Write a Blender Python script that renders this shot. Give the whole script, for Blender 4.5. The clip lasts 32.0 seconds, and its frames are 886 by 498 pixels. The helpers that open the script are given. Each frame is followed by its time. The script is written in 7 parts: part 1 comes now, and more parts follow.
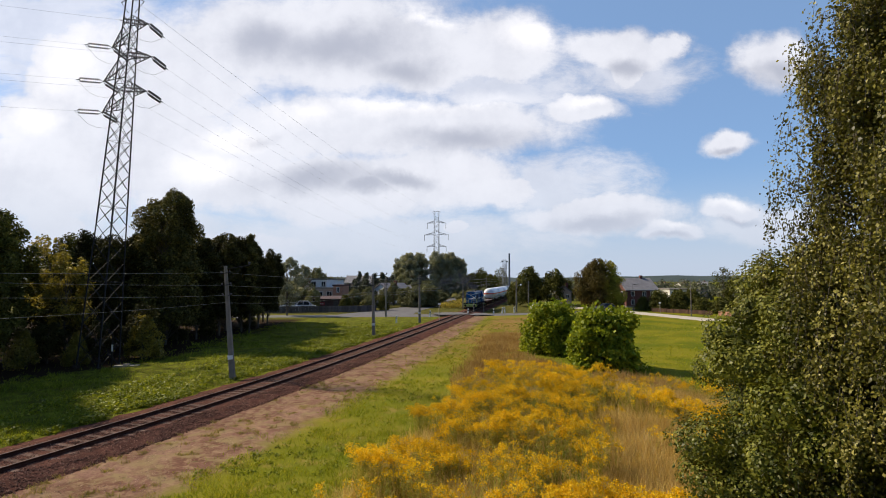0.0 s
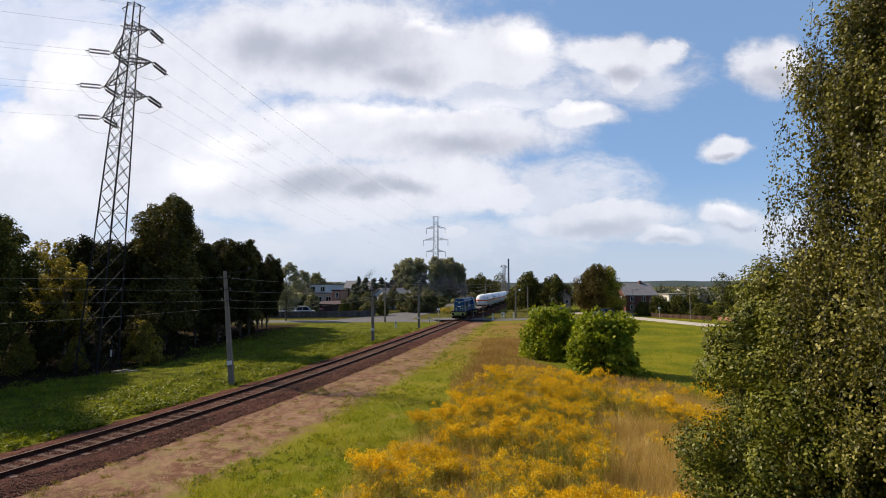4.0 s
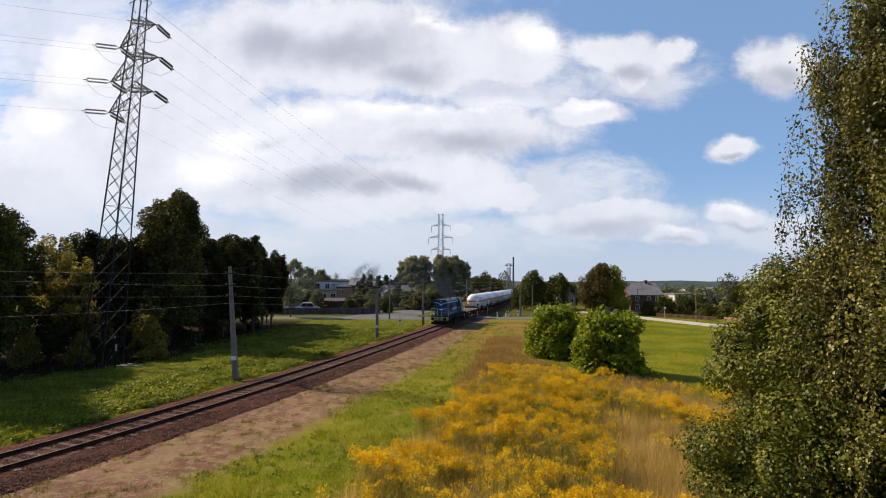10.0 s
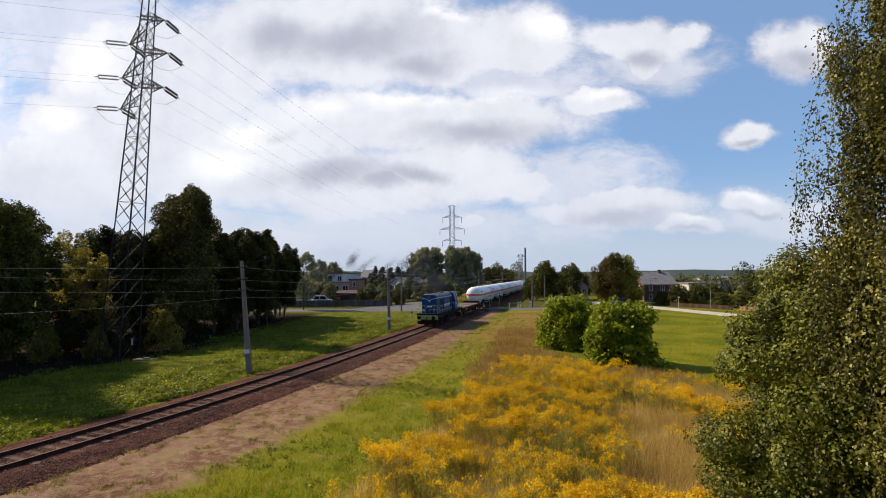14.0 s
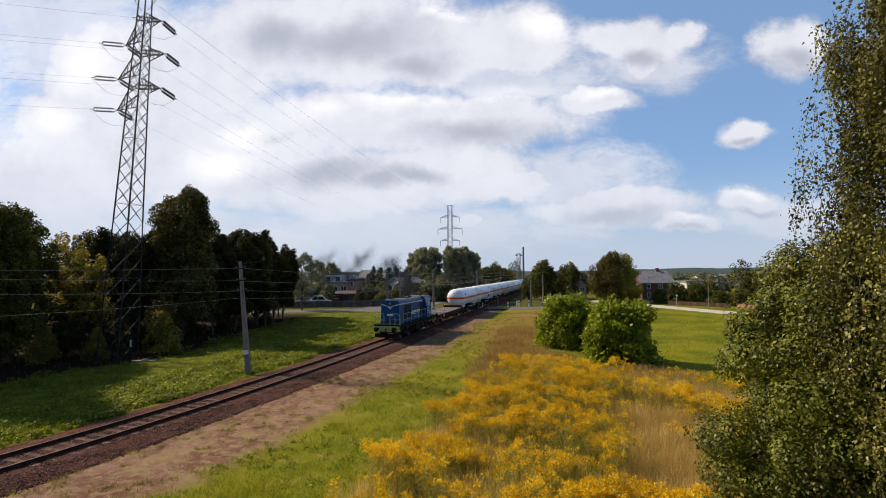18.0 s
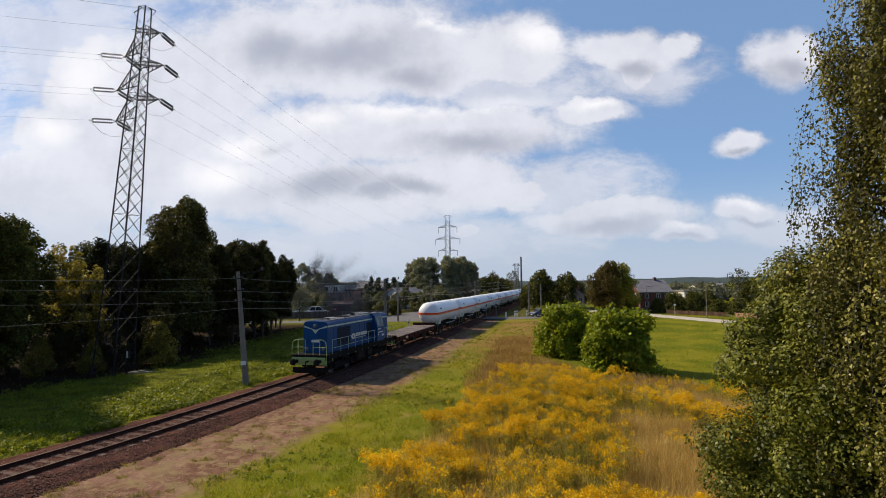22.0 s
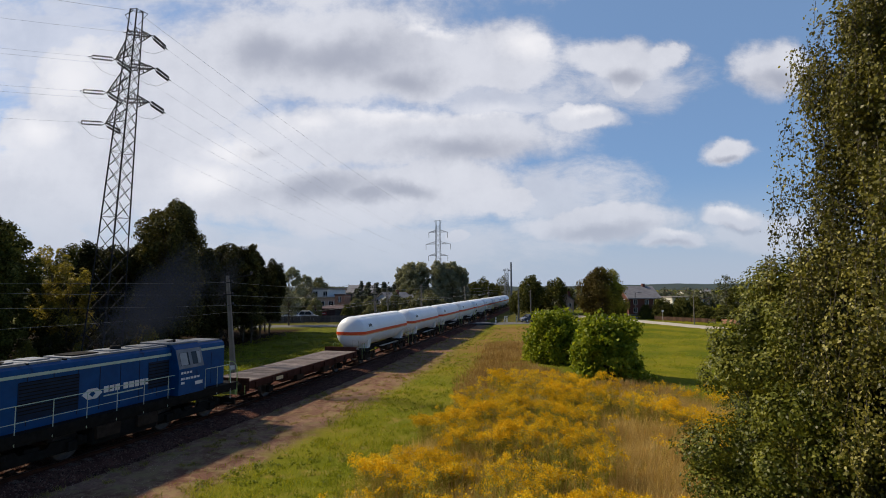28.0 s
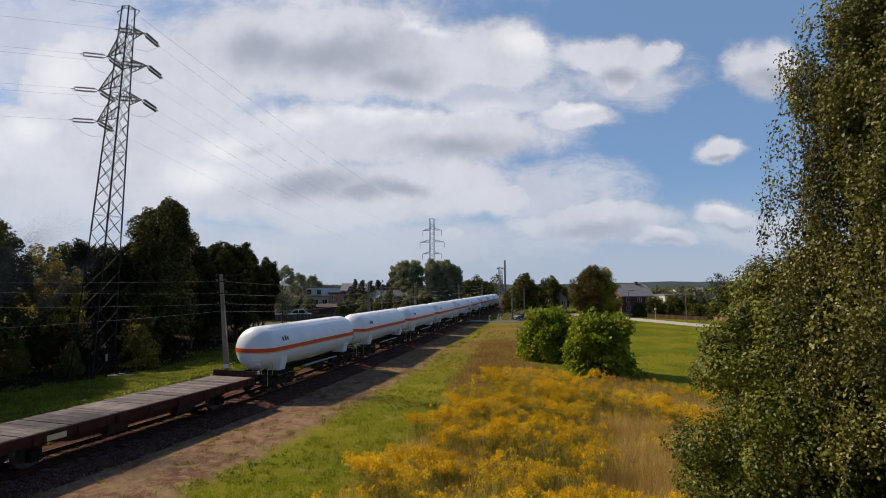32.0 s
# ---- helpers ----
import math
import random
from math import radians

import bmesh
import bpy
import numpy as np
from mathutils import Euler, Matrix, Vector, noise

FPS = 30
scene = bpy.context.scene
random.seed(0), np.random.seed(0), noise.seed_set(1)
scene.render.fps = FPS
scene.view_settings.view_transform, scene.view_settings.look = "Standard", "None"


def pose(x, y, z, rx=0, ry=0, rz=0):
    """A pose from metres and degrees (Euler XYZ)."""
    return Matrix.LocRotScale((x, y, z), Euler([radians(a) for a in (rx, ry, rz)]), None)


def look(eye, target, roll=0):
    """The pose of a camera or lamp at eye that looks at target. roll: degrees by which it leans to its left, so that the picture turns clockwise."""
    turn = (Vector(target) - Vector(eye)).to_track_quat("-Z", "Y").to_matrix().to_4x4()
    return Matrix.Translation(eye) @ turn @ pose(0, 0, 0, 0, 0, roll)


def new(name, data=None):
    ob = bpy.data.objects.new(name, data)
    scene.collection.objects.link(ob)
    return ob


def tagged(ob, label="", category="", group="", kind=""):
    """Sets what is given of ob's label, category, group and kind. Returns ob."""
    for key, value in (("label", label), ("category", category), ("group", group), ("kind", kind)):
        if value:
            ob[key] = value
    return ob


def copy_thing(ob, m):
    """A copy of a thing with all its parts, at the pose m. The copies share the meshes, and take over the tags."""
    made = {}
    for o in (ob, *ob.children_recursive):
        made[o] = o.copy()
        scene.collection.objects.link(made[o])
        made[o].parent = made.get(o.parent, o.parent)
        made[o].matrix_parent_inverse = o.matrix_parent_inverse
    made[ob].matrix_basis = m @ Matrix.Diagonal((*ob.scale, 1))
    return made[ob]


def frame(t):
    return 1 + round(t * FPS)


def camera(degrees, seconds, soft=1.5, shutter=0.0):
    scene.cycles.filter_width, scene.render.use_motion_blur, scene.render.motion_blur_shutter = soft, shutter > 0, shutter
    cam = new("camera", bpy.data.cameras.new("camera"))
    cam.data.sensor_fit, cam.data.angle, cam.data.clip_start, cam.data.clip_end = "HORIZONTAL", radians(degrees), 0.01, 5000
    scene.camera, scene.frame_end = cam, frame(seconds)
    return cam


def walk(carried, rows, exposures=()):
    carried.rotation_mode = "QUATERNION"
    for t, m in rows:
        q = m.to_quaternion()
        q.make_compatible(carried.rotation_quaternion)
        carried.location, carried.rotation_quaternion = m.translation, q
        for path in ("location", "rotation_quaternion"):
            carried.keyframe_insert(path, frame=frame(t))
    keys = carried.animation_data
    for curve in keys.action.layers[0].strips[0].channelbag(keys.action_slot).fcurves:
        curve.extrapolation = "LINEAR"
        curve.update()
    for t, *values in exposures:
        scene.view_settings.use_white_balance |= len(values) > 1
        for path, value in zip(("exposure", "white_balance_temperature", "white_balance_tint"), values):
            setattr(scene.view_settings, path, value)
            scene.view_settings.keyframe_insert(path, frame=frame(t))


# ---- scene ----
# ---- camera: held by hand high beside the line, turning slightly ----
cam = camera(80.0, 32.0, soft=0.95)
PATH = [
    (0, 0.016, -0.064, 6.681, 93.223, -0.041, -0.009),
    (0.5, -0.007, -0.074, 6.712, 93.305, -0.090, -0.033),
    (1, 0.002, -0.069, 6.692, 93.584, -0.014, -0.034),
    (1.5, -0.010, -0.068, 6.657, 93.647, -0.059, -0.134),
    (2, -0.006, -0.099, 6.676, 93.763, 0.165, -0.167),
    (2.5, 0.009, -0.040, 6.677, 93.592, 0.102, 0.136),
    (3, -0.004, -0.001, 6.676, 93.471, 0.302, 0.301),
    (3.5, -0.021, -0.051, 6.664, 93.858, -0.028, -0.065),
    (5.5, 0.008, -0.123, 6.720, 93.392, -0.059, -0.185),
    (6, -0.005, -0.129, 6.698, 93.554, -0.131, -0.275),
    (6.5, -0.016, 0.031, 6.647, 93.538, -0.067, 0.192),
    (7, -0.014, -0.074, 6.688, 93.522, -0.484, -0.119),
    (7.5, 0.016, -0.150, 6.706, 93.622, -1.023, -0.463),
    (8, -0.015, -0.159, 6.664, 94.195, -0.437, -0.545),
    (8.5, 0.006, -0.184, 6.693, 93.786, -1.261, -0.789),
    (9, 0.024, -0.063, 6.688, 93.166, -0.405, -0.133),
    (9.5, -0.003, -0.023, 6.656, 93.480, -0.362, 0.149),
    (10, -0.035, 0.067, 6.637, 93.560, -0.553, 0.388),
    (10.5, -0.012, 0.117, 6.631, 93.227, -0.163, 0.956),
    (11, -0.017, 0.153, 6.614, 93.138, 0.268, 1.074),
    (11.5, -0.014, 0.184, 6.622, 92.975, 0.165, 1.375),
    (12, 0.043, 0.133, 6.680, 92.851, 0.109, 1.484),
    (12.5, -0.007, 0.201, 6.623, 92.791, 0.199, 1.546),
    (13, -0.020, 0.202, 6.642, 92.790, 0.182, 1.566),
    (13.5, 0.007, 0.188, 6.649, 92.732, 0.166, 1.544),
    (14, 0.057, 0.159, 6.699, 92.607, -0.005, 1.696),
    (14.5, -0.031, 0.191, 6.654, 92.594, 0.219, 1.770),
    (16.5, -0.002, 0.185, 6.653, 92.873, -0.057, 1.554),
    (17, 0.012, 0.173, 6.632, 92.796, 0.187, 1.497),
    (17.5, -0.005, 0.191, 6.648, 92.546, 0.389, 1.698),
    (18, 0.010, 0.154, 6.665, 92.599, 0.363, 1.488),
    (18.5, -0.008, 0.191, 6.623, 92.778, 0.325, 1.531),
    (19, -0.009, 0.171, 6.624, 92.976, 0.167, 1.297),
    (19.5, -0.039, 0.205, 6.620, 93.107, 0.256, 1.464),
    (20, -0.028, 0.168, 6.614, 93.311, 0.410, 1.279),
    (20.5, -0.007, 0.141, 6.605, 93.505, 0.428, 1.083),
    (21, -0.022, 0.141, 6.609, 93.679, 0.370, 1.155),
    (21.5, -0.005, 0.162, 6.594, 93.525, 0.796, 1.247),
    (22, -0.030, 0.153, 6.605, 93.711, 0.579, 1.244),
    (22.5, -0.016, 0.101, 6.635, 93.669, 0.598, 0.834),
    (23, -0.038, 0.102, 6.623, 93.863, 0.464, 0.821),
    (23.5, -0.031, 0.127, 6.606, 93.821, 0.514, 0.734),
    (24, -0.024, 0.063, 6.615, 93.859, 0.487, 0.653),
    (24.5, -0.016, 0.064, 6.602, 93.957, 0.547, 0.585),
    (25, -0.034, 0.090, 6.598, 94.097, 0.597, 0.690),
    (25.5, -0.019, 0.096, 6.616, 94.094, 0.617, 0.641),
    (27.5, -0.036, 0.029, 6.619, 94.098, 0.339, 0.421),
    (28, -0.020, -0.029, 6.637, 94.230, 0.231, 0.176),
    (28.5, -0.013, 0.021, 6.631, 93.898, 0.129, 0.533),
    (29, 0.004, -0.043, 6.676, 93.679, 0.236, 0.207),
    (29.5, 0.012, -0.085, 6.695, 93.720, 0.056, -0.161),
    (30, -0.031, -0.109, 6.634, 93.903, 0.682, -0.650),
    (30.5, 0.003, -0.187, 6.672, 93.971, 0.504, -0.812),
    (31, 0.006, -0.190, 6.674, 94.033, 0.516, -0.615),
    (31.5, -0.020, -0.155, 6.643, 94.102, 0.596, -0.688),
    (32, -0.012, -0.130, 6.674, 94.012, 0.273, -0.477),
]
walk(cam, [(t, pose(x, y, z, rx, ry, rz)) for t, x, y, z, rx, ry, rz in PATH],
     exposures=[(0.0, 0.03, 6560, 10), (16.0, 0.0, 6560, 10), (23.0, -0.14, 6500, 10), (28.0, -0.28, 6450, 10), (32.0, -0.34, 6450, 10)])

# ---- light: sun from the left behind thin cloud, broken cumulus sky ----
SUN_AZ, SUN_EL = -67.0, 39.5          # degrees from +y towards +x, and up
sun_to = Vector((math.sin(radians(SUN_AZ)) * math.cos(radians(SUN_EL)),
                 math.cos(radians(SUN_AZ)) * math.cos(radians(SUN_EL)), math.sin(radians(SUN_EL))))
sun = new("sun", bpy.data.lights.new("sun", "SUN"))
sun.data.energy, sun.data.angle, sun.data.color = 5.9, radians(2.4), (1.0, 0.87, 0.68)
sun.matrix_world = look(Vector((0, 0, 60)) + sun_to * 50, (0, 0, 60))


class Nodes:
    """Short hand for node trees."""

    def __init__(self, tree):
        self.tree = tree
        tree.nodes.clear()

    def add(self, kind, **props):
        n = self.tree.nodes.new(kind)
        for k, v in props.items():
            if k == "operation":
                n.operation = v
            elif k == "blend_type":
                n.blend_type = v
            elif k == "data_type":
                n.data_type = v
            elif k == "interpolation_type":
                n.interpolation_type = v
            elif k == "noise_dimensions":
                n.noise_dimensions = v
            elif k == "feature":
                n.feature = v
        return n

    def put(self, socket, value):
        if isinstance(value, bpy.types.NodeSocket):
            self.tree.links.new(value, socket)
        else:
            socket.default_value = value

    def math(self, op, a, b=0.0, c=0.0, clamp=False):
        n = self.add("ShaderNodeMath", operation=op)
        n.use_clamp = clamp
        for s, v in zip(n.inputs, (a, b, c)):
            self.put(s, v)
        return n.outputs[0]

    def vmath(self, op, a, b=(0, 0, 0), c=(0, 0, 0)):
        n = self.add("ShaderNodeVectorMath", operation=op)
        for s, v in zip(n.inputs, (a, b, c)):
            self.put(s, v)
        return n.outputs["Value"] if op in ("LENGTH", "DOT_PRODUCT", "DISTANCE") else n.outputs[0]

    def smooth(self, v, lo, hi, a=0.0, b=1.0):
        n = self.add("ShaderNodeMapRange", interpolation_type="SMOOTHSTEP")
        for s, x in zip(n.inputs, (v, lo, hi, a, b)):
            self.put(s, x)
        return n.outputs[0]

    def noise(self, vec, scale, detail=4.0, rough=0.55, warp=0.0, color=False):
        n = self.add("ShaderNodeTexNoise")
        if vec is not None:
            self.put(n.inputs["Vector"], vec)
        for k, v in (("Scale", scale), ("Detail", detail), ("Roughness", rough), ("Distortion", warp)):
            self.put(n.inputs[k], v)
        return n.outputs["Color" if color else "Fac"]

    def mix(self, f, a, b, blend="MIX"):
        n = self.add("ShaderNodeMix", data_type="RGBA", blend_type=blend)
        self.put(n.inputs[0], f)
        for s, v in ((n.inputs[6], a), (n.inputs[7], b)):
            self.put(s, v if isinstance(v, bpy.types.NodeSocket) else (*v, 1.0)[:4])
        return n.outputs[2]


def sky():
    world = bpy.data.worlds.new("sky")
    world.use_nodes = True
    scene.world = world
    k = Nodes(world.node_tree)
    air = k.add("ShaderNodeTexSky")
    air.sky_type, air.sun_disc = "NISHITA", False
    air.sun_elevation, air.sun_rotation = radians(SUN_EL), radians(SUN_AZ)
    air.air_density, air.dust_density, air.ozone_density = 1.0, 0.7, 2.5
    blue = k.vmath("MULTIPLY", air.outputs[0], (0.070, 0.090, 0.114))
    d = k.add("ShaderNodeTexCoord").outputs["Generated"]
    sep = k.add("ShaderNodeSeparateXYZ")
    k.put(sep.inputs[0], d)
    x, y, z = sep.outputs
    depth = k.math("MAXIMUM", y, 0.08)
    com = k.add("ShaderNodeCombineXYZ")
    k.put(com.inputs[0], k.math("DIVIDE", x, depth))
    k.put(com.inputs[1], k.math("DIVIDE", z, depth))
    uv = com.outputs[0]
    big = k.vmath("SUBTRACT", k.noise(uv, 4.2, 7.0, 0.6, color=True), (0.5, 0.5, 0.5))
    bent = k.vmath("MULTIPLY_ADD", big, (0.16, 0.11, 0), uv)
    puff = k.math("SUBTRACT", k.noise(uv, 6.5, 9.0, 0.62), 0.5)
    wisp = k.math("SUBTRACT", k.noise(k.vmath("MULTIPLY", uv, (1.0, 2.2, 1.0)), 9.0, 9.0, 0.68, 0.3), 0.5)

    def blobs(rows):
        total = None
        for cx, cy, rx, ry in rows:
            e = k.vmath("MULTIPLY_ADD", bent, (1 / rx, 1 / ry, 0), (-cx / rx, -cy / ry, 0))
            v = k.math("SUBTRACT", 1.0, k.vmath("LENGTH", e))
            total = v if total is None else k.math("SMOOTH_MAX", total, v, 0.18)
        return total

    body = k.math("MULTIPLY_ADD", puff, 0.95, k.math("MULTIPLY_ADD", wisp, 0.6, blobs(CLOUDS)))
    white = k.smooth(body, -0.24, 0.34)
    veil = k.math("MULTIPLY", k.smooth(k.math("MULTIPLY_ADD", wisp, 1.6, blobs(VEILS)), -0.25, 0.6), 0.8)
    grey = k.smooth(k.math("MULTIPLY_ADD", puff, -0.8, blobs(SHADES)), -0.1, 0.95)
    bright = k.smooth(k.math("MULTIPLY_ADD", puff, 1.6, blobs(GLARE)), -0.3, 1.25)
    # farther round and overhead the broken cloud simply goes on
    else_where = k.math("MULTIPLY", k.smooth(k.noise(d, 3.0, 6.0, 0.6), 0.56, 0.74), 0.5)
    ahead = k.smooth(y, 0.25, 0.45)
    cover = k.math("ADD", k.math("MULTIPLY", k.math("MAXIMUM", white, veil), ahead),
                   k.math("MULTIPLY", else_where, k.math("SUBTRACT", 1.0, ahead)))
    tone = k.mix(grey, CLOUD_WHITE, CLOUD_GREY)
    thin = k.math("MULTIPLY", k.math("SUBTRACT", 1.0, k.math("MAXIMUM", white, veil)), k.math("MULTIPLY", ahead, 0.4))
    tone = k.mix(k.smooth(puff, 0.12, -0.2, 0.0, 0.3), tone, CLOUD_GREY)
    tone = k.mix(k.math("MULTIPLY", bright, ahead), tone, CLOUD_GLARE)
    col = k.mix(k.math("MULTIPLY", cover, 0.95), k.mix(thin, blue, THIN_HAZE), tone)
    low = k.math("MULTIPLY", k.smooth(z, 0.0, 0.2, 0.8, 0.0), k.math("ADD", 0.4, k.math("MULTIPLY", ahead, 0.6)))
    col = k.mix(low, col, HAZE)
    bg = k.add("ShaderNodeBackground")
    k.put(bg.inputs[0], col)
    bg.inputs[1].default_value = 1.0
    k.put(k.add("ShaderNodeOutputWorld").inputs[0], bg.outputs[0])


def pc(x, y, rx, ry):
    """A cloud's place and size from its bearing and height, in thousandths of the view's depth."""
    return ((x - 784) / 934, (494 - y) / 934, rx / 934, ry / 934)


CLOUD_WHITE, CLOUD_GREY, CLOUD_GLARE = (0.88, 0.895, 0.97), (0.51, 0.535, 0.63), (1.14, 1.12, 1.14)
HAZE = (0.57, 0.64, 0.78)
THIN_HAZE = (0.40, 0.62, 0.96)
HIGH_CLOUDS = [pc(*c) for c in (
    (560, 70, 270, 110), (430, 60, 150, 100), (730, 90, 160, 80), (890, 75, 105, 80), (1105, 80, 118, 48), (1112, 122, 42, 34), (1195, 62, 36, 26),
    (620, 230, 300, 72), (820, 225, 205, 66), (1020, 192, 84, 28), (110, 120, 100, 115), (60, 195, 110, 62), (300, 120, 190, 130), (230, 260, 220, 120), (500, -230, 560, 230), (-340, 150, 300, 300), (1375, 105, 62, 52))]
LOW_CLOUDS = [pc(*c) for c in (
    (400, 315, 180, 72), (600, 335, 210, 72), (770, 315, 180, 60), (885, 335, 75, 26), (1292, 254, 44, 24), (1290, 366, 62, 25), (1188, 412, 62, 18),
    (1060, 380, 160, 38), (90, 388, 62, 34), (40, 310, 200, 90), (802, 399, 30, 13), (300, 440, 300, 40))]
CLOUDS = HIGH_CLOUDS + LOW_CLOUDS
VEILS = [pc(*c) for c in (
    (300, 430, 360, 75), (720, 415, 360, 55), (60, 310, 380, 200), (250, 180, 260, 240), (1000, 330, 160, 60), (60, 40, 260, 140), (900, 150, 160, 60),
    (1120, 110, 150, 70), (1340, 390, 160, 40))]
SHADES = [pc(*c) for c in (
    (590, 75, 200, 62), (460, 60, 120, 60), (710, 115, 110, 40), (820, 250, 160, 38), (560, 318, 120, 34), (650, 332, 60, 20), (1110, 108, 60, 24),
    (1060, 394, 140, 20), (1300, 385, 60, 10), (1290, 266, 36, 10), (1375, 122, 50, 30), (1190, 422, 50, 8), (440, 250, 60, 16), (700, 320, 90, 20))]
GLARE = [pc(*c) for c in (
    (110, 110, 85, 90), (-220, 150, 260, 200), (930, 50, 75, 34), (700, 180, 150, 25), (520, 205, 70, 30), (360, 300, 85, 35), (1030, 180, 50, 12),
    (1290, 352, 45, 13), (1190, 404, 40, 8), (870, 168, 90, 18), (60, 190, 70, 40), (400, 250, 60, 25), (760, 30, 60, 14))]
sky()


# ---- materials ----
def surface(name, dark, light, scale=4.0, rough=0.7, metal=0.0, bump=0.15, grain=60.0, spot=None, spot_at=0.62, island=0.0,
            spec=0.3, per_object=0.0, bump_size=0.02):
    """A worn solid surface: two tones in large noise, fine grain, optional stains, relief."""
    m = bpy.data.materials.new(name)
    m.use_nodes = True
    k = Nodes(m.node_tree)
    p = k.add("ShaderNodeTexCoord").outputs["Object"]
    large = k.noise(p, scale, 5.0, 0.6)
    small = k.noise(p, grain, 3.0, 0.6)
    f = k.math("ADD", k.math("MULTIPLY", k.smooth(large, 0.3, 0.7), 0.65), k.math("MULTIPLY", small, 0.35))
    col = k.mix(f, dark, light)
    if spot:
        col = k.mix(k.smooth(k.noise(p, scale * 0.6, 6.0, 0.65, 0.4), spot_at, spot_at + 0.1), col, spot)
    if island:
        r = k.add("ShaderNodeNewGeometry").outputs["Random Per Island"]
        col = k.mix(1.0, col, k.mix(r, (1 - island,) * 3, (1 + island,) * 3), "MULTIPLY")
    if per_object:
        r = k.add("ShaderNodeObjectInfo").outputs["Random"]
        col = k.mix(1.0, col, k.mix(r, (1 - per_object,) * 3, (1 + per_object,) * 3), "MULTIPLY")
    b = k.add("ShaderNodeBsdfPrincipled")
    k.put(b.inputs["Base Color"], col)
    k.put(b.inputs["Roughness"], k.math("ADD", rough - 0.08, k.math("MULTIPLY", large, 0.16)))
    b.inputs["Metallic"].default_value = metal
    b.inputs["Specular IOR Level"].default_value = spec
    if bump:
        bp = k.add("ShaderNodeBump")
        bp.inputs["Strength"].default_value, bp.inputs["Distance"].default_value = bump, bump_size
        k.put(bp.inputs["Height"], k.math("ADD", small, large))
        k.put(b.inputs["Normal"], bp.outputs[0])
    k.put(k.add("ShaderNodeOutputMaterial").inputs[0], b.outputs[0])
    return m


def leafy(name, tones, through_light=0.35, rough=0.55, patch=0.4, spec=0.3, turned=0.0):
    """Leaves or blades: a tone for each leaf from three, larger patches of tone, light passing through."""
    m = bpy.data.materials.new(name)
    m.use_nodes = True
    k = Nodes(m.node_tree)
    r = k.add("ShaderNodeNewGeometry").outputs["Random Per Island"]
    p = k.add("ShaderNodeTexCoord").outputs["Object"]
    wide = k.smooth(k.noise(p, patch, 3.0, 0.5), 0.35, 0.65)
    share = 0.35
    if turned:
        # one flank of the crown has turned before the other
        sep = k.add("ShaderNodeSeparateXYZ")
        k.put(sep.inputs[0], p)
        wide = k.smooth(k.math("ADD", sep.outputs[0], k.math("MULTIPLY", k.math("SUBTRACT", wide, 0.5), turned)), -turned * 0.6, turned)
        share = 0.62
    ramp = k.add("ShaderNodeValToRGB")
    ramp.color_ramp.elements[0].color, ramp.color_ramp.elements[1].color = (*tones[0], 1), (*tones[-1], 1)
    for i, c in enumerate(tones[1:-1]):
        e = ramp.color_ramp.elements.new((i + 1) / (len(tones) - 1))
        e.color = (*c, 1)
    k.put(ramp.inputs[0], k.math("ADD", k.math("MULTIPLY", r, 1.0 - share), k.math("MULTIPLY", wide, share)))
    b = k.add("ShaderNodeBsdfPrincipled")
    k.put(b.inputs["Base Color"], ramp.outputs[0])
    b.inputs["Roughness"].default_value, b.inputs["Specular IOR Level"].default_value = rough, spec
    t = k.add("ShaderNodeBsdfTranslucent")
    k.put(t.inputs[0], k.mix(1.0, ramp.outputs[0], (1.25, 1.2, 0.7), "MULTIPLY"))
    mx = k.add("ShaderNodeMixShader")
    mx.inputs[0].default_value = through_light
    k.put(mx.inputs[1], b.outputs[0])
    k.put(mx.inputs[2], t.outputs[0])
    k.put(k.add("ShaderNodeOutputMaterial").inputs[0], mx.outputs[0])
    return m


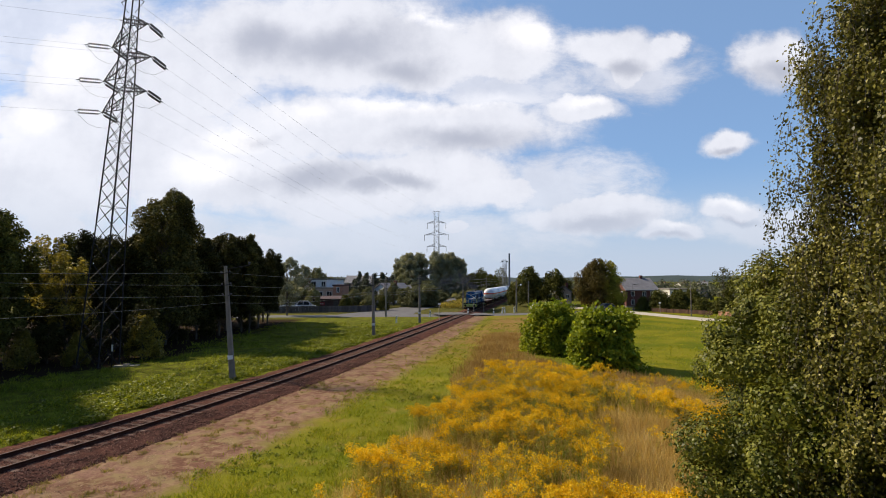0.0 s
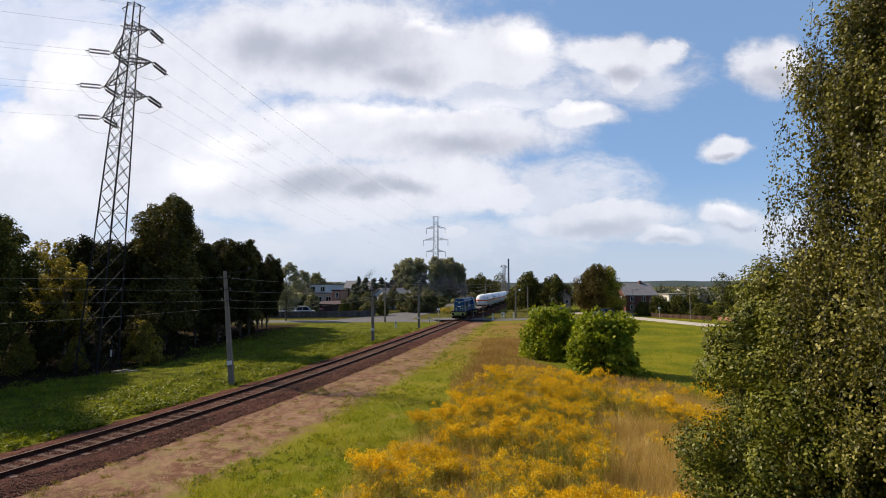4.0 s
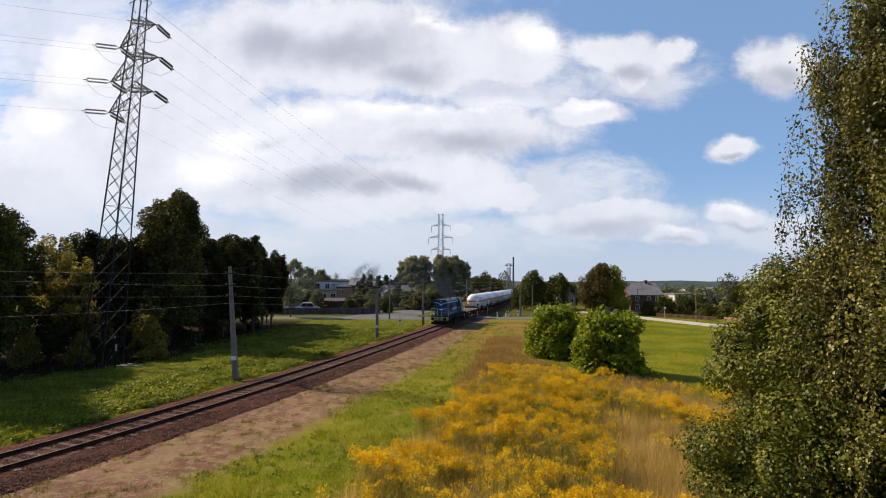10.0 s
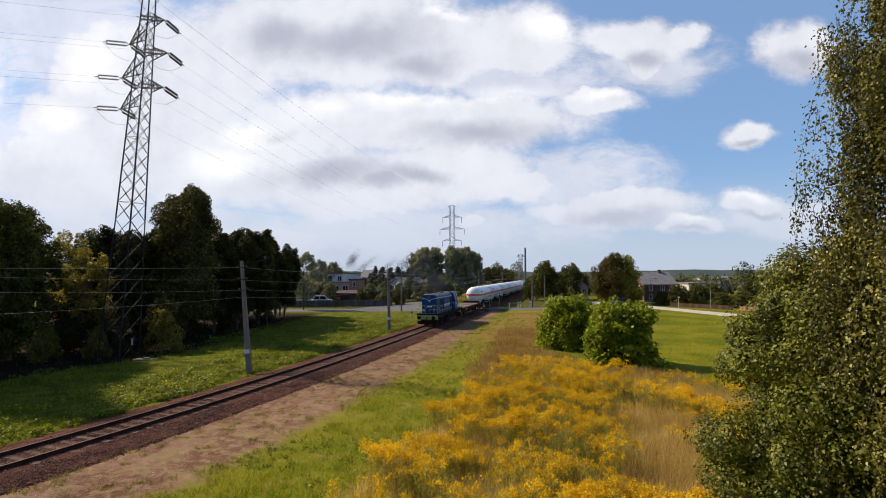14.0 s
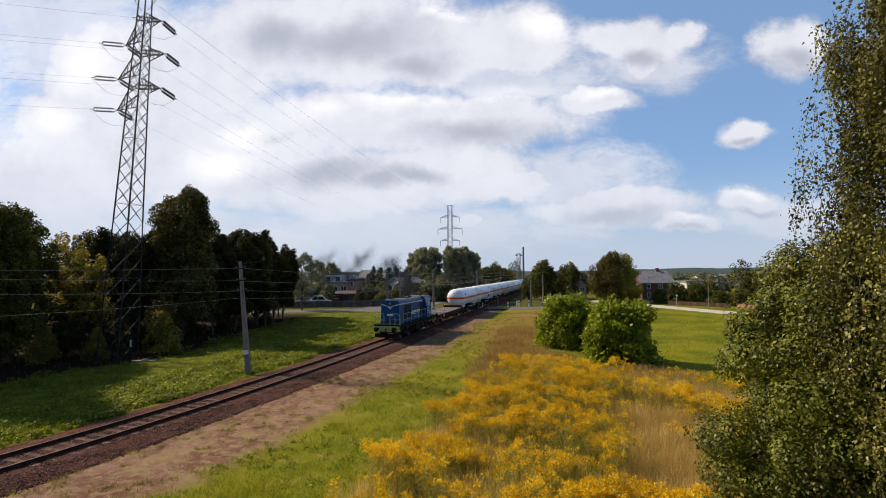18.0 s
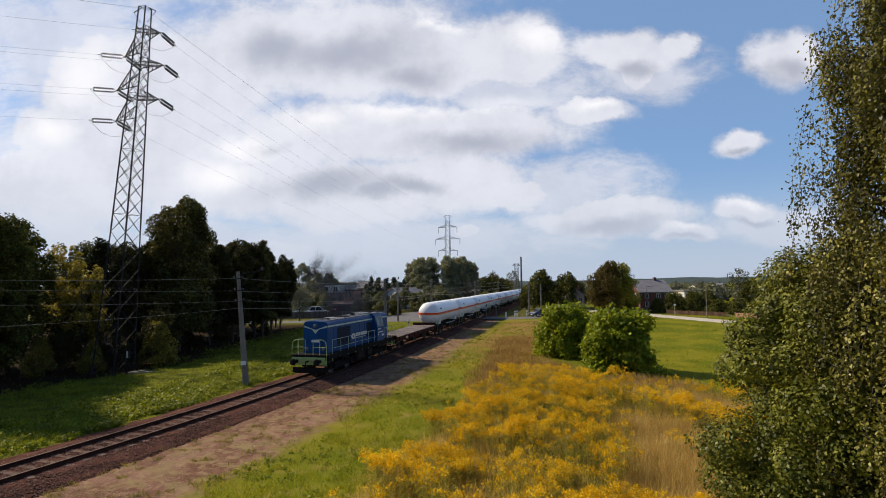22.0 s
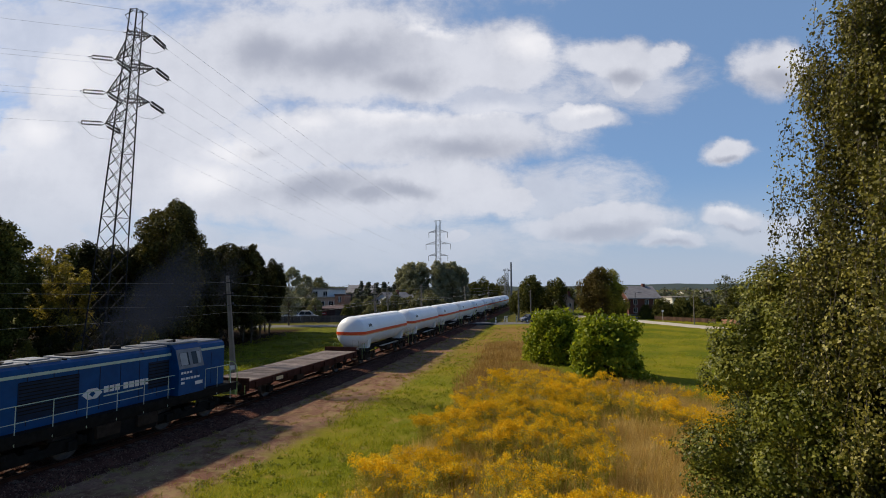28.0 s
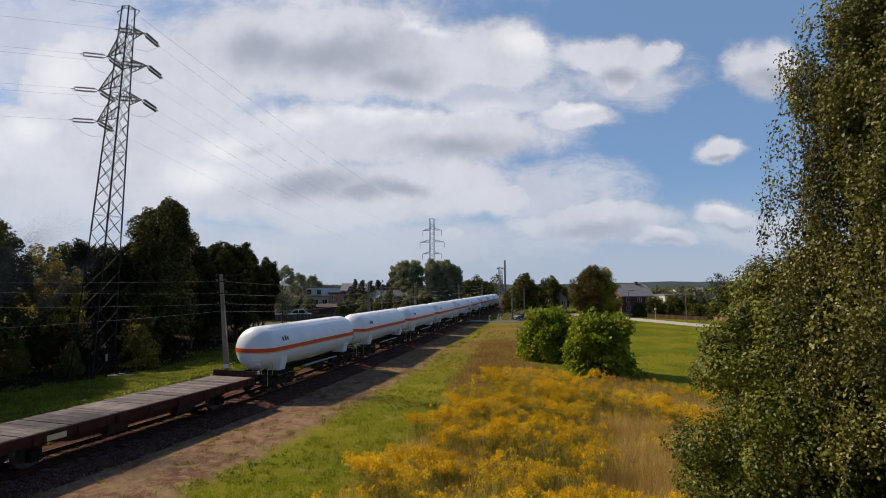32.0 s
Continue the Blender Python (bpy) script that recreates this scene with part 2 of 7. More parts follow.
def ground_material():
    """Meadow: short grass in greens and straw, trodden earth beside the line, shade-darkened leaf litter under the
    wood.
    """
    m = bpy.data.materials.new("meadow")
    m.use_nodes = True
    k = Nodes(m.node_tree)
    p = k.add("ShaderNodeTexCoord").outputs["Object"]
    sep = k.add("ShaderNodeSeparateXYZ")
    k.put(sep.inputs[0], p)
    x, y = sep.outputs[0], sep.outputs[1]
    wide = k.noise(p, 0.11, 5.0, 0.6)
    mid = k.noise(p, 0.9, 6.0, 0.65)
    fine = k.noise(p, 13.0, 4.0, 0.7)
    ragged_ = k.math("MULTIPLY", k.math("SUBTRACT", mid, 0.5), 3.0)
    # distance to the right of the track's middle line
    bend = k.math("MULTIPLY", k.math("EXPONENT", k.math("DIVIDE", k.math("MAXIMUM", y, 0.0), -15.0)), 7.79)
    off = k.math("ADD", k.math("SUBTRACT", k.math("ADD", x, 17.09), k.math("MULTIPLY", y, 0.21386)), bend)
    rough_off = k.math("ADD", off, ragged_)
    col = k.mix(k.smooth(wide, 0.35, 0.65), (0.125, 0.138, 0.010), (0.215, 0.188, 0.018))
    col = k.mix(k.smooth(mid, 0.5, 0.75), col, (0.27, 0.19, 0.05))
    col = k.mix(k.smooth(fine, 0.4, 0.9, 0.0, 0.6), col, (0.09, 0.095, 0.010))
    # the open field by the lane stays greener
    field = k.math("MULTIPLY", k.smooth(off, 15.0, 20.0), 0.75)
    col = k.mix(field, col, k.mix(k.smooth(k.noise(p, 0.16, 4.0, 0.6), 0.4, 0.6), (0.075, 0.10, 0.005), (0.175, 0.16, 0.010)))
    # dry rust-brown sward towards the crossing
    dry = k.math("MULTIPLY", k.smooth(y, 36.0, 58.0), k.smooth(y, 98.0, 88.0))
    band = k.math("MULTIPLY", k.smooth(rough_off, 5.5, 8.0), k.smooth(rough_off, 17.0, 12.0))
    dry = k.math("MULTIPLY", k.math("MULTIPLY", dry, band), k.smooth(k.noise(p, 0.23, 4.0, 0.6), 0.33, 0.5))
    col = k.mix(k.math("MULTIPLY", dry, 0.85), col, k.mix(fine, (0.16, 0.085, 0.03), (0.30, 0.18, 0.06)))
    # trodden earth on the near side of the rails
    edge = k.math("SUBTRACT", 7.6, k.math("MULTIPLY", k.math("MAXIMUM", k.math("SUBTRACT", y, 20.0), 0.0), 0.035))
    bare = k.math("MULTIPLY", k.smooth(off, 0.0, 1.0), k.smooth(k.math("SUBTRACT", rough_off, edge), 0.6, -1.0))
    bare = k.math("MULTIPLY", bare, k.smooth(y, 101.0, 93.0))
    earth = k.mix(k.smooth(k.noise(p, 0.5, 6.0, 0.65), 0.35, 0.65), (0.125, 0.055, 0.036), (0.29, 0.165, 0.115))
    earth = k.mix(k.smooth(fine, 0.35, 0.75), earth, (0.13, 0.07, 0.045))
    earth = k.mix(k.smooth(k.noise(p, 2.6, 5.0, 0.7, 0.6), 0.47, 0.62, 0.0, 0.75), earth, (0.30, 0.20, 0.115))
    earth = k.mix(k.smooth(k.noise(p, 1.3, 6.0, 0.7, 0.3), 0.56, 0.66, 0.0, 0.7), earth, (0.10, 0.095, 0.028))
    earth = k.mix(k.smooth(k.noise(p, 0.8, 6.0, 0.65, 0.5), 0.48, 0.64), earth, (0.245, 0.175, 0.085))
    # lusher, darker growth on the far side, leaf litter under the trees
    lush = k.math("MULTIPLY", k.smooth(off, -2.2, -3.4), k.smooth(y, 105.0, 85.0))
    col = k.mix(lush, col, k.mix(k.smooth(mid, 0.38, 0.66), (0.07, 0.07, 0.011), (0.15, 0.165, 0.014)))
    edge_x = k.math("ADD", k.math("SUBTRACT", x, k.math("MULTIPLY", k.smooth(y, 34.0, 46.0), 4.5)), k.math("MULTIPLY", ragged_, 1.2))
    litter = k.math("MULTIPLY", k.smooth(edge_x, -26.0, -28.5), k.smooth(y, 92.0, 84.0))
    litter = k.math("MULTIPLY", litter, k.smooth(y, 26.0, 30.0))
    beyond = k.math("MULTIPLY", k.smooth(y, 96.0, 101.0), k.smooth(off, 30.0, 12.0))
    col = k.mix(beyond, col, k.mix(k.smooth(mid, 0.4, 0.62), (0.055, 0.06, 0.012), (0.13, 0.11, 0.03)))
    # litter brown taken close to black, the wood's shade painted in with it
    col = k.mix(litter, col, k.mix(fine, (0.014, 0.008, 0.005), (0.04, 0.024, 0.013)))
    col = k.mix(bare, col, earth)
    b = k.add("ShaderNodeBsdfPrincipled")
    k.put(b.inputs["Base Color"], col)
    b.inputs["Roughness"].default_value, b.inputs["Specular IOR Level"].default_value = 0.95, 0.02
    bp = k.add("ShaderNodeBump")
    bp.inputs["Strength"].default_value, bp.inputs["Distance"].default_value = 0.25, 0.05
    k.put(bp.inputs["Height"], k.math("ADD", fine, mid))
    k.put(b.inputs["Normal"], bp.outputs[0])
    k.put(k.add("ShaderNodeOutputMaterial").inputs[0], b.outputs[0])
    return m


def glass_material():
    m = bpy.data.materials.new("window_glass")
    m.use_nodes = True
    k = Nodes(m.node_tree)
    b = k.add("ShaderNodeBsdfPrincipled")
    b.inputs["Base Color"].default_value = (0.02, 0.025, 0.03, 1)
    b.inputs["Roughness"].default_value, b.inputs["Specular IOR Level"].default_value = 0.08, 0.3
    k.put(k.add("ShaderNodeOutputMaterial").inputs[0], b.outputs[0])
    return m


M = {
    "meadow": ground_material(),
    "path": surface("trodden_path", (0.12, 0.065, 0.042), (0.27, 0.165, 0.115), 0.5, 0.95, bump=0.6, grain=9.0, spot=(0.15, 0.13, 0.04), spot_at=0.56),
    "ballast": surface("old_ballast", (0.055, 0.024, 0.018), (0.15, 0.068, 0.048), 1.2, 0.95, bump=1.0, grain=16.0, bump_size=0.06, spec=0.02),
    "stone": surface("ballast_stone", (0.05, 0.024, 0.018), (0.23, 0.13, 0.095), 6.0, 0.9, bump=0.3, island=0.6, spec=0.03),
    "pebble": surface("path_pebble", (0.18, 0.11, 0.075), (0.45, 0.33, 0.24), 6.0, 0.9, bump=0.2, island=0.6, spec=0.03),
    "rail": surface("rusty_rail", (0.028, 0.011, 0.007), (0.08, 0.03, 0.017), 3.0, 0.8, 0.0, bump=0.2, spec=0.08),
    "railtop": surface("worn_rail_head", (0.11, 0.07, 0.055), (0.20, 0.135, 0.105), 3.0, 0.5, 0.5, bump=0.05),
    "sleeper": surface("weathered_sleeper", (0.07, 0.045, 0.036), (0.20, 0.135, 0.105), 3.0, 0.9, bump=0.5, per_object=0.3, spec=0.03),
    "asphalt": surface("grey_asphalt", (0.085, 0.08, 0.08), (0.15, 0.143, 0.14), 0.6, 0.9, bump=0.3, grain=20.0),
    "pave": surface("pale_concrete", (0.36, 0.31, 0.25), (0.55, 0.48, 0.39), 0.7, 0.9, bump=0.3, grain=14.0),
    "concrete": surface("weathered_concrete", (0.13, 0.115, 0.098), (0.27, 0.24, 0.20), 1.2, 0.9, bump=0.4, grain=25.0, spot=(0.1, 0.09, 0.075)),
    "post": surface("pale_post", (0.36, 0.34, 0.29), (0.5, 0.47, 0.4), 1.2, 0.9, bump=0.3, grain=25.0),
    "steel": surface("dull_galvanised_steel", (0.014, 0.013, 0.014), (0.04, 0.036, 0.036), 1.4, 0.8, 0.1, bump=0.1),
    # distance haze lightens this steel's base colour
    "farsteel": surface("hazy_steel", (0.13, 0.14, 0.16), (0.2, 0.21, 0.23), 1.4, 0.7, 0.2, bump=0.0),
    "wire": surface("old_wire", (0.22, 0.21, 0.2), (0.34, 0.33, 0.31), 2.0, 0.5, 0.5, bump=0.0),
    "cable": surface("aluminium_cable", (0.46, 0.47, 0.5), (0.56, 0.57, 0.6), 2.0, 0.6, 0.0, bump=0.0),
    "insulator": surface("brown_insulator", (0.05, 0.045, 0.05), (0.13, 0.11, 0.12), 6.0, 0.3, bump=0.0),
    "bark": surface("dark_bark", (0.05, 0.04, 0.03), (0.14, 0.115, 0.09), 5.0, 0.95, bump=0.7, grain=30.0),
    "birchbark": surface("birch_bark", (0.42, 0.40, 0.36), (0.7, 0.68, 0.63), 3.0, 0.8, bump=0.3, spot=(0.05, 0.045, 0.04), spot_at=0.55),
    "blue": surface("blue_loco_paint", (0.003, 0.046, 0.155), (0.005, 0.078, 0.24), 1.5, 0.45, bump=0.03, spot=(0.005, 0.026, 0.085), spot_at=0.6, spec=0.2),
    "darkblue": surface("dark_blue_grille", (0.004, 0.012, 0.032), (0.009, 0.024, 0.058), 3.0, 0.7, bump=0.1),
    "lime": surface("pale_lime_paint", (0.27, 0.36, 0.10), (0.42, 0.52, 0.18), 3.0, 0.5, bump=0.05, spot=(0.2, 0.2, 0.08), spot_at=0.62),
    "stripe": surface("pale_green_stripe", (0.42, 0.52, 0.42), (0.52, 0.62, 0.5), 3.0, 0.5, bump=0.0),
    "roofgrey": surface("grey_roof_panel", (0.15, 0.155, 0.17), (0.28, 0.285, 0.30), 2.0, 0.6, bump=0.1, spot=(0.1, 0.1, 0.1)),
    # plain grey that stands for the reflection in the cab panes
    "blind": surface("reflecting_pane_grey", (0.3, 0.3, 0.31), (0.42, 0.42, 0.43), 3.0, 0.6, bump=0.05),
    "black": surface("grimy_black", (0.010, 0.009, 0.008), (0.024, 0.021, 0.018), 3.0, 0.8, bump=0.2, spec=0.06),
    "grime": surface("brown_grime", (0.026, 0.018, 0.013), (0.06, 0.042, 0.03), 3.0, 0.85, bump=0.2, spec=0.06),
    "wheel": surface("worn_wheel_steel", (0.05, 0.042, 0.036), (0.12, 0.1, 0.085), 4.0, 0.5, 0.6, bump=0.1),
    "lens": surface("lamp_lens", (0.09, 0.09, 0.09), (0.18, 0.18, 0.17), 6.0, 0.15, bump=0.0, spec=0.8),
    "white": surface("white_tank_paint", (0.78, 0.80, 0.82), (0.90, 0.91, 0.92), 0.7, 0.4, bump=0.02, grain=8.0, spot=(0.58, 0.6, 0.6), spot_at=0.66, spec=0.5),
    "orange": surface("orange_band", (0.66, 0.055, 0.012), (0.80, 0.095, 0.016), 1.5, 0.45, bump=0.0, spec=0.4),
    "yellowline": surface("cream_line", (0.7, 0.5, 0.28), (0.8, 0.6, 0.35), 1.5, 0.5, bump=0.0),
    "planks": surface("grey_deck_planks", (0.105, 0.08, 0.07), (0.25, 0.20, 0.18), 2.0, 0.9, bump=0.4, grain=22.0, spot=(0.13, 0.1, 0.08), spot_at=0.6, per_object=0.34),
    "wagonbrown": surface("oxide_brown_wagon", (0.04, 0.016, 0.011), (0.09, 0.038, 0.027), 2.0, 0.85, bump=0.1, spec=0.06),
    "sign": surface("white_sign", (0.68, 0.68, 0.66), (0.8, 0.8, 0.78), 3.0, 0.5, bump=0.0),
    "ink": surface("black_lettering", (0.02, 0.02, 0.022), (0.04, 0.04, 0.042), 3.0, 0.6, bump=0.0),
    "red": surface("faded_red_panel", (0.25, 0.035, 0.04), (0.4, 0.06, 0.07), 2.0, 0.6, bump=0.05),
    "brick": surface("dark_red_brick", (0.10, 0.04, 0.033), (0.19, 0.08, 0.064), 2.0, 0.9, bump=0.4, grain=12.0),
    "brickpale": surface("orange_brick", (0.33, 0.16, 0.10), (0.48, 0.25, 0.17), 2.0, 0.9, bump=0.4, grain=12.0),
    "slate": surface("grey_roof_tiles", (0.15, 0.145, 0.15), (0.25, 0.24, 0.245), 1.5, 0.85, bump=0.4, grain=8.0),
    "plaster": surface("cream_plaster", (0.52, 0.48, 0.40), (0.68, 0.64, 0.55), 1.0, 0.9, bump=0.2),
    "plasterwhite": surface("white_plaster", (0.7, 0.7, 0.68), (0.82, 0.82, 0.8), 1.0, 0.9, bump=0.2),
    "plastertan": surface("tan_plaster", (0.36, 0.29, 0.24), (0.5, 0.41, 0.34), 1.0, 0.9, bump=0.2),
    "darkwood": surface("dark_fence_boards", (0.06, 0.052, 0.05), (0.13, 0.115, 0.11), 2.0, 0.9, bump=0.3, per_object=0.3),
    "fencebrown": surface("brown_fence", (0.06, 0.032, 0.02), (0.13, 0.07, 0.042), 2.0, 0.85, bump=0.3, per_object=0.3),
    "shed": surface("dark_shed_roof", (0.05, 0.03, 0.03), (0.1, 0.06, 0.058), 2.0, 0.8, bump=0.2),
    "glass": glass_material(),
    "carblue": surface("dark_blue_car_paint", (0.02, 0.035, 0.07), (0.04, 0.06, 0.11), 2.0, 0.25, 0.3, bump=0.0, spec=0.7),
    "carsilver": surface("silver_car_paint", (0.5, 0.52, 0.54), (0.62, 0.64, 0.66), 2.0, 0.3, 0.3, bump=0.0, spec=0.7),
    "tyre": surface("tyre_rubber", (0.015, 0.015, 0.015), (0.03, 0.03, 0.03), 5.0, 0.9, bump=0.1),
    "tarp": surface("white_sheeting", (0.6, 0.6, 0.58), (0.78, 0.78, 0.76), 2.0, 0.7, bump=0.3),
    "smoke": surface("soot_specks", (0.045, 0.048, 0.06), (0.09, 0.094, 0.115), 2.0, 0.9, bump=0.0, spec=0.0),
    # the last, palest birch tone paints glints onto single leaves
    "birchleaf": leafy("birch_leaf", [(0.028, 0.029, 0.004), (0.062, 0.058, 0.008), (0.11, 0.10, 0.014), (0.20, 0.175, 0.026), (0.44, 0.39, 0.13)], 0.22, 0.45, 0.9, 0.22),
    "willowleaf": leafy("willow_leaf", [(0.032, 0.040, 0.005), (0.092, 0.10, 0.010), (0.27, 0.255, 0.038)], 0.22, 0.45, 0.7, 0.18),
    "bushleaf": leafy("walnut_leaf", [(0.085, 0.125, 0.009), (0.21, 0.25, 0.017), (0.45, 0.45, 0.05)], 0.42, 0.5, 0.3, 0.15),
    # tones lifted to carry the sun on the wood's left trees
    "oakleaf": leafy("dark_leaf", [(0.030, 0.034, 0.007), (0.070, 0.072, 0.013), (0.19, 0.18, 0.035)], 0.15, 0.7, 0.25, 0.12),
    # village leaves lightened and greyed, distance haze mixed into the tones
    "hedgeleaf": leafy("hazy_garden_leaf", [(0.10, 0.104, 0.045), (0.165, 0.164, 0.075), (0.27, 0.255, 0.125)], 0.2, 0.6, 0.3, 0.1),
    # wood foliage split by light: sun painted into the crown, shade into the rest
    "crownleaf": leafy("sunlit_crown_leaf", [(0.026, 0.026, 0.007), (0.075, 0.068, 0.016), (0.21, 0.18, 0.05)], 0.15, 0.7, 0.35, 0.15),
    "shadeleaf": leafy("shaded_wood_leaf", [(0.016, 0.017, 0.005), (0.036, 0.034, 0.008), (0.09, 0.08, 0.02)], 0.12, 0.7, 0.25, 0.1),
    # horizon leaves and spruce needles greyed, haze painted into their colour
    "woodsleaf": leafy("hazy_far_leaf", [(0.06, 0.068, 0.045), (0.11, 0.115, 0.07), (0.18, 0.175, 0.11)], 0.2, 0.7, 0.15, 0.1),
    "spruceleaf": leafy("hazy_spruce_needles", [(0.045, 0.055, 0.035), (0.085, 0.095, 0.055), (0.15, 0.155, 0.09)], 0.15, 0.6, 0.3),
    "pineleaf": leafy("conifer_needles", [(0.014, 0.026, 0.010), (0.03, 0.046, 0.016), (0.055, 0.07, 0.026)], 0.15, 0.6, 0.3),
    "yellowleaf": leafy("yellowing_leaf", [(0.085, 0.078, 0.014), (0.21, 0.17, 0.028), (0.46, 0.38, 0.075)], 0.45, 0.5, 0.4),
    "autumnleaf": leafy("rusting_leaf", [(0.065, 0.046, 0.016), (0.115, 0.088, 0.022), (0.19, 0.18, 0.026), (0.46, 0.42, 0.05)], 0.25, 0.6, 0.3, 0.1, 3.2),
    # poplar leaves paled for aerial haze, put into the base colour
    "farleaf": leafy("haze_paled_leaf", [(0.13, 0.138, 0.085), (0.25, 0.25, 0.15), (0.42, 0.40, 0.25)], 0.25, 0.6, 0.15),
    "vergeblade": leafy("verge_blade", [(0.06, 0.085, 0.008), (0.16, 0.19, 0.013), (0.33, 0.33, 0.03)], 0.3, 0.6, 0.3, 0.15),
    "grassblade": leafy("grass_blade", [(0.125, 0.165, 0.009), (0.255, 0.275, 0.014), (0.46, 0.39, 0.045)], 0.35, 0.6, 0.35, 0.15),
    "drygrass": leafy("straw_grass", [(0.27, 0.175, 0.06), (0.48, 0.33, 0.12), (0.72, 0.55, 0.26)], 0.45, 0.7, 0.5, 0.15),
    "brownblade": leafy("dry_brown_grass", [(0.20, 0.115, 0.04), (0.34, 0.215, 0.08), (0.48, 0.34, 0.145)], 0.35, 0.7, 0.5, 0.1),
    "broadweed": leafy("broad_weed_leaf", [(0.07, 0.092, 0.008), (0.19, 0.215, 0.014), (0.34, 0.34, 0.03)], 0.35, 0.55, 0.4, 0.2),
    "weedstem": leafy("weed_leaf", [(0.13, 0.14, 0.016), (0.28, 0.25, 0.028), (0.47, 0.37, 0.07)], 0.35, 0.6, 0.4, 0.15),
    "goldflower": leafy("goldenrod_plume", [(0.42, 0.245, 0.010), (0.70, 0.428, 0.011), (0.88, 0.60, 0.025)], 0.3, 0.7, 0.4, 0.1),
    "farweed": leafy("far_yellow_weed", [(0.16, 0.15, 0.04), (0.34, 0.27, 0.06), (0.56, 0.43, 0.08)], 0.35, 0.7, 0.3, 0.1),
    "tuft": leafy("path_tuft_blade", [(0.12, 0.13, 0.02), (0.26, 0.21, 0.06), (0.42, 0.32, 0.13)], 0.35, 0.7, 0.5, 0.1),
    "hill": surface("wooded_ridge", (0.03, 0.046, 0.045), (0.055, 0.076, 0.072), 0.02, 0.95, bump=0.0, grain=0.3),
}


# ---- mesh helpers ----
def part(name, bm, material, parent=None, label=""):
    me = bpy.data.meshes.new(name)
    bm.to_mesh(me)
    bm.free()
    me.materials.append(M[material])
    ob = new(name, me)
    ob.parent = parent
    if label:
        tagged(ob, label)
    return ob


def raw(name, verts, faces, material, parent=None, smooth=False):
    """A mesh object from arrays: verts (n, 3), faces (m, k) all of one size."""
    me = bpy.data.meshes.new(name)
    v = np.asarray(verts, np.float32)
    f = np.asarray(faces, np.int32)
    me.vertices.add(len(v))
    me.vertices.foreach_set("co", v.ravel())
    me.loops.add(f.size)
    me.loops.foreach_set("vertex_index", f.ravel())
    me.polygons.add(len(f))
    me.polygons.foreach_set("loop_start", np.arange(0, f.size, f.shape[1], dtype=np.int32))
    if smooth:
        me.polygons.foreach_set("use_smooth", np.ones(len(f), bool))
    me.update(calc_edges=True)
    me.materials.append(M[material])
    ob = new(name, me)
    ob.parent = parent
    return ob


def empty(name, m=None):
    ob = new(name)
    ob.empty_display_size = 0.3
    if m is not None:
        ob.matrix_world = m
    return ob


def box(bm, x0, x1, y0, y1, z0, z1, bevel=0.0):
    vs = [bm.verts.new(c) for c in ((x0, y0, z0), (x1, y0, z0), (x1, y1, z0), (x0, y1, z0), (x0, y0, z1), (x1, y0, z1), (x1, y1, z1), (x0, y1, z1))]
    fs = [bm.faces.new([vs[i] for i in q]) for q in ((3, 2, 1, 0), (4, 5, 6, 7), (0, 1, 5, 4), (1, 2, 6, 5), (2, 3, 7, 6), (3, 0, 4, 7))]
    if bevel:
        es = list({e for f in fs for e in f.edges})
        bmesh.ops.bevel(bm, geom=es, offset=bevel, segments=2, affect="EDGES", profile=0.6)
    return bm


def boxed(*a, **k):
    return box(bmesh.new(), *a, **k)


def rod(bm, p, q, r0, r1=None, n=6, caps=True):
    """A tapered round bar from p to q."""
    p, q = Vector(p), Vector(q)
    r1 = r0 if r1 is None else r1
    d = (q - p).normalized()
    a = d.orthogonal().normalized()
    b = d.cross(a)
    rings = []
    for c, r in ((p, r0), (q, r1)):
        rings.append([bm.verts.new(c + r * (math.cos(2 * math.pi * i / n) * a + math.sin(2 * math.pi * i / n) * b)) for i in range(n)])
    for i in range(n):
        bm.faces.new((rings[0][i], rings[0][(i + 1) % n], rings[1][(i + 1) % n], rings[1][i]))
    if caps:
        bm.faces.new(rings[0][::-1])
        bm.faces.new(rings[1])
    return bm


def rods(segments, n=6):
    bm = bmesh.new()
    for s in segments:
        rod(bm, s[0], s[1], s[2], s[3] if len(s) > 3 else None, n)
    return bm


def pipe(points, r, n=6):
    """One continuous round bar through points."""
    pts = [Vector(p) for p in points]
    bm = bmesh.new()
    rings = []
    a = None
    for i, p in enumerate(pts):
        d = (pts[min(i + 1, len(pts) - 1)] - pts[max(i - 1, 0)]).normalized()
        a = d.orthogonal().normalized() if a is None else (a - d * a.dot(d)).normalized()
        b = d.cross(a)
        rings.append([bm.verts.new(p + r * (math.cos(2 * math.pi * j / n) * a + math.sin(2 * math.pi * j / n) * b)) for j in range(n)])
    for u, v in zip(rings, rings[1:]):
        for j in range(n):
            bm.faces.new((u[j], u[(j + 1) % n], v[(j + 1) % n], v[j]))
    bm.faces.new(rings[0][::-1])
    bm.faces.new(rings[-1])
    return bm


def lathe(profile, axis="z", n=16, at=(0, 0, 0)):
    """profile: (radius, height) pairs, turned about the axis through at."""
    bm = bmesh.new()
    turn = {"z": Matrix.Identity(3), "x": Matrix(((0, 0, 1), (0, 1, 0), (-1, 0, 0))), "y": Matrix(((1, 0, 0), (0, 0, 1), (0, -1, 0)))}[axis]
    rings = []
    for r, h in profile:
        if r < 1e-5:
            rings.append([bm.verts.new(turn @ Vector((0, 0, h)) + Vector(at))])
        else:
            rings.append([bm.verts.new(turn @ Vector((r * math.cos(2 * math.pi * i / n), r * math.sin(2 * math.pi * i / n), h)) + Vector(at)) for i in range(n)])
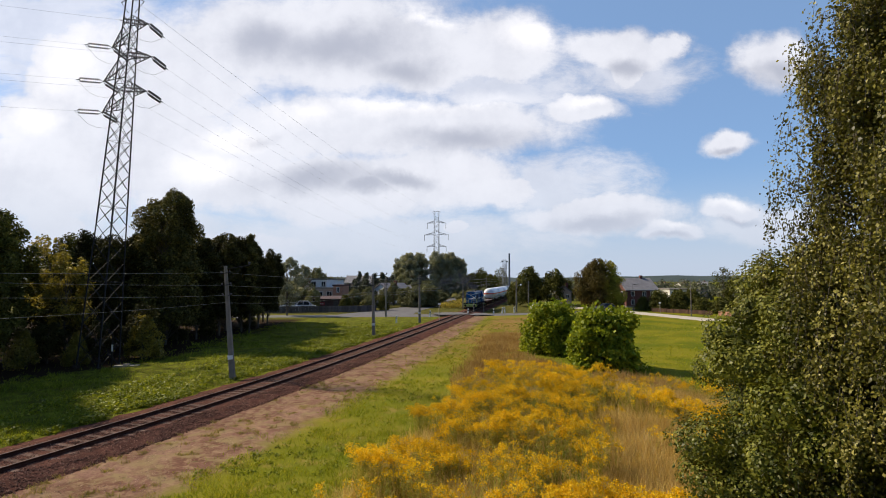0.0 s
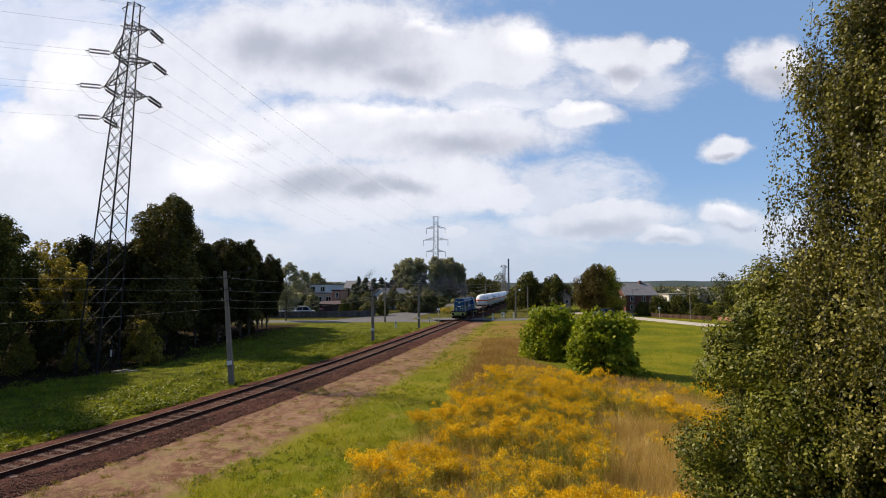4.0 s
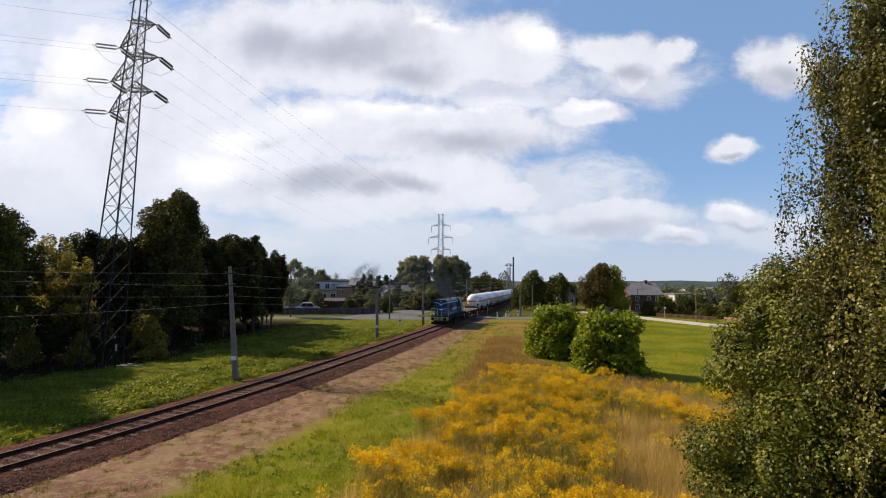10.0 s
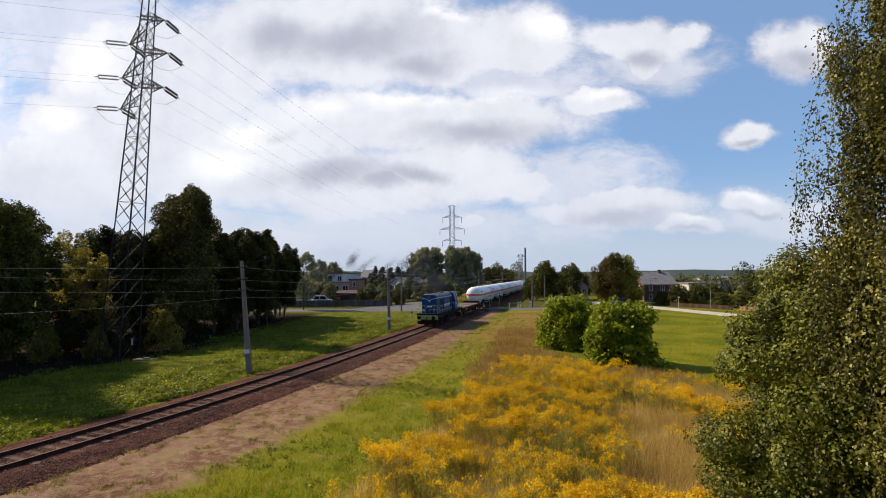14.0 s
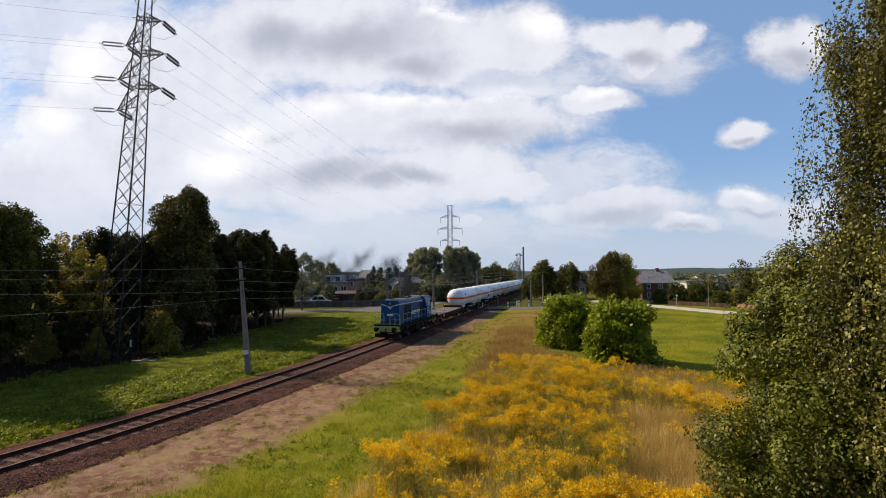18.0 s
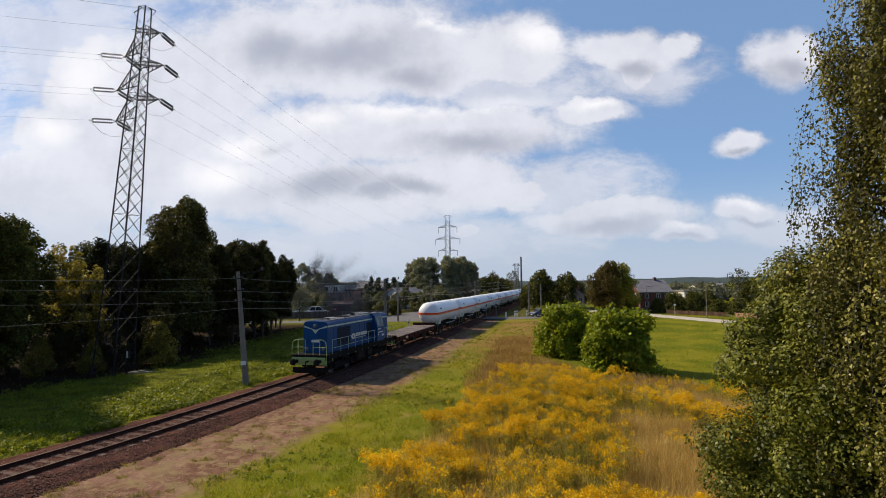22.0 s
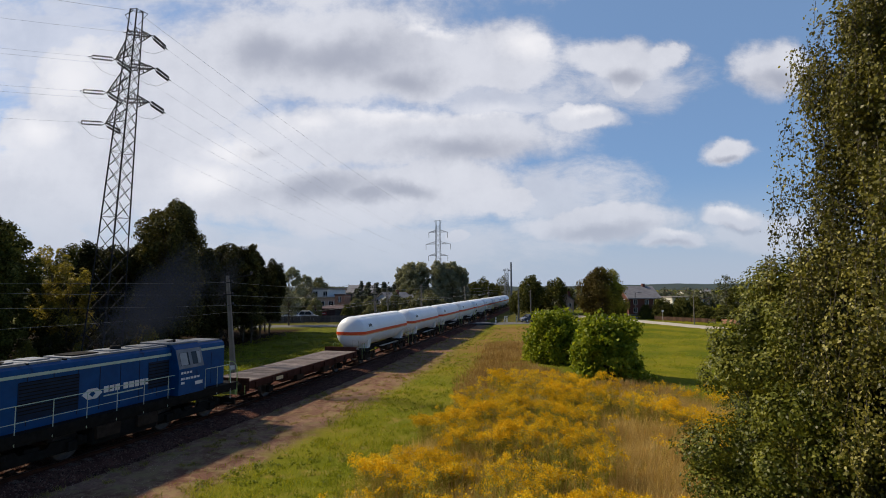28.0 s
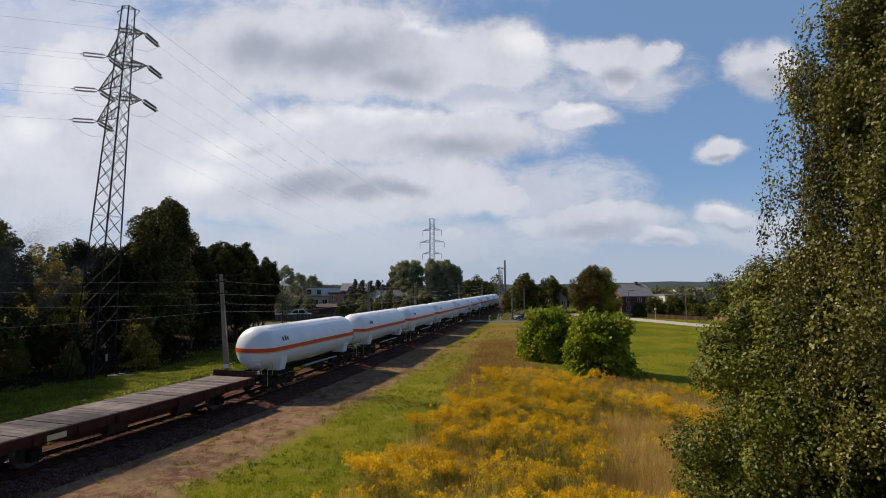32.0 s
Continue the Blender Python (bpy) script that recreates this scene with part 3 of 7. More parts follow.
    for a, b in zip(rings, rings[1:]):
        for i in range(n):
            j = (i + 1) % n
            if len(a) == 1 and len(b) == 1:
                continue
            if len(a) == 1:
                bm.faces.new((a[0], b[j], b[i]))
            elif len(b) == 1:
                bm.faces.new((a[i], a[j], b[0]))
            else:
                bm.faces.new((a[i], a[j], b[j], b[i]))
    bmesh.ops.recalc_face_normals(bm, faces=bm.faces)
    for f in bm.faces:
        f.smooth = True
    return bm


def prism(outline, axis, lo, hi):
    """An outline of (a, b) pairs drawn out from lo to hi along an axis: 'x' takes (y, z), 'y' takes (x, z), 'z' takes (x, y)."""
    bm = bmesh.new()

    def at(a, b, c):
        return {"x": (c, a, b), "y": (a, c, b), "z": (a, b, c)}[axis]
    v0 = [bm.verts.new(at(a, b, lo)) for a, b in outline]
    v1 = [bm.verts.new(at(a, b, hi)) for a, b in outline]
    n = len(outline)
    bm.faces.new(v0[::-1])
    bm.faces.new(v1)
    for i in range(n):
        bm.faces.new((v0[i], v0[(i + 1) % n], v1[(i + 1) % n], v1[i]))
    bmesh.ops.recalc_face_normals(bm, faces=bm.faces)
    return bm



rng = np.random.default_rng(7)


def leaf_cards(points, size, spread=0.35, hang=0.0, slim=0.6, normals=None, lean=0.6):
    """Small four-cornered leaves at points; returns verts and faces. normals: faces turn outward by lean."""
    n = len(points)
    s = size * (1 + spread * rng.uniform(-1, 1, n))[:, None]
    nrm = rng.normal(size=(n, 3))
    nrm /= np.linalg.norm(nrm, axis=1)[:, None]
    if normals is not None:
        nrm = nrm * (1 - lean) + normals * lean
        nrm /= np.linalg.norm(nrm, axis=1)[:, None] + 1e-9
    up = rng.normal(size=(n, 3)) * (1 - hang)
    up[:, 2] -= hang * 1.6
    a = up - nrm * np.sum(up * nrm, axis=1)[:, None]
    a /= np.linalg.norm(a, axis=1)[:, None] + 1e-9
    b = np.cross(nrm, a)
    p = points
    bend = nrm * s * 0.12
    v = np.stack([p, p + a * s * 0.45 + b * s * 0.5 * slim + bend, p + a * s, p + a * s * 0.45 - b * s * 0.5 * slim + bend], 1).reshape(-1, 3)
    f = np.arange(4 * n).reshape(-1, 4)
    return v, f


def shell_points(n, centre, radii, inner=0.55):
    """Points in the outer part of an ellipsoid, and the ways out."""
    d = rng.normal(size=(n, 3))
    d /= np.linalg.norm(d, axis=1)[:, None]
    r = inner + (1 - inner) * rng.uniform(0, 1, n) ** 0.5
    p = d * r[:, None] * np.asarray(radii) + np.asarray(centre)
    return p, d


def ragged(points, amount, scale=0.8):
    """Push points about by smooth waves so that outlines turn uneven."""
    w = np.zeros_like(points)
    for i in range(4):
        k = rng.normal(size=(3, 3)) * scale * (1 + i)
        w += np.sin(points @ k + rng.uniform(0, 6.3, 3)) * amount / (1 + i)
    return points + w


def tree(name, height, spread_, leaf="oakleaf", leaves=5000, size=0.22, base=0.22, trunk_r=0.2, clumps=16, shape="round", bark="bark", hang=0.1,
         lobes=0.36, lean=0.55, stems=1, rag=0.06):
    """A tree at the origin: tapered trunk with limbs, and a crown of many leaves gathered in clumps."""
    root = empty(name)
    bm = bmesh.new()
    tips = []
    for i in range(clumps):
        u = (i + 0.5) / clumps
        z = height * (base + (1 - base) * (0.12 + 0.82 * u))
        if shape == "round":
            w = math.sin(math.pi * min(1, max(0.08, (u * 0.86 + 0.1)))) ** 0.7
        elif shape == "dome":
            w = math.cos(math.pi / 2 * min(0.97, u * 0.95)) ** 0.55
        elif shape == "mound":
            w = math.sqrt(1 - (0.9 * u) ** 3)
        elif shape == "cone":
            w = (1 - u) ** 0.8 * 0.95 + 0.06
        else:
            w = 0.55 + 0.45 * math.sin(math.pi * (u * 0.8 + 0.15))
        a = i * 2.399963 + rng.uniform(-0.5, 0.5)
        r = spread_ * w * rng.uniform(0.45, 0.78)
        tips.append((r * math.cos(a), r * math.sin(a), z, spread_ * lobes * (0.55 + 0.45 * w) * rng.uniform(0.8, 1.25)))
    for s in range(stems):
        bx, by = (0, 0) if stems == 1 else (rng.uniform(-0.5, 0.5), rng.uniform(-0.5, 0.5))
        pts = [Vector((bx + rng.uniform(-0.03, 0.03) * height * k / 6, by + rng.uniform(-0.03, 0.03) * height * k / 6, height * 0.92 * k / 6)) for k in range(7)]
        for k in range(6):
            rod(bm, pts[k], pts[k + 1], trunk_r * (1 - k / 6.4), trunk_r * (1 - (k + 1) / 6.4), 7, False)
    for x, y, z, r in tips:
        k0 = max(height * base * 0.6, z - 0.25 * height)
        rod(bm, (0, 0, k0), (x * 0.8, y * 0.8, z), trunk_r * 0.3, trunk_r * 0.08, 4, False)
    part("trunk", bm, bark, root)
    ps, ns = [], []
    each = [t[3] ** 2 for t in tips]
    for (x, y, z, r), e in zip(tips, each):
        n = max(20, int(leaves * e / sum(each)))
        p, d = shell_points(n, (x, y, z), (r, r, r * 0.85), 0.35)
        ps.append(p)
        ns.append(d)
    p, d = np.concatenate(ps), np.concatenate(ns)
    p = ragged(p, spread_ * rag, 1.2 / spread_ * 2)
    v, f = leaf_cards(p, size, 0.4, hang, 0.7, d, lean)
    raw("crown", v, f, leaf, root)
    return root


def scaled(x, y, s=1.0, sz=None, turn=0.0, z=0.0):
    return Matrix.LocRotScale((x, y, z), Euler((0, 0, radians(turn))), (s, s, s if sz is None else sz))


# ---- the line of the track: a gentle curve, straight in the distance ----
def track_x(y):
    return -17.09 + 0.21386 * y - 7.79 * np.exp(-np.asarray(y, float) / 15.0)


TRACK_Y = np.linspace(-24.0, 420.0, 4441)
TRACK_X = track_x(np.maximum(TRACK_Y, 0.0)) + np.minimum(TRACK_Y, 0.0) * (0.21386 + 7.79 / 15.0)
TRACK_S = np.concatenate([[0.0], np.cumsum(np.hypot(np.diff(TRACK_X), np.diff(TRACK_Y)))])
TRACK_S -= np.interp(0.0, TRACK_Y, TRACK_S)
RAIL_TOP = 0.36


def along(s):
    """The track's centre at a run of s metres from abreast of the camera."""
    return np.array([np.interp(s, TRACK_S, TRACK_X), np.interp(s, TRACK_S, TRACK_Y)])


def heading(s):
    d = along(s + 0.3) - along(s - 0.3)
    return d / np.hypot(*d)


def sweep(profile, s0, s1, step):
    """Vertices and quads of a cross-section (offset to the right, height) drawn along the track."""
    ss = np.arange(s0, s1 + step * 0.5, step)
    rows_ = []
    for s in ss:
        p, d = along(s), heading(s)
        n = np.array([d[1], -d[0]])
        rows_.append([(p[0] + n[0] * o, p[1] + n[1] * o, h) for o, h in profile])
    v = np.array(rows_).reshape(-1, 3)
    k = len(profile)
    f = [(i * k + j, i * k + j + 1, (i + 1) * k + j + 1, (i + 1) * k + j) for i in range(len(ss) - 1) for j in range(k - 1)]
    return v, np.array(f)


def land_height(x, y):
    """Almost level ground with soft swells, fading out to flat in the distance."""
    x, y = np.asarray(x, float), np.asarray(y, float)
    h = 0.05 * np.sin(x * 0.21 + y * 0.13) + 0.04 * np.sin(x * 0.5 - y * 0.33 + 1.0) + 0.015 * np.sin(x * 1.7 + y * 1.3)
    near = np.clip((np.abs(x - track_x(np.clip(y, 0, 400))) - 3.2) / 3.0, 0, 1)
    far = np.clip(1 - (y - 70) / 20.0, 0, 1)
    return h * near * far - 0.004


def make_ground():
    """One sheet to the horizon, finer near by."""
    ys = np.concatenate([np.array([-900, -300, -120, -60, -30, -10]), np.arange(0, 92, 0.8), np.array([100, 120, 150, 200, 260, 340, 460, 700, 1100, 1800, 3500])])
    xs = np.concatenate([np.array([-3500, -1500, -700, -350, -180, -100, -70]), np.arange(-50, 50, 0.9), np.array([56, 70, 100, 180, 350, 700, 1500, 3500])])
    gx, gy = np.meshgrid(xs, ys)
    v = np.stack([gx, gy, land_height(gx, gy)], -1).reshape(-1, 3)
    n = len(xs)
    f = [(j * n + i, j * n + i + 1, (j + 1) * n + i + 1, (j + 1) * n + i) for j in range(len(ys) - 1) for i in range(n - 1)]
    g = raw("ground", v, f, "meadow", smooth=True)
    return tagged(g, "level meadow of short green and straw-coloured grass", "ground", kind="structure")


make_ground()


def strip(name, pts, width, z, material, label, category, edge=0.25):
    """A band on the ground along points, with an uneven edge."""
    pts = np.array(pts, float)
    seg = np.concatenate([[0], np.cumsum(np.hypot(*np.diff(pts, axis=0).T))])
    ss = np.arange(0, seg[-1], 1.0)
    c = np.stack([np.interp(ss, seg, pts[:, 0]), np.interp(ss, seg, pts[:, 1])], -1)
    d = np.gradient(c, axis=0)
    d /= np.linalg.norm(d, axis=1)[:, None]
    nrm = np.stack([d[:, 1], -d[:, 0]], -1)
    w = np.interp(ss, seg, width) if np.ndim(width) else np.full(len(ss), width)
    v = []
    for i in range(len(ss)):
        for o in (-0.5, -0.17, 0.17, 0.5):
            j = edge * (rng.uniform(-1, 1) if abs(o) > 0.4 else 0)
            q = c[i] + nrm[i] * (w[i] * o + j)
            v.append((q[0], q[1], z - (0.012 if abs(o) > 0.4 else 0)))
    f = [(i * 4 + j, i * 4 + j + 1, (i + 1) * 4 + j + 1, (i + 1) * 4 + j) for i in range(len(ss) - 1) for j in range(3)]
    return tagged(raw(name, v, f, material), label, category, kind="structure")


# ---- railway ----
def make_track():
    v, f = sweep([(-2.9, -0.02), (-2.2, 0.06), (-1.75, 0.17), (-1.3, 0.2), (0.0, 0.19), (1.3, 0.2), (1.75, 0.15), (2.15, 0.05), (2.6, -0.03)], -14, 330, 0.7)
    v[:, 2] += rng.uniform(-0.025, 0.025, len(v))
    bed = tagged(raw("ballast_bed", v, f, "ballast"), "low bed of dark reddish-brown crushed stone under the track", "ballast", kind="structure")
    for side in (-1, 1):
        o = side * 0.7525
        rail = empty("rail")
        tagged(rail, "rusty brown running rail on the ballast bed", "rail", "rails of the track", "structure")
        prof = [(o - 0.07, 0.215), (o - 0.07, 0.232), (o - 0.012, 0.25), (o - 0.012, 0.32), (o - 0.036, 0.33), (o - 0.036, 0.355)]
        prof += [(2 * o - a, b) for a, b in reversed(prof)]
        v, f = sweep(prof, -14, 330, 0.8)
        raw("rail_web", v, f, "rail", rail)
        v, f = sweep([(o - 0.035, 0.3555), (o - 0.02, 0.361), (o + 0.02, 0.361), (o + 0.035, 0.3555)], -14, 330, 0.8)
        raw("rail_head", v, f, "railtop", rail)
    # single stones lying on the shoulders and between the rails, near the camera
    n = 32000
    s = 14 + 46 * rng.uniform(0, 1, n) ** 1.4
    off = np.where(rng.uniform(0, 1, n) < 0.42, rng.uniform(-0.68, 0.68, n), rng.normal(1.75, 0.65, n))
    off = np.where(rng.uniform(0, 1, n) < 0.12, -rng.uniform(0.9, 2.5, n), off)
    off = np.where(off > 2.55, off - 1.2, off)
    c = np.stack([np.interp(s, TRACK_S, TRACK_X), np.interp(s, TRACK_S, TRACK_Y)], -1)
    d = np.stack([np.gradient(TRACK_X, TRACK_S), np.gradient(TRACK_Y, TRACK_S)], -1)
    dn = np.stack([np.interp(s, TRACK_S, d[:, 0]), np.interp(s, TRACK_S, d[:, 1])], -1)
    z = np.interp(np.abs(off), [0, 1.3, 1.75, 2.15, 2.6], [0.19, 0.2, 0.15, 0.05, 0.0])
    pos = np.stack([c[:, 0] + dn[:, 1] * off, c[:, 1] - dn[:, 0] * off, z], -1)
    r = rng.uniform(0.018, 0.05, n)
    octa = np.array([(1, 0, 0), (-1, 0, 0), (0, 1, 0), (0, -1, 0), (0, 0, 1), (0, 0, -0.7)], float)
    vv = pos[:, None, :] + octa[None] * r[:, None, None] * rng.uniform(0.6, 1.3, (n, 6, 1))
    tri = np.array([(0, 2, 4), (2, 1, 4), (1, 3, 4), (3, 0, 4), (2, 0, 5), (1, 2, 5), (3, 1, 5), (0, 3, 5)])
    ff = (np.arange(n)[:, None, None] * 6 + tri[None]).reshape(-1, 3)
    st = raw("ballast_stones", vv.reshape(-1, 3), ff, "stone")
    tagged(st, "loose brown ballast stones strewn along the rails", "stones", kind="stuff")


make_track()


def path_litter():
    """Pebbles and broken dry stalks trodden into the path beside the rails."""
    n = 16000
    y = 15 + 60 * rng.uniform(0, 1, n) ** 1.5
    off = rng.uniform(2.3, 7.6, n) - 0.03 * np.maximum(y - 20, 0)
    x = track_x(y) + off
    clump = np.sin(x * 2.1 + y * 0.9) + np.sin(x * 0.8 - y * 1.7 + 2) + rng.normal(0, 0.7, n)
    x, y = x[clump > 0.2], y[clump > 0.2]
    n = len(x)
    z = land_height(x, y)
    r = rng.uniform(0.008, 0.02, n)
    octa = np.array([(1, 0, 0), (-1, 0, 0), (0, 1, 0), (0, -1, 0), (0, 0, 1), (0, 0, -0.7)], float)
    vv = np.stack([x, y, z + 0.004], -1)[:, None, :] + octa[None] * r[:, None, None] * rng.uniform(0.5, 1.4, (n, 6, 1))
    tri = np.array([(0, 2, 4), (2, 1, 4), (1, 3, 4), (3, 0, 4), (2, 0, 5), (1, 2, 5), (3, 1, 5), (0, 3, 5)])
    ff = (np.arange(n)[:, None, None] * 6 + tri[None]).reshape(-1, 3)
    tagged(raw("path_pebbles", vv.reshape(-1, 3), ff, "pebble"), "small pinkish-brown pebbles on the trodden path", "pebbles", kind="stuff")


path_litter()

# roads: over the crossing, away beside the line, and past the houses
strip("crossing_road", [(-60, 91), (-30, 94), (-14, 95.5), (2, 97), (8, 98.5), (16, 101), (30, 108), (48, 120)], [6, 6, 6.5, 6.5, 6, 5, 4.5, 4.5], 0.02, "asphalt",
      "grey asphalt road leading over the level crossing", "road", 0.2)
strip("side_road", [(-13, 97), (-9, 112), (-3, 135), (3, 165), (9, 200), (18, 260), (30, 330)], [14, 9, 6, 5.5, 5, 5, 5], 0.03, "asphalt",
      "grey asphalt road running off beside the railway", "road", 0.2)
strip("house_road", [(28, 128), (34, 116), (38.0, 105), (43.0, 88), (52, 62), (66, 20)], 5.2, 0.02, "pave",
      "pale concrete lane past the houses", "road", 0.2)
strip("crossing_deck", [(-1.5, 96.2), (1.2, 97), (4.8, 98)], 6.2, 0.352, "asphalt", "worn asphalt deck between the rails at the crossing", "crossing", 0.05)
strip("crossing_ramp", [(4.6, 97.9), (9, 98.9)], 6.0, 0.19, "asphalt", "asphalt ramp up to the level crossing", "ramp", 0.05)


# ---- the train ----
RUN = [(0.0, 111.0), (2.0, 104.9), (6.0, 92.8), (10.0, 80.5), (13.5, 69.6), (16.5, 59.8), (19.0, 51.0), (21.0, 43.8), (24.0, 33.1), (26.0, 26.0), (28.0, 19.1), (30.0, 12.6), (31.0, 9.4), (32.0, 6.2)]


def front_at(t):
    """How far up the line the engine's front stands at t seconds."""
    a = [r[0] for r in RUN]
    b = [r[1] for r in RUN]
    w = [0.15, 0.2, 0.3, 0.2, 0.15]
    return sum(k * (np.interp(min(max(t + o, 0), 32), a, b) - 3.1 * (max(t + o - 32, 0) + min(t + o, 0))) for k, o in zip(w, (-1.2, -0.6, 0, 0.6, 1.2)))


def vehicle_pose(s, half):
    p, q = along(s - half), along(s + half)
    m = (p + q) / 2
    return pose(m[0], m[1], RAIL_TOP, 0, 0, math.degrees(math.atan2(-(q - p)[0], (q - p)[1])))


RIDES = []      # vehicle, distance of its middle behind the engine's front, half its wheel base
WHEELS = []     # wheelset, its place on the vehicle, its radius


def wheelset(parent, y, r=0.5):
    w = part("wheelset", rods([((-0.85, 0, 0), (0.85, 0, 0), 0.085)], 8), "wheel", parent)
    w.location = (0, y, r)
    for side in (-1, 1):
        prof = [(0.0, -0.05), (0.14, -0.07), (0.18, -0.03), (r - 0.09, -0.025), (r - 0.07, -0.065), (r, -0.065), (r, 0.05), (r + 0.028, 0.06), (r + 0.028, 0.075), (r - 0.08, 0.075), (r - 0.1, 0.03), (0.2, 0.03), (0.12, 0.06), (0.0, 0.06)]
        if side > 0:
            prof = [(a, -b) for a, b in reversed(prof)]
        part("wheel", lathe(prof, "x", 20, (side * 0.74, 0, 0)), "wheel", w)
    WHEELS.append((w, y, r))
    return w


def buffers(root, y, out):
    for x in (-0.875, 0.875):
        prof = [(0.0, 0), (0.12, 0.0), (0.12, 0.3), (0.09, 0.3), (0.09, 0.5), (0.23, 0.5), (0.23, 0.55), (0.12, 0.575), (0.0, 0.58)]
        b = part("buffer", lathe(prof, "y", 14), "black", root, "black round buffer")
        b.matrix_local = pose(x, y, 1.05, 0, 0, 0 if out > 0 else 180)
    part("coupling_hook", rods([((0, y, 1.05), (0, y + out * 0.35, 1.05), 0.06), ((0, y + out * 0.35, 1.05), (0, y + out * 0.4, 0.7), 0.045)], 6), "black", root)


def bogie(root, y, base, mat="black", r=0.5, long_=None):
    h = base / 2
    fr = bmesh.new()
    for x in (-1.02, 1.02):
        e = h + 0.65
        out = [(-e, 0.5), (-e, 0.78), (-h * 0.45, 0.84), (-h * 0.35, 0.66), (h * 0.35, 0.66), (h * 0.45, 0.84), (e, 0.78), (e, 0.5), (h * 0.45, 0.42), (-h * 0.45, 0.42)]
        pm = prism([(a + y, b) for a, b in out], "x", x - 0.06, x + 0.06)
        me = bpy.data.meshes.new("tmp")
        pm.to_mesh(me)
        pm.free()
        fr.from_mesh(me)
        bpy.data.meshes.remove(me)
    box(fr, -1.0, 1.0, y - 0.25, y + 0.25, 0.5, 0.8)
    b = part("bogie_frame", fr, mat, root)
    for x in (-1.12, 1.12):
        for a in (-h, h):
            part("axle_box", boxed(x - 0.11, x + 0.11, y + a - 0.17, y + a + 0.17, r - 0.17, r + 0.19, bevel=0.03), mat, b)
            part("spring", lathe([(0.0, 0.66), (0.11, 0.66), (0.08, 0.71), (0.11, 0.76), (0.08, 0.81), (0.11, 0.86), (0.0, 0.88)], "z", 8, (x, y + a + 0.3, 0)), mat, b)
        part("brake_beam", rods([((x * 0.9, y - h - 0.4, 0.38), (x * 0.9, y + h + 0.4, 0.38), 0.035)], 5), mat, b)
    for a in (-h, h):
        wheelset(root, y + a, r)



def locomotive():
    root = empty("diesel_locomotive")
    tagged(root, "blue diesel shunting locomotive with lime-green railings and front beam", "locomotive")
    F, B = -6.5, 6.5
    part("underframe", boxed(-1.3, 1.3, F, B, 1.05, 1.42, bevel=0.03), "black", root)
    part("walkway", boxed(-1.36, 1.36, F + 0.02, B - 0.02, 1.42, 1.47), "black", root)
    # long hood, front face slightly raked, rounded roof edge
    w = 0.92
    sec = [(-w, 1.47), (-w, 3.42), (-w + 0.05, 3.56), (-w + 0.18, 3.65), (0, 3.68), (w - 0.18, 3.65), (w - 0.05, 3.56), (w, 3.42), (w, 1.47)]
    hood = part("long_hood", prism(sec, "y", F + 0.95, 2.47), "blue", root, "blue painted engine hood")
    for side in (-1, 1):
        a, b = sorted((side * (w - 0.004), side * (w + 0.012)))
        # door seams, louvres and dark intake panels
        for y in (-4.6, -3.7, -2.8, -1.9, -1.0, -0.1, 0.8, 1.7):
            part("door_seam", boxed(a, b, y - 0.012, y + 0.012, 1.6, 3.3), "darkblue", hood)
        part("intake_grille", boxed(a, b + 0.006, -4.0, -1.85, 1.8, 3.1), "darkblue", hood, "dark louvred intake")
        for z in np.arange(2.0, 3.08, 0.12):
            part("louvre", boxed(a, b + 0.02, -3.97, -1.88, z, z + 0.03), "black", hood)
        part("intake_grille", boxed(a, b + 0.006, 1.25, 2.35, 1.95, 3.1), "darkblue", hood, "dark louvred intake")
        for z in np.arange(2.0, 3.08, 0.14):
            part("louvre", boxed(a, b + 0.02, 1.28, 2.32, z, z + 0.03), "black", hood)
        part("stripe", boxed(a, b + 0.003, F + 1.0, 2.45, 3.26, 3.37), "stripe", hood, "pale green stripe")
        for y in (-4.1, -2.35, -0.6, 1.1):
            part("door_handle", boxed(a, b + 0.03, y, y + 0.12, 2.3, 2.34), "black", hood)
    # emblem and lettering as plain white shapes on the sides
    for side in (-1, 1):
        for k in (0, 1):
            e = part("emblem", prism([(-0.34, 0.0), (-0.1, 0.2), (0.16, 0.2), (-0.06, 0.0), (0.16, -0.2), (-0.1, -0.2)], "x", 0, 0.014), "sign", hood, "white chevron emblem")
            e.matrix_local = pose(side * (w + 0.004), -1.38 + 0.16 * k, 2.25, 180 * k, 0, 0)
        yy = -0.82
        for n_ in (0.2, 0.2, 0.2, 0.0, 0.22, 0.22, 0.2, 0.22, 0.22):
            if n_:
                x0, x1 = sorted((side * (w + 0.004), side * (w + 0.016)))
                part("lettering_bar", boxed(x0, x1, yy, yy + n_, 2.2, 2.45), "sign", hood)
            yy += n_ + 0.05 if n_ else 0.12
        x0, x1 = sorted((side * (w + 0.004), side * (w + 0.014)))
        part("lettering_line", boxed(x0, x1, -0.82, 1.0, 2.05, 2.1), "stripe", hood)
    # front face: pale V, headlamp, lettering bar, tail lamps
    yf = F + 0.95
    for side in (-1, 1):
        v = part("front_chevron", prism([(side * (w - 0.02), 3.26), (side * (w - 0.02), 3.38), (0.0, 3.08), (0.0, 2.80), (side * 0.28, 3.12)], "y", yf - 0.012, yf + 0.01), "stripe", hood, "pale green chevron")
    part("headlamp", lathe([(0.0, -0.03), (0.1, -0.03), (0.13, 0.0), (0.13, 0.1), (0.0, 0.1)], "y", 16, (0, yf - 0.1, 3.37)), "lens", hood, "round headlamp")
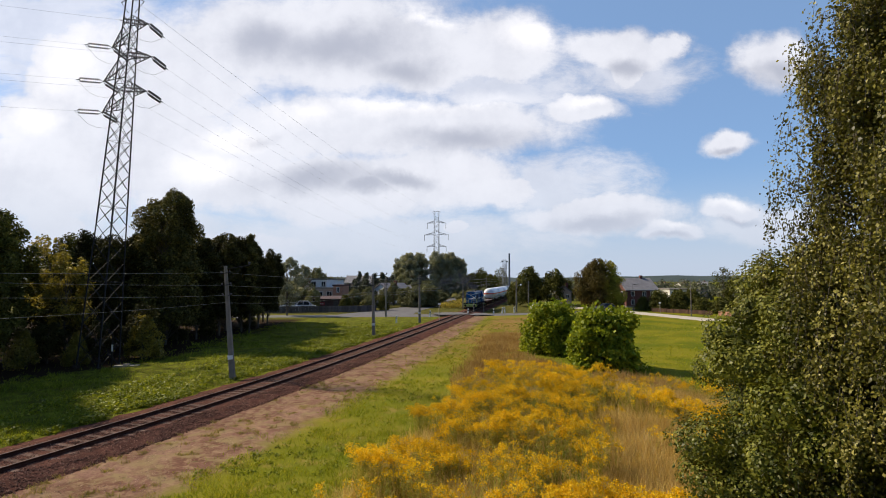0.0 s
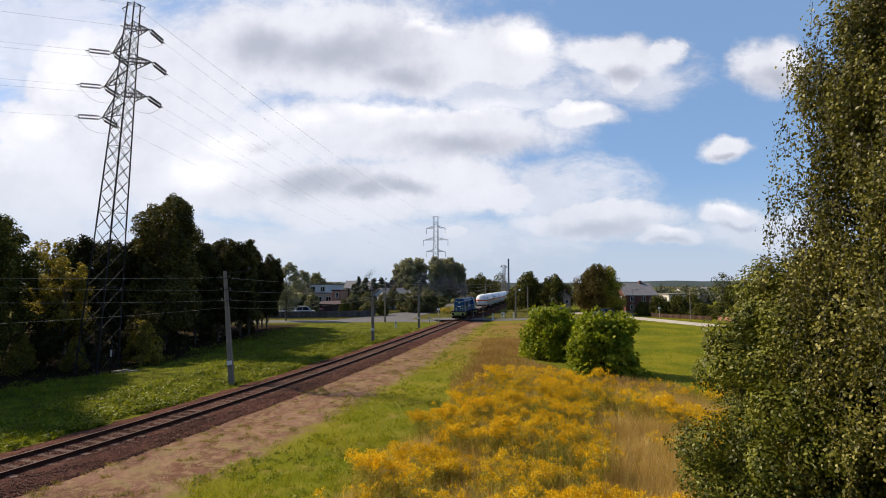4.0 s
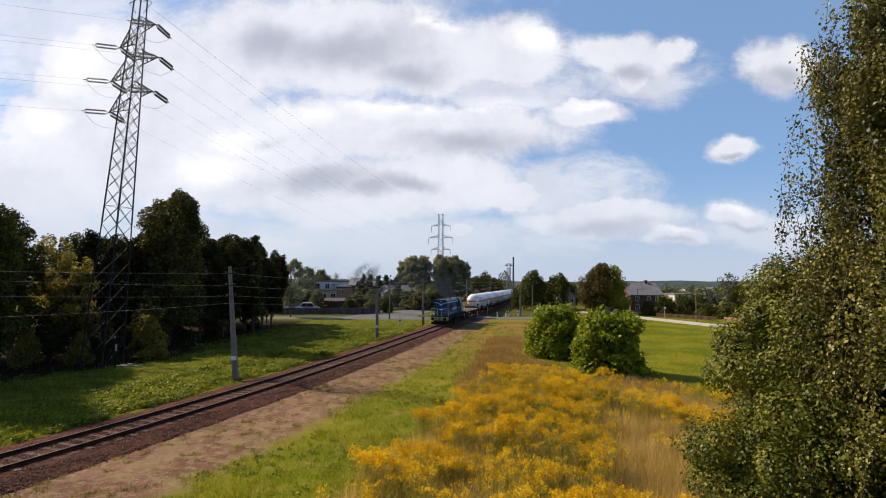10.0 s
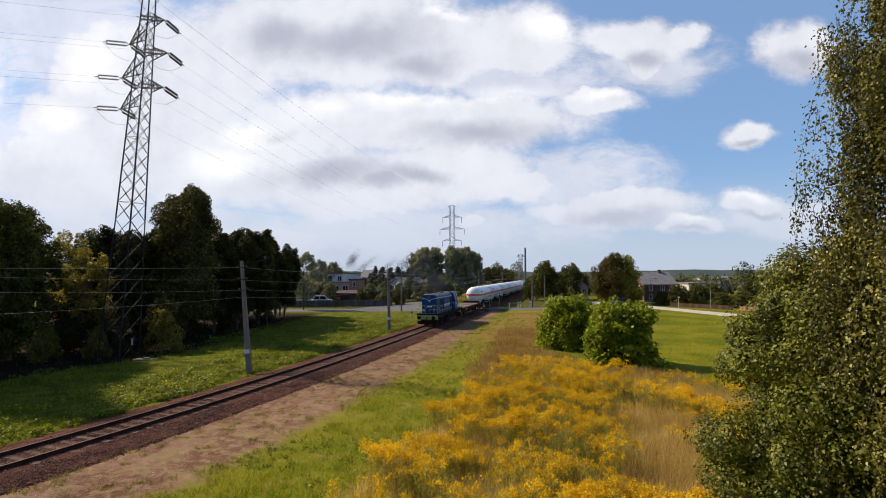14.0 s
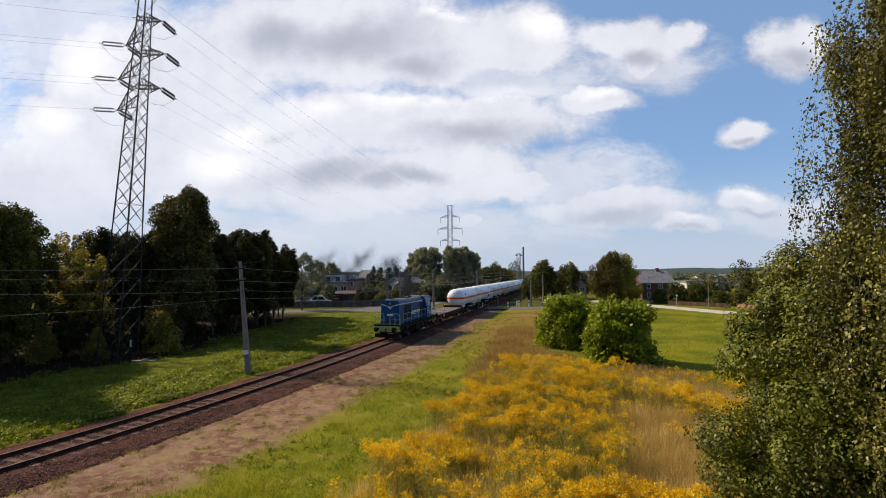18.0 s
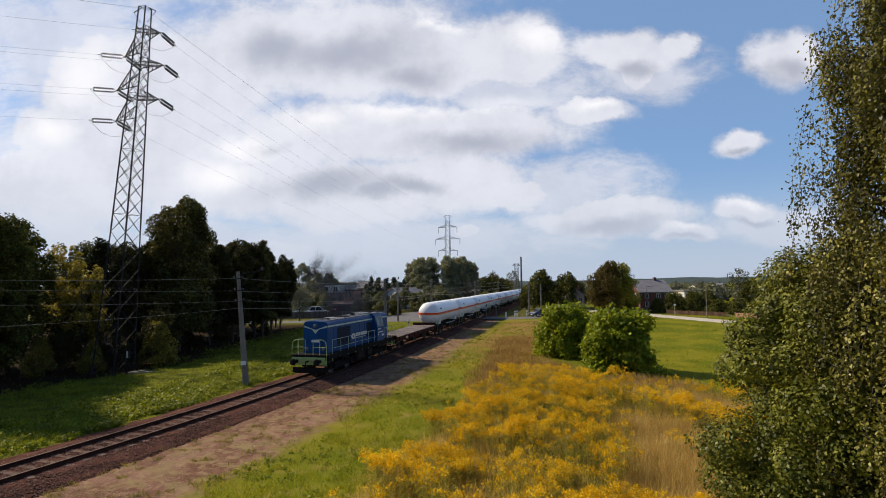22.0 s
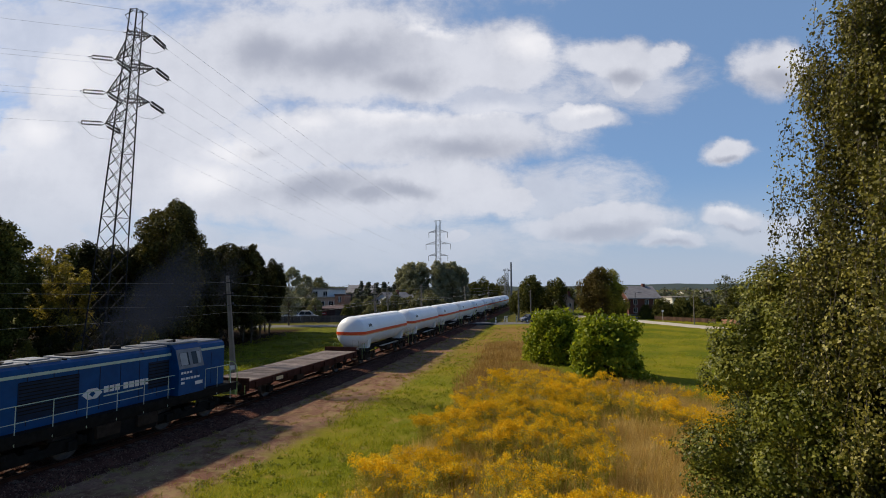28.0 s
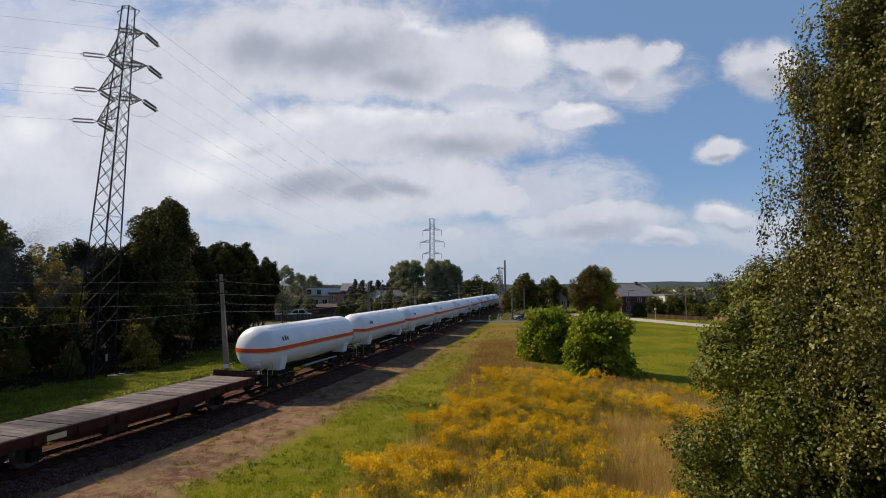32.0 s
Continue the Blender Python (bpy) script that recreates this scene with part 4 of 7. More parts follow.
    part("lettering_bar", boxed(-0.3, 0.3, yf - 0.01, yf, 2.22, 2.38), "sign", hood)
    for x in (-0.62, 0.62):
        part("tail_lamp", lathe([(0.0, -0.02), (0.1, -0.02), (0.13, 0.0), (0.13, 0.08), (0.0, 0.08)], "y", 12, (x, yf - 0.08, 1.75)), "lens", hood)
    for x in (-0.55, 0.55):
        part("door_seam", boxed(x - 0.01, x + 0.01, yf - 0.008, yf, 1.55, 2.65), "darkblue", hood)
    # roof: pale panels, fan housings and exhaust
    for y0, y1 in ((-5.2, -3.75), (-3.5, -2.5), (-2.0, -0.6), (-0.4, 0.9), (1.1, 2.3)):
        part("roof_panel", boxed(-0.74, 0.74, y0 - 0.08, y1 + 0.08, 3.63, 3.73, bevel=0.02), "roofgrey", hood, "grey roof panel")
        part("roof_cover", boxed(-0.48, 0.48, y0 + 0.15, y1 - 0.15, 3.735, 3.78, bevel=0.015), "black" if y0 == -2.0 else "roofgrey", hood, "roof cover")
    part("fan_housing", lathe([(0.0, 3.80), (0.5, 3.80), (0.55, 3.76), (0.55, 3.70)], "z", 20, (0, -4.5, 0.0)), "black", hood)
    part("exhaust_stack", lathe([(0.0, 3.7), (0.22, 3.7), (0.2, 3.9), (0.15, 3.92), (0.13, 3.8), (0.0, 3.78)], "z", 14, (0.1, 0.3, 0)), "black", hood, "sooty exhaust stack")
    for y in (-3.6, -2.25, 1.0):
        part("roof_rib", boxed(-0.74, 0.74, y - 0.04, y + 0.04, 3.64, 3.71), "black", hood)
    # cab with inward-raked upper sides
    cw = 1.39
    csec = [(-cw, 1.47), (-cw, 2.62), (-1.13, 3.52), (-0.92, 3.72), (0, 3.78), (0.92, 3.72), (1.13, 3.52), (cw, 2.62), (cw, 1.47)]
    cab = part("cab", prism(csec, "y", 2.47, 4.0), "blue", root, "blue driver's cab with grey upper side")
    for side in (-1, 1):
        rake = math.degrees(math.atan2(0.26, 0.9))
        t = part("upper_panel", boxed(-0.008, 0.012, -0.74, 0.74, -0.45, 0.45), "roofgrey", cab, "grey sloping cab side")
        t.matrix_local = pose(side * 1.26, 3.235, 3.07, 0, -rake * side, 0)
        for y in (-0.35, 0.35):
            fr = part("window_frame", boxed(-0.012, 0.022, y - 0.32, y + 0.32, -0.38, 0.34), "roofgrey", cab)
            fr.matrix_local = pose(side * 1.26, 3.235, 3.07, 0, -rake * side, 0)
            gl = part("pane", boxed(-0.012, 0.028, y - 0.26, y + 0.26, -0.31, 0.28), "glass", cab)
            gl.matrix_local = pose(side * 1.26, 3.235, 3.07, 0, -rake * side, 0)
            # pale sheet over the dark glass, painting the pane's reflection
            cu = part("blind", boxed(0.0, 0.034, y - 0.25, y + 0.16, -0.3, 0.27) if y < 0 else boxed(0.0, 0.034, y + 0.06, y + 0.25, -0.3, 0.27), "blind", cab, "pale sliding pane in the cab window, its reflection painted grey")
            cu.matrix_local = pose(side * 1.26, 3.235, 3.07, 0, -rake * side, 0)
        x0, x1 = sorted((side * (cw - 0.004), side * (cw + 0.01)))
        for z, ws in ((2.4, (0.12, 0.12, 0.12, 0.12)), (2.13, (0.14, 0.05, 0.14, 0.05, 0.14, 0.14, 0.14)), (1.95, (0.2,))):
            yy = 2.6
            for q in ws:
                part("lettering_bar", boxed(x0, x1, yy, yy + q, z, z + 0.1), "sign", cab)
                yy += q + 0.05
        part("plate", boxed(x0, x1, 3.45, 3.9, 1.82, 1.98), "sign", cab, "small white plate")
    for y in (2.46, 4.01):
        for x in (-0.72, 0.72):
            part("pane", boxed(x - 0.2, x + 0.2, y - 0.02, y + 0.02, 3.1, 3.5), "glass", cab)
    part("cab_roof", boxed(-0.92, 0.92, 2.42, 4.05, 3.73, 3.81, bevel=0.02), "roofgrey", cab)
    part("horn", lathe([(0.03, 0), (0.03, 0.3), (0.09, 0.42), (0.0, 0.4)], "y", 10, (0.5, 2.6, 3.87)), "black", cab)
    # short rear hood
    rear = part("short_hood", prism(sec, "y", 4.0, 5.86), "blue", root, "blue short hood")
    for side in (-1, 1):
        x0, x1 = sorted((side * (w - 0.004), side * (w + 0.012)))
        part("stripe", boxed(x0, x1, 4.05, 5.84, 3.26, 3.37), "stripe", rear)
        part("door_seam", boxed(x0, x1, 4.95, 4.97, 1.6, 3.1), "darkblue", rear)
    part("roof_panel", boxed(-0.74, 0.74, 4.15, 5.7, 3.64, 3.72, bevel=0.02), "roofgrey", rear)
    part("headlamp", lathe([(0.0, 0.1), (0.17, 0.1), (0.17, 0.0), (0.0, 0.0)], "y", 14, (0, 5.86, 3.3)), "lens", rear)
    # end railings, side railings, steps, beams
    for end, y in ((-1, F + 0.08), (1, B - 0.08)):
        for side in (-1, 1):
            rail = pipe([(side * 1.3, y, 0.75), (side * 1.3, y, 2.1), (side * 1.22, y, 2.36), (side * 1.02, y, 2.48), (side * 0.3, y, 2.48), (side * 0.3, y, 1.47)], 0.024, 5)
            part("end_railing", rail, "lime", root, "lime-green tube railing")
            part("railing_bar", rods([((side * 1.3, y, 1.98), (side * 0.3, y, 1.98), 0.018), ((side * 0.8, y, 1.47), (side * 0.8, y, 2.48), 0.018)], 5), "lime", root)
        part("end_beam", boxed(-1.27, 1.27, y - 0.1, y + 0.1, 0.8, 1.32, bevel=0.02), "lime", root, "lime-green buffer beam")
        part("snow_plough", prism([(-1.2, 0.3), (-1.2, 0.62), (1.2, 0.62), (1.2, 0.3), (0.9, 0.24), (-0.9, 0.24)], "y", y - 0.06, y + 0.06), "black", root)
        buffers(root, y + end * 0.08, end)
        for side in (-1, 1):
            for z in (0.45, 0.8, 1.12):
                part("step", boxed(min(side * 1.0, side * 1.35), max(side * 1.0, side * 1.35), y - end * 0.55 - 0.14, y - end * 0.55 + 0.14, z, z + 0.03), "grime", root)
    for side in (-1, 1):
        x = side * 1.33
        part("side_handrail", pipe([(x, F + 0.9, 1.0), (x, F + 0.9, 2.42), (x, 2.3, 2.42)], 0.018, 5), "stripe", root, "pale green handrail")
        part("side_handrail", rods([((x, F + 0.9, 1.85), (x, 2.3, 1.85), 0.013)], 5), "stripe", root, "pale green lower rail")
        for y in np.arange(F + 2.2, 2.3, 1.25):
            part("railing_post", rods([((x, y, 1.1), (x, y, 2.42), 0.015)], 5), "stripe", root)
        part("side_handrail", pipe([(x, 4.15, 1.5), (x, 4.15, 2.42), (x, B - 0.75, 2.42), (x, B - 0.6, 2.2), (x, B - 0.6, 0.7)], 0.02, 5), "stripe", root, "pale green handrail")
        part("railing_post", rods([((x, 4.95, 1.1), (x, 4.95, 2.42), 0.015)], 5), "stripe", root)
        part("side_sill", boxed(min(side * 1.3, side * 1.37), max(side * 1.3, side * 1.37), F + 0.2, B - 0.2, 1.2, 1.46), "black", root)
    part("fuel_tank", boxed(-1.25, 1.25, -1.5, 1.5, 0.35, 1.05, bevel=0.12), "black", root)
    for y in (-0.9, 0.9):
        part("battery_box", boxed(1.1, 1.4, y - 0.5, y + 0.5, 0.6, 1.06, bevel=0.02), "grime", root)
    for y in (-3.5, 3.5):
        bogie(root, y, 2.6, "black", 0.55)
    RIDES.append((root, 5.65, 3.5))
    return root


def flat_wagon():
    root = empty("flat_wagon")
    tagged(root, "empty two-axle flat wagon with grey weathered plank deck", "wagon")
    h = 7.02
    part("underframe", boxed(-1.25, 1.25, -h, h, 0.95, 1.235), "wagonbrown", root)
    for side in (-1, 1):
        x0, x1 = sorted((side * 1.325, side * 1.405))
        part("side_sill", boxed(x0, x1, -h, h, 0.9, 1.285, bevel=0.012), "wagonbrown", root, "oxide-brown side sill")
        part("truss_beam", prism([(-4.6, 0.93), (-3.2, 0.62), (3.2, 0.62), (4.6, 0.93)], "x", side * 1.05 - 0.05, side * 1.05 + 0.05), "wagonbrown", root)
        for y in np.arange(-6.4, 6.6, 1.6):
            x0, x1 = sorted((side * 1.405, side * 1.48))
            part("stake_pocket", boxed(x0, x1, y - 0.09, y + 0.09, 0.9, 1.2), "wagonbrown", root)
        part("plate", boxed(min(side * 1.407, side * 1.417), max(side * 1.407, side * 1.417), -4.4, -3.7, 0.94, 1.14), "yellowline", root, "pale lettered plate")
    # deck of broad plank fields with dark gaps, each plank its own piece
    n = 48
    for i in range(n):
        y0 = -h + 0.1 + i * (2 * h - 0.2) / n
        gap = 0.01 if (i + 1) % 6 else 0.07
        part("plank", boxed(-1.32, 1.32, y0, y0 + (2 * h - 0.2) / n - gap, 1.235, 1.3 + rng.uniform(-0.006, 0.006)), "planks", root)
    for end in (-1, 1):
        y = end * h
        y0, y1 = sorted((y, y - end * 0.06))
        part("end_flap", boxed(-1.38, 1.38, y0, y1, 1.0, 1.62 if end > 0 else 1.46, bevel=0.01), "wagonbrown", root, "low oxide-brown end board")
        part("head_stock", boxed(-1.35, 1.35, y0 - 0.04, y1 + 0.04, 0.78, 1.2), "wagonbrown", root)
        buffers(root, y + end * 0.05, end)
        part("hand_rail", rods([((1.2, y + end * 0.08, 0.6), (1.2, y + end * 0.08, 1.1), 0.02)], 5), "lime", root)
    for y in (-4.6, 4.6):
        for x in (-1.08, 1.08):
            part("axle_box", boxed(x - 0.13, x + 0.13, y - 0.2, y + 0.2, 0.3, 0.68, bevel=0.03), "black", root)
            part("leaf_spring", prism([(y - 0.6, 0.86), (y, 0.7), (y + 0.6, 0.86), (y + 0.3, 0.9), (y - 0.3, 0.9)], "x", x - 0.05, x + 0.05), "black", root)
        wheelset(root, y, 0.5)
    part("brake_cylinder", lathe([(0.0, -0.3), (0.2, -0.3), (0.2, 0.3), (0.0, 0.3)], "y", 12, (0.4, 1.0, 0.7)), "black", root)
    for y in (-1.5, 2.0):
        part("equipment_box", boxed(0.9, 1.35, y - 0.45, y + 0.45, 0.5, 0.9, bevel=0.02), "grime", root)
    RIDES.append((root, 19.93, 4.6))
    return root


def tank_wagon():
    root = empty("tank_wagon")
    tagged(root, "white pressure tank wagon with an orange band along its side", "wagon", "tank wagons of the train")
    r, zc, h = 1.31, 2.6, 6.55
    prof = []
    for i in range(9):
        a = math.pi / 2 * i / 8
        prof.append((r * math.sin(a), -h + 0.85 - 0.85 * math.cos(a)))
    prof += [(r, h * (k / 6 * 2 - 1) * 0.86) for k in range(1, 6)]
    prof += [(a, -b) for a, b in reversed(prof[:9])]
    barrel = part("tank", lathe(prof, "y", 40, (0, 0, zc)), "white", root, "white painted pressure vessel")
    # the band wraps the barrel a little proud of it, with a cream line under it
    for z0, z1, mat, lab in ((-0.17, 0.07, "orange", "orange warning band"), (-0.24, -0.182, "yellowline", "cream line")):
        bm = bmesh.new()
        rings = []
        head = [(r * math.sin(a), -h + 0.85 - 0.85 * math.cos(a), a) for a in [math.pi / 2 * (0.13 + 0.87 * j / 14) for j in range(15)]]
        outline = [(u + 0.012 * math.sin(a), y - 0.02 * math.cos(a)) for u, y, a in head]
        outline += [(r + 0.012, h * 0.86 * (j / 6 * 2 - 1)) for j in range(1, 6)] + [(u, -y) for u, y in reversed(outline)]
        for side in (1, -1):
            for rr, y in (outline if side > 0 else outline[::-1]):
                a0, a1 = math.asin(max(-0.98, min(0.98, z0 / rr))), math.asin(max(-0.98, min(0.98, z1 / rr)))
                rings.append([bm.verts.new((side * rr * math.cos(a), y, zc + rr * math.sin(a))) for a in (a0, (a0 + a1) / 2, a1)])
        for i in range(len(rings)):
            p, q = rings[i], rings[(i + 1) % len(rings)]
            for k in range(2):
                bm.faces.new((p[k], q[k], q[k + 1], p[k + 1]))
        bmesh.ops.recalc_face_normals(bm, faces=bm.faces)
        for f in bm.faces:
            f.smooth = True
        part("band", bm, mat, barrel, lab)
    # seams, lettering bars, panels on the flanks
    for y in (-3.6, 0.0, 3.6):
        part("weld_seam", lathe([(r, y - 0.02), (r + 0.006, y), (r, y + 0.02)], "y", 40, (0, 0, zc)), "white", barrel)
    for side in (-1, 1):
        for k, (y, hgt) in enumerate(((-4.75, 0.26), (-4.45, 0.3), (-4.2, 0.22))):
            b = part("lettering_bar", boxed(-0.006, 0.012, -0.07, 0.07, 0, hgt), "ink", barrel)
            b.matrix_local = pose(side * r * math.cos(0.3), y, zc + r * math.sin(0.3), 0, -17 * side, 0)
        t = part("data_panel", boxed(-0.01, 0.012, -0.5, 0.5, -0.3, 0.3), "sign", barrel, "white data panel")
        t.matrix_local = pose(side * r * math.cos(-0.55), 5.0, zc + r * math.sin(-0.55), 0, 31 * side, 0)
        for k in range(3):
            q = part("lettering_bar", boxed(-0.01, 0.018, -0.4, 0.3 - 0.1 * k, -0.2 + 0.15 * k, -0.14 + 0.15 * k), "ink", barrel)
            q.matrix_local = t.matrix_local.copy()
    part("sun_shield_rail", rods([((-0.5, -5.4, zc + r - 0.07), (-0.5, 5.4, zc + r - 0.07), 0.015), ((0.5, -5.4, zc + r - 0.07), (0.5, 5.4, zc + r - 0.07), 0.015)], 4), "white", barrel)
    # underframe
    for side in (-1, 1):
        for y0, y1 in ((-7.0, -3.4), (3.4, 7.0)):
            x0, x1 = sorted((side * 0.98, side * 1.2))
            part("frame_side", boxed(x0, x1, y0, y1, 0.98, 1.2), "black", root)
        for y in (-4.6, 4.6):
            part("saddle", prism([(side * 0.25, 1.2), (side * 1.08, 1.2), (side * 1.25, 2.0), (side * 1.08, 1.88), (side * 0.66, 1.48), (side * 0.25, 1.33)], "y", y - 0.35, y + 0.35), "white", root)
        part("walk_board", boxed(min(side * 1.25, side * 1.5), max(side * 1.25, side * 1.5), -2.4, 2.4, 1.12, 1.16), "post", root, "pale side step board")
        part("valve_box", boxed(min(side * 0.85, side * 1.3), max(side * 0.85, side * 1.3), -0.5, 0.5, 0.62, 1.1, bevel=0.03), "grime", root)
        for y in (-6.5, 6.5):
            part("grab_rail", pipe([(side * 1.28, y, 0.5), (side * 1.28, y, 1.75), (side * 1.28, y - math.copysign(0.5, y), 1.75), (side * 1.28, y - math.copysign(0.5, y), 1.1)], 0.02, 5), "lime", root)
            part("step", boxed(min(side * 1.1, side * 1.35), max(side * 1.1, side * 1.35), y - 0.2, y + 0.2, 0.45, 0.48), "black", root)
    part("centre_sill", boxed(-0.3, 0.3, -6.9, 6.9, 0.86, 1.12), "black", root)
    for end in (-1, 1):
        y = end * 6.95
        part("head_stock", boxed(-1.3, 1.3, min(y, y - end * 0.2), max(y, y - end * 0.2), 0.85, 1.22, bevel=0.015), "grime", root)
        part("end_platform", boxed(-1.25, 1.25, min(y, y - end * 0.5), max(y, y - end * 0.5), 1.22, 1.26), "grime", root)
        part("end_ladder", pipe([(0.55, y - end * 0.1, 1.25), (0.55, y - end * 0.1, 2.0), (1.1, y - end * 0.1, 2.0), (1.1, y - end * 0.1, 1.25)], 0.018, 5), "post", root)
        part("tail_bracket", boxed(0.95 - 0.05, 1.05, min(y, y + end * 0.05), max(y, y + end * 0.05), 1.28, 1.45), "sign", root)
        buffers(root, y, end)
    for y in (-4.6, 4.6):
        bogie(root, y, 1.8, "grime", 0.46)
    for y in (-2.2, 2.2):
        part("brake_rigging", rods([((-0.8, y, 0.6), (0.8, y, 0.6), 0.05), ((0.3, y, 0.6), (0.3, y - math.copysign(2, y), 0.65), 0.035)], 5), "black", root)
    return root


PITCH, FIRST = 14.62, 28.27 + 6.55
loco = locomotive()
flat = flat_wagon()
tank = tank_wagon()
RIDES.append((tank, FIRST, 4.6))
for i in range(1, 9):
    c = copy_thing(tank, Matrix.Identity(4))
    RIDES.append((c, FIRST + PITCH * i, 4.6))
    for o in c.children:
        if o.name.startswith("wheelset"):
            WHEELS.append((o, o.location.y, o.location.z))


# ---- power line ----
def pylon(name, height, base_w, waist_z, waist_w, top_w, arms, mat, thick, panels, label, splay=0.0, lift=0.0):
    """A four-legged lattice tower; arms are (height, half length, depth)."""
    root = empty(name)
    tagged(root, label, "pylon")

    def half(z):
        if z < waist_z:
            return (base_w + (waist_w - base_w) * z / waist_z) / 2
        return (waist_w + (top_w - waist_w) * (z - waist_z) / (height - waist_z)) / 2

    for sx in (-1, 1):
        for sy in (-1, 1):
            bm = bmesh.new()
            zs = [0, waist_z, height - 1.6]
            for a, b in zip(zs, zs[1:]):
                rod(bm, (sx * half(a), sy * half(a), a), (sx * half(b), sy * half(b), b), thick * 1.2, thick * 0.95, 4)
            rod(bm, (sx * half(zs[-1]), sy * half(zs[-1]), zs[-1]), (sx * half(height), sy * half(height), height), thick, thick, 4)
            part("leg", bm, mat, root)
            if mat == "steel":
                part("footing", boxed(sx * half(0) - 0.18, sx * half(0) + 0.18, sy * half(0) - 0.18, sy * half(0) + 0.18, -0.25, 0.1, bevel=0.03), "grime", root, "concrete footing")
    z = 0.0
    for i in range(panels):
        step = (height - 1.6) / panels * (1.35 - 0.7 * i / (panels - 1))
        z1 = min(z + step, height - 1.6)
        a, b = half(z), half(z1)
        for p, q, u, v in (((-a, -a), (a, -a), (-b, -b), (b, -b)), ((a, -a), (a, a), (b, -b), (b, b)), ((a, a), (-a, a), (b, b), (-b, b)), ((-a, a), (-a, -a), (-b, b), (-b, -b))):
            part("brace", rods([((*p, z), (*v, z1), thick * 0.4)], 4), mat, root)
            part("brace", rods([((*q, z), (*u, z1), thick * 0.4)], 4), mat, root)
            if i % 4 == 3:
                part("brace", rods([((*u, z1), (*v, z1), thick * 0.4)], 4), mat, root)
        z = z1
    w = half(height)
    for p, q in (((-w, -w), (w, w)), ((-w, w), (w, -w)), ((-w, -w), (w, -w)), ((w, -w), (w, w)), ((w, w), (-w, w)), ((-w, w), (-w, -w))):
        part("brace", rods([((*p, height - 0.03), (*q, height - 0.03), thick * 0.4)], 4), mat, root)
    for s in (-1, 1):
        part("peak_arm", rods([((s * w, 0, height), (s * (w + 0.75), 0, height - 0.35), thick * 0.7), ((s * w, 0, height - 1.2), (s * (w + 0.75), 0, height - 0.35), thick * 0.4)], 4), mat, root)
    for level, al, ad in arms:
        for s in (-1, 1):
            az = level + (lift if s > 0 else 0.0)
            bm = bmesh.new()
            w, wb = half(az), half(az - ad)
            tip = (s * al * math.cos(splay), s * al * math.sin(splay), az)
            for sy in (-1, 1):
                rod(bm, (s * w, sy * w, az + 0.1), tip, thick * 0.8, None, 4)
                rod(bm, (s * wb, sy * wb, az - ad), tip, thick * 0.8, None, 4)
                for k in (0.3, 0.55, 0.78):
                    p = Vector((s * w, sy * w, az + 0.1)).lerp(Vector(tip), k)
                    q = Vector((s * wb, sy * wb, az - ad)).lerp(Vector(tip), k)
                    rod(bm, p, q, thick * 0.4, None, 4)
                    q2 = Vector((s * wb, sy * wb, az - ad)).lerp(Vector(tip), k - 0.22)
                    rod(bm, p, q2, thick * 0.4, None, 4)
            for k in (0.35, 0.65):
                rod(bm, Vector((s * w, -w, az + 0.1)).lerp(Vector(tip), k), Vector((s * w, w, az + 0.1)).lerp(Vector(tip), k), thick * 0.4, None, 4)
            part("cross_arm", bm, mat, root)
    return root


PYL = (-26.45, 40.9)
ARM_TURN = -12.0
SPLAY = radians(-19.0)
LIFT = 1.05          # the outer row of arms sits higher than the inner row
PYL_LEAN = Matrix.Rotation(radians(4.0), 4, "Y")
NEAR_ARMS = ((25.3, 2.5, 1.0), (22.6, 3.35, 1.1), (20.0, 3.1, 1.1))
near_pylon = pylon("pylon", 28.9, 1.95, 11.0, 1.4, 0.62, [(a, b, -c) for a, b, c in NEAR_ARMS], "steel", 0.048, 22,
                   "tall dark steel lattice pylon at the wood's edge", SPLAY, LIFT)
near_pylon.matrix_basis = pose(PYL[0], PYL[1], 0, 0, 0, ARM_TURN) @ PYL_LEAN
FAR = (-2.4, 199.0)
FAR_TURN = -12.0
FAR_ARMS = ((27.7, 3.6, -0.9), (23.2, 4.7, -1.0), (18.8, 3.7, -0.9))
far_pylon = pylon("pylon", 32.2, 2.3, 12.0, 1.9, 1.5, FAR_ARMS, "farsteel", 0.07, 13, "distant grey steel lattice pylon above the poplars")
far_pylon.matrix_basis = pose(FAR[0], FAR[1], 0, 0, 0, FAR_TURN)

for az, al, _ in FAR_ARMS:
    for s in (-1, 1):
        part("insulator_chain", rods([((s * al, 0, az), (s * al, 0, az - 2.1), 0.1, 0.08)], 6), "farsteel", far_pylon, "hanging insulator chain")


def tip_of(m, z, x, splay=0.0):
    return m @ Vector((x * math.cos(splay), x * math.sin(splay), z))


def insulator_string(root, p, d, n=11, pitch=0.125):
    """Two parallel chains of discs from p along d, with end yokes."""
    d = Vector(d).normalized()
    side = d.cross(Vector((0, 0, 1))).normalized()
    up = side.cross(d)
    for s in (-0.13, 0.13):
        a = Vector(p) + d * 0.25 + up * s
        m = d.to_track_quat("Z", "Y").to_matrix().to_4x4()
        prof = []
        for i in range(n):
            h = i * pitch
            prof += [(0.03, h), (0.09, h + pitch * 0.25), (0.1, h + pitch * 0.5), (0.03, h + pitch * 0.75)]
        c = part("insulator_chain", lathe([(0.0, -0.02)] + prof + [(0.0, n * pitch)], "z", 8), "insulator", root, "dark insulator chain")
        c.matrix_local = root.matrix_basis.inverted() @ Matrix.Translation(a) @ m
    e = Vector(p) + d * (0.25 + n * pitch)
    p = Vector(p)
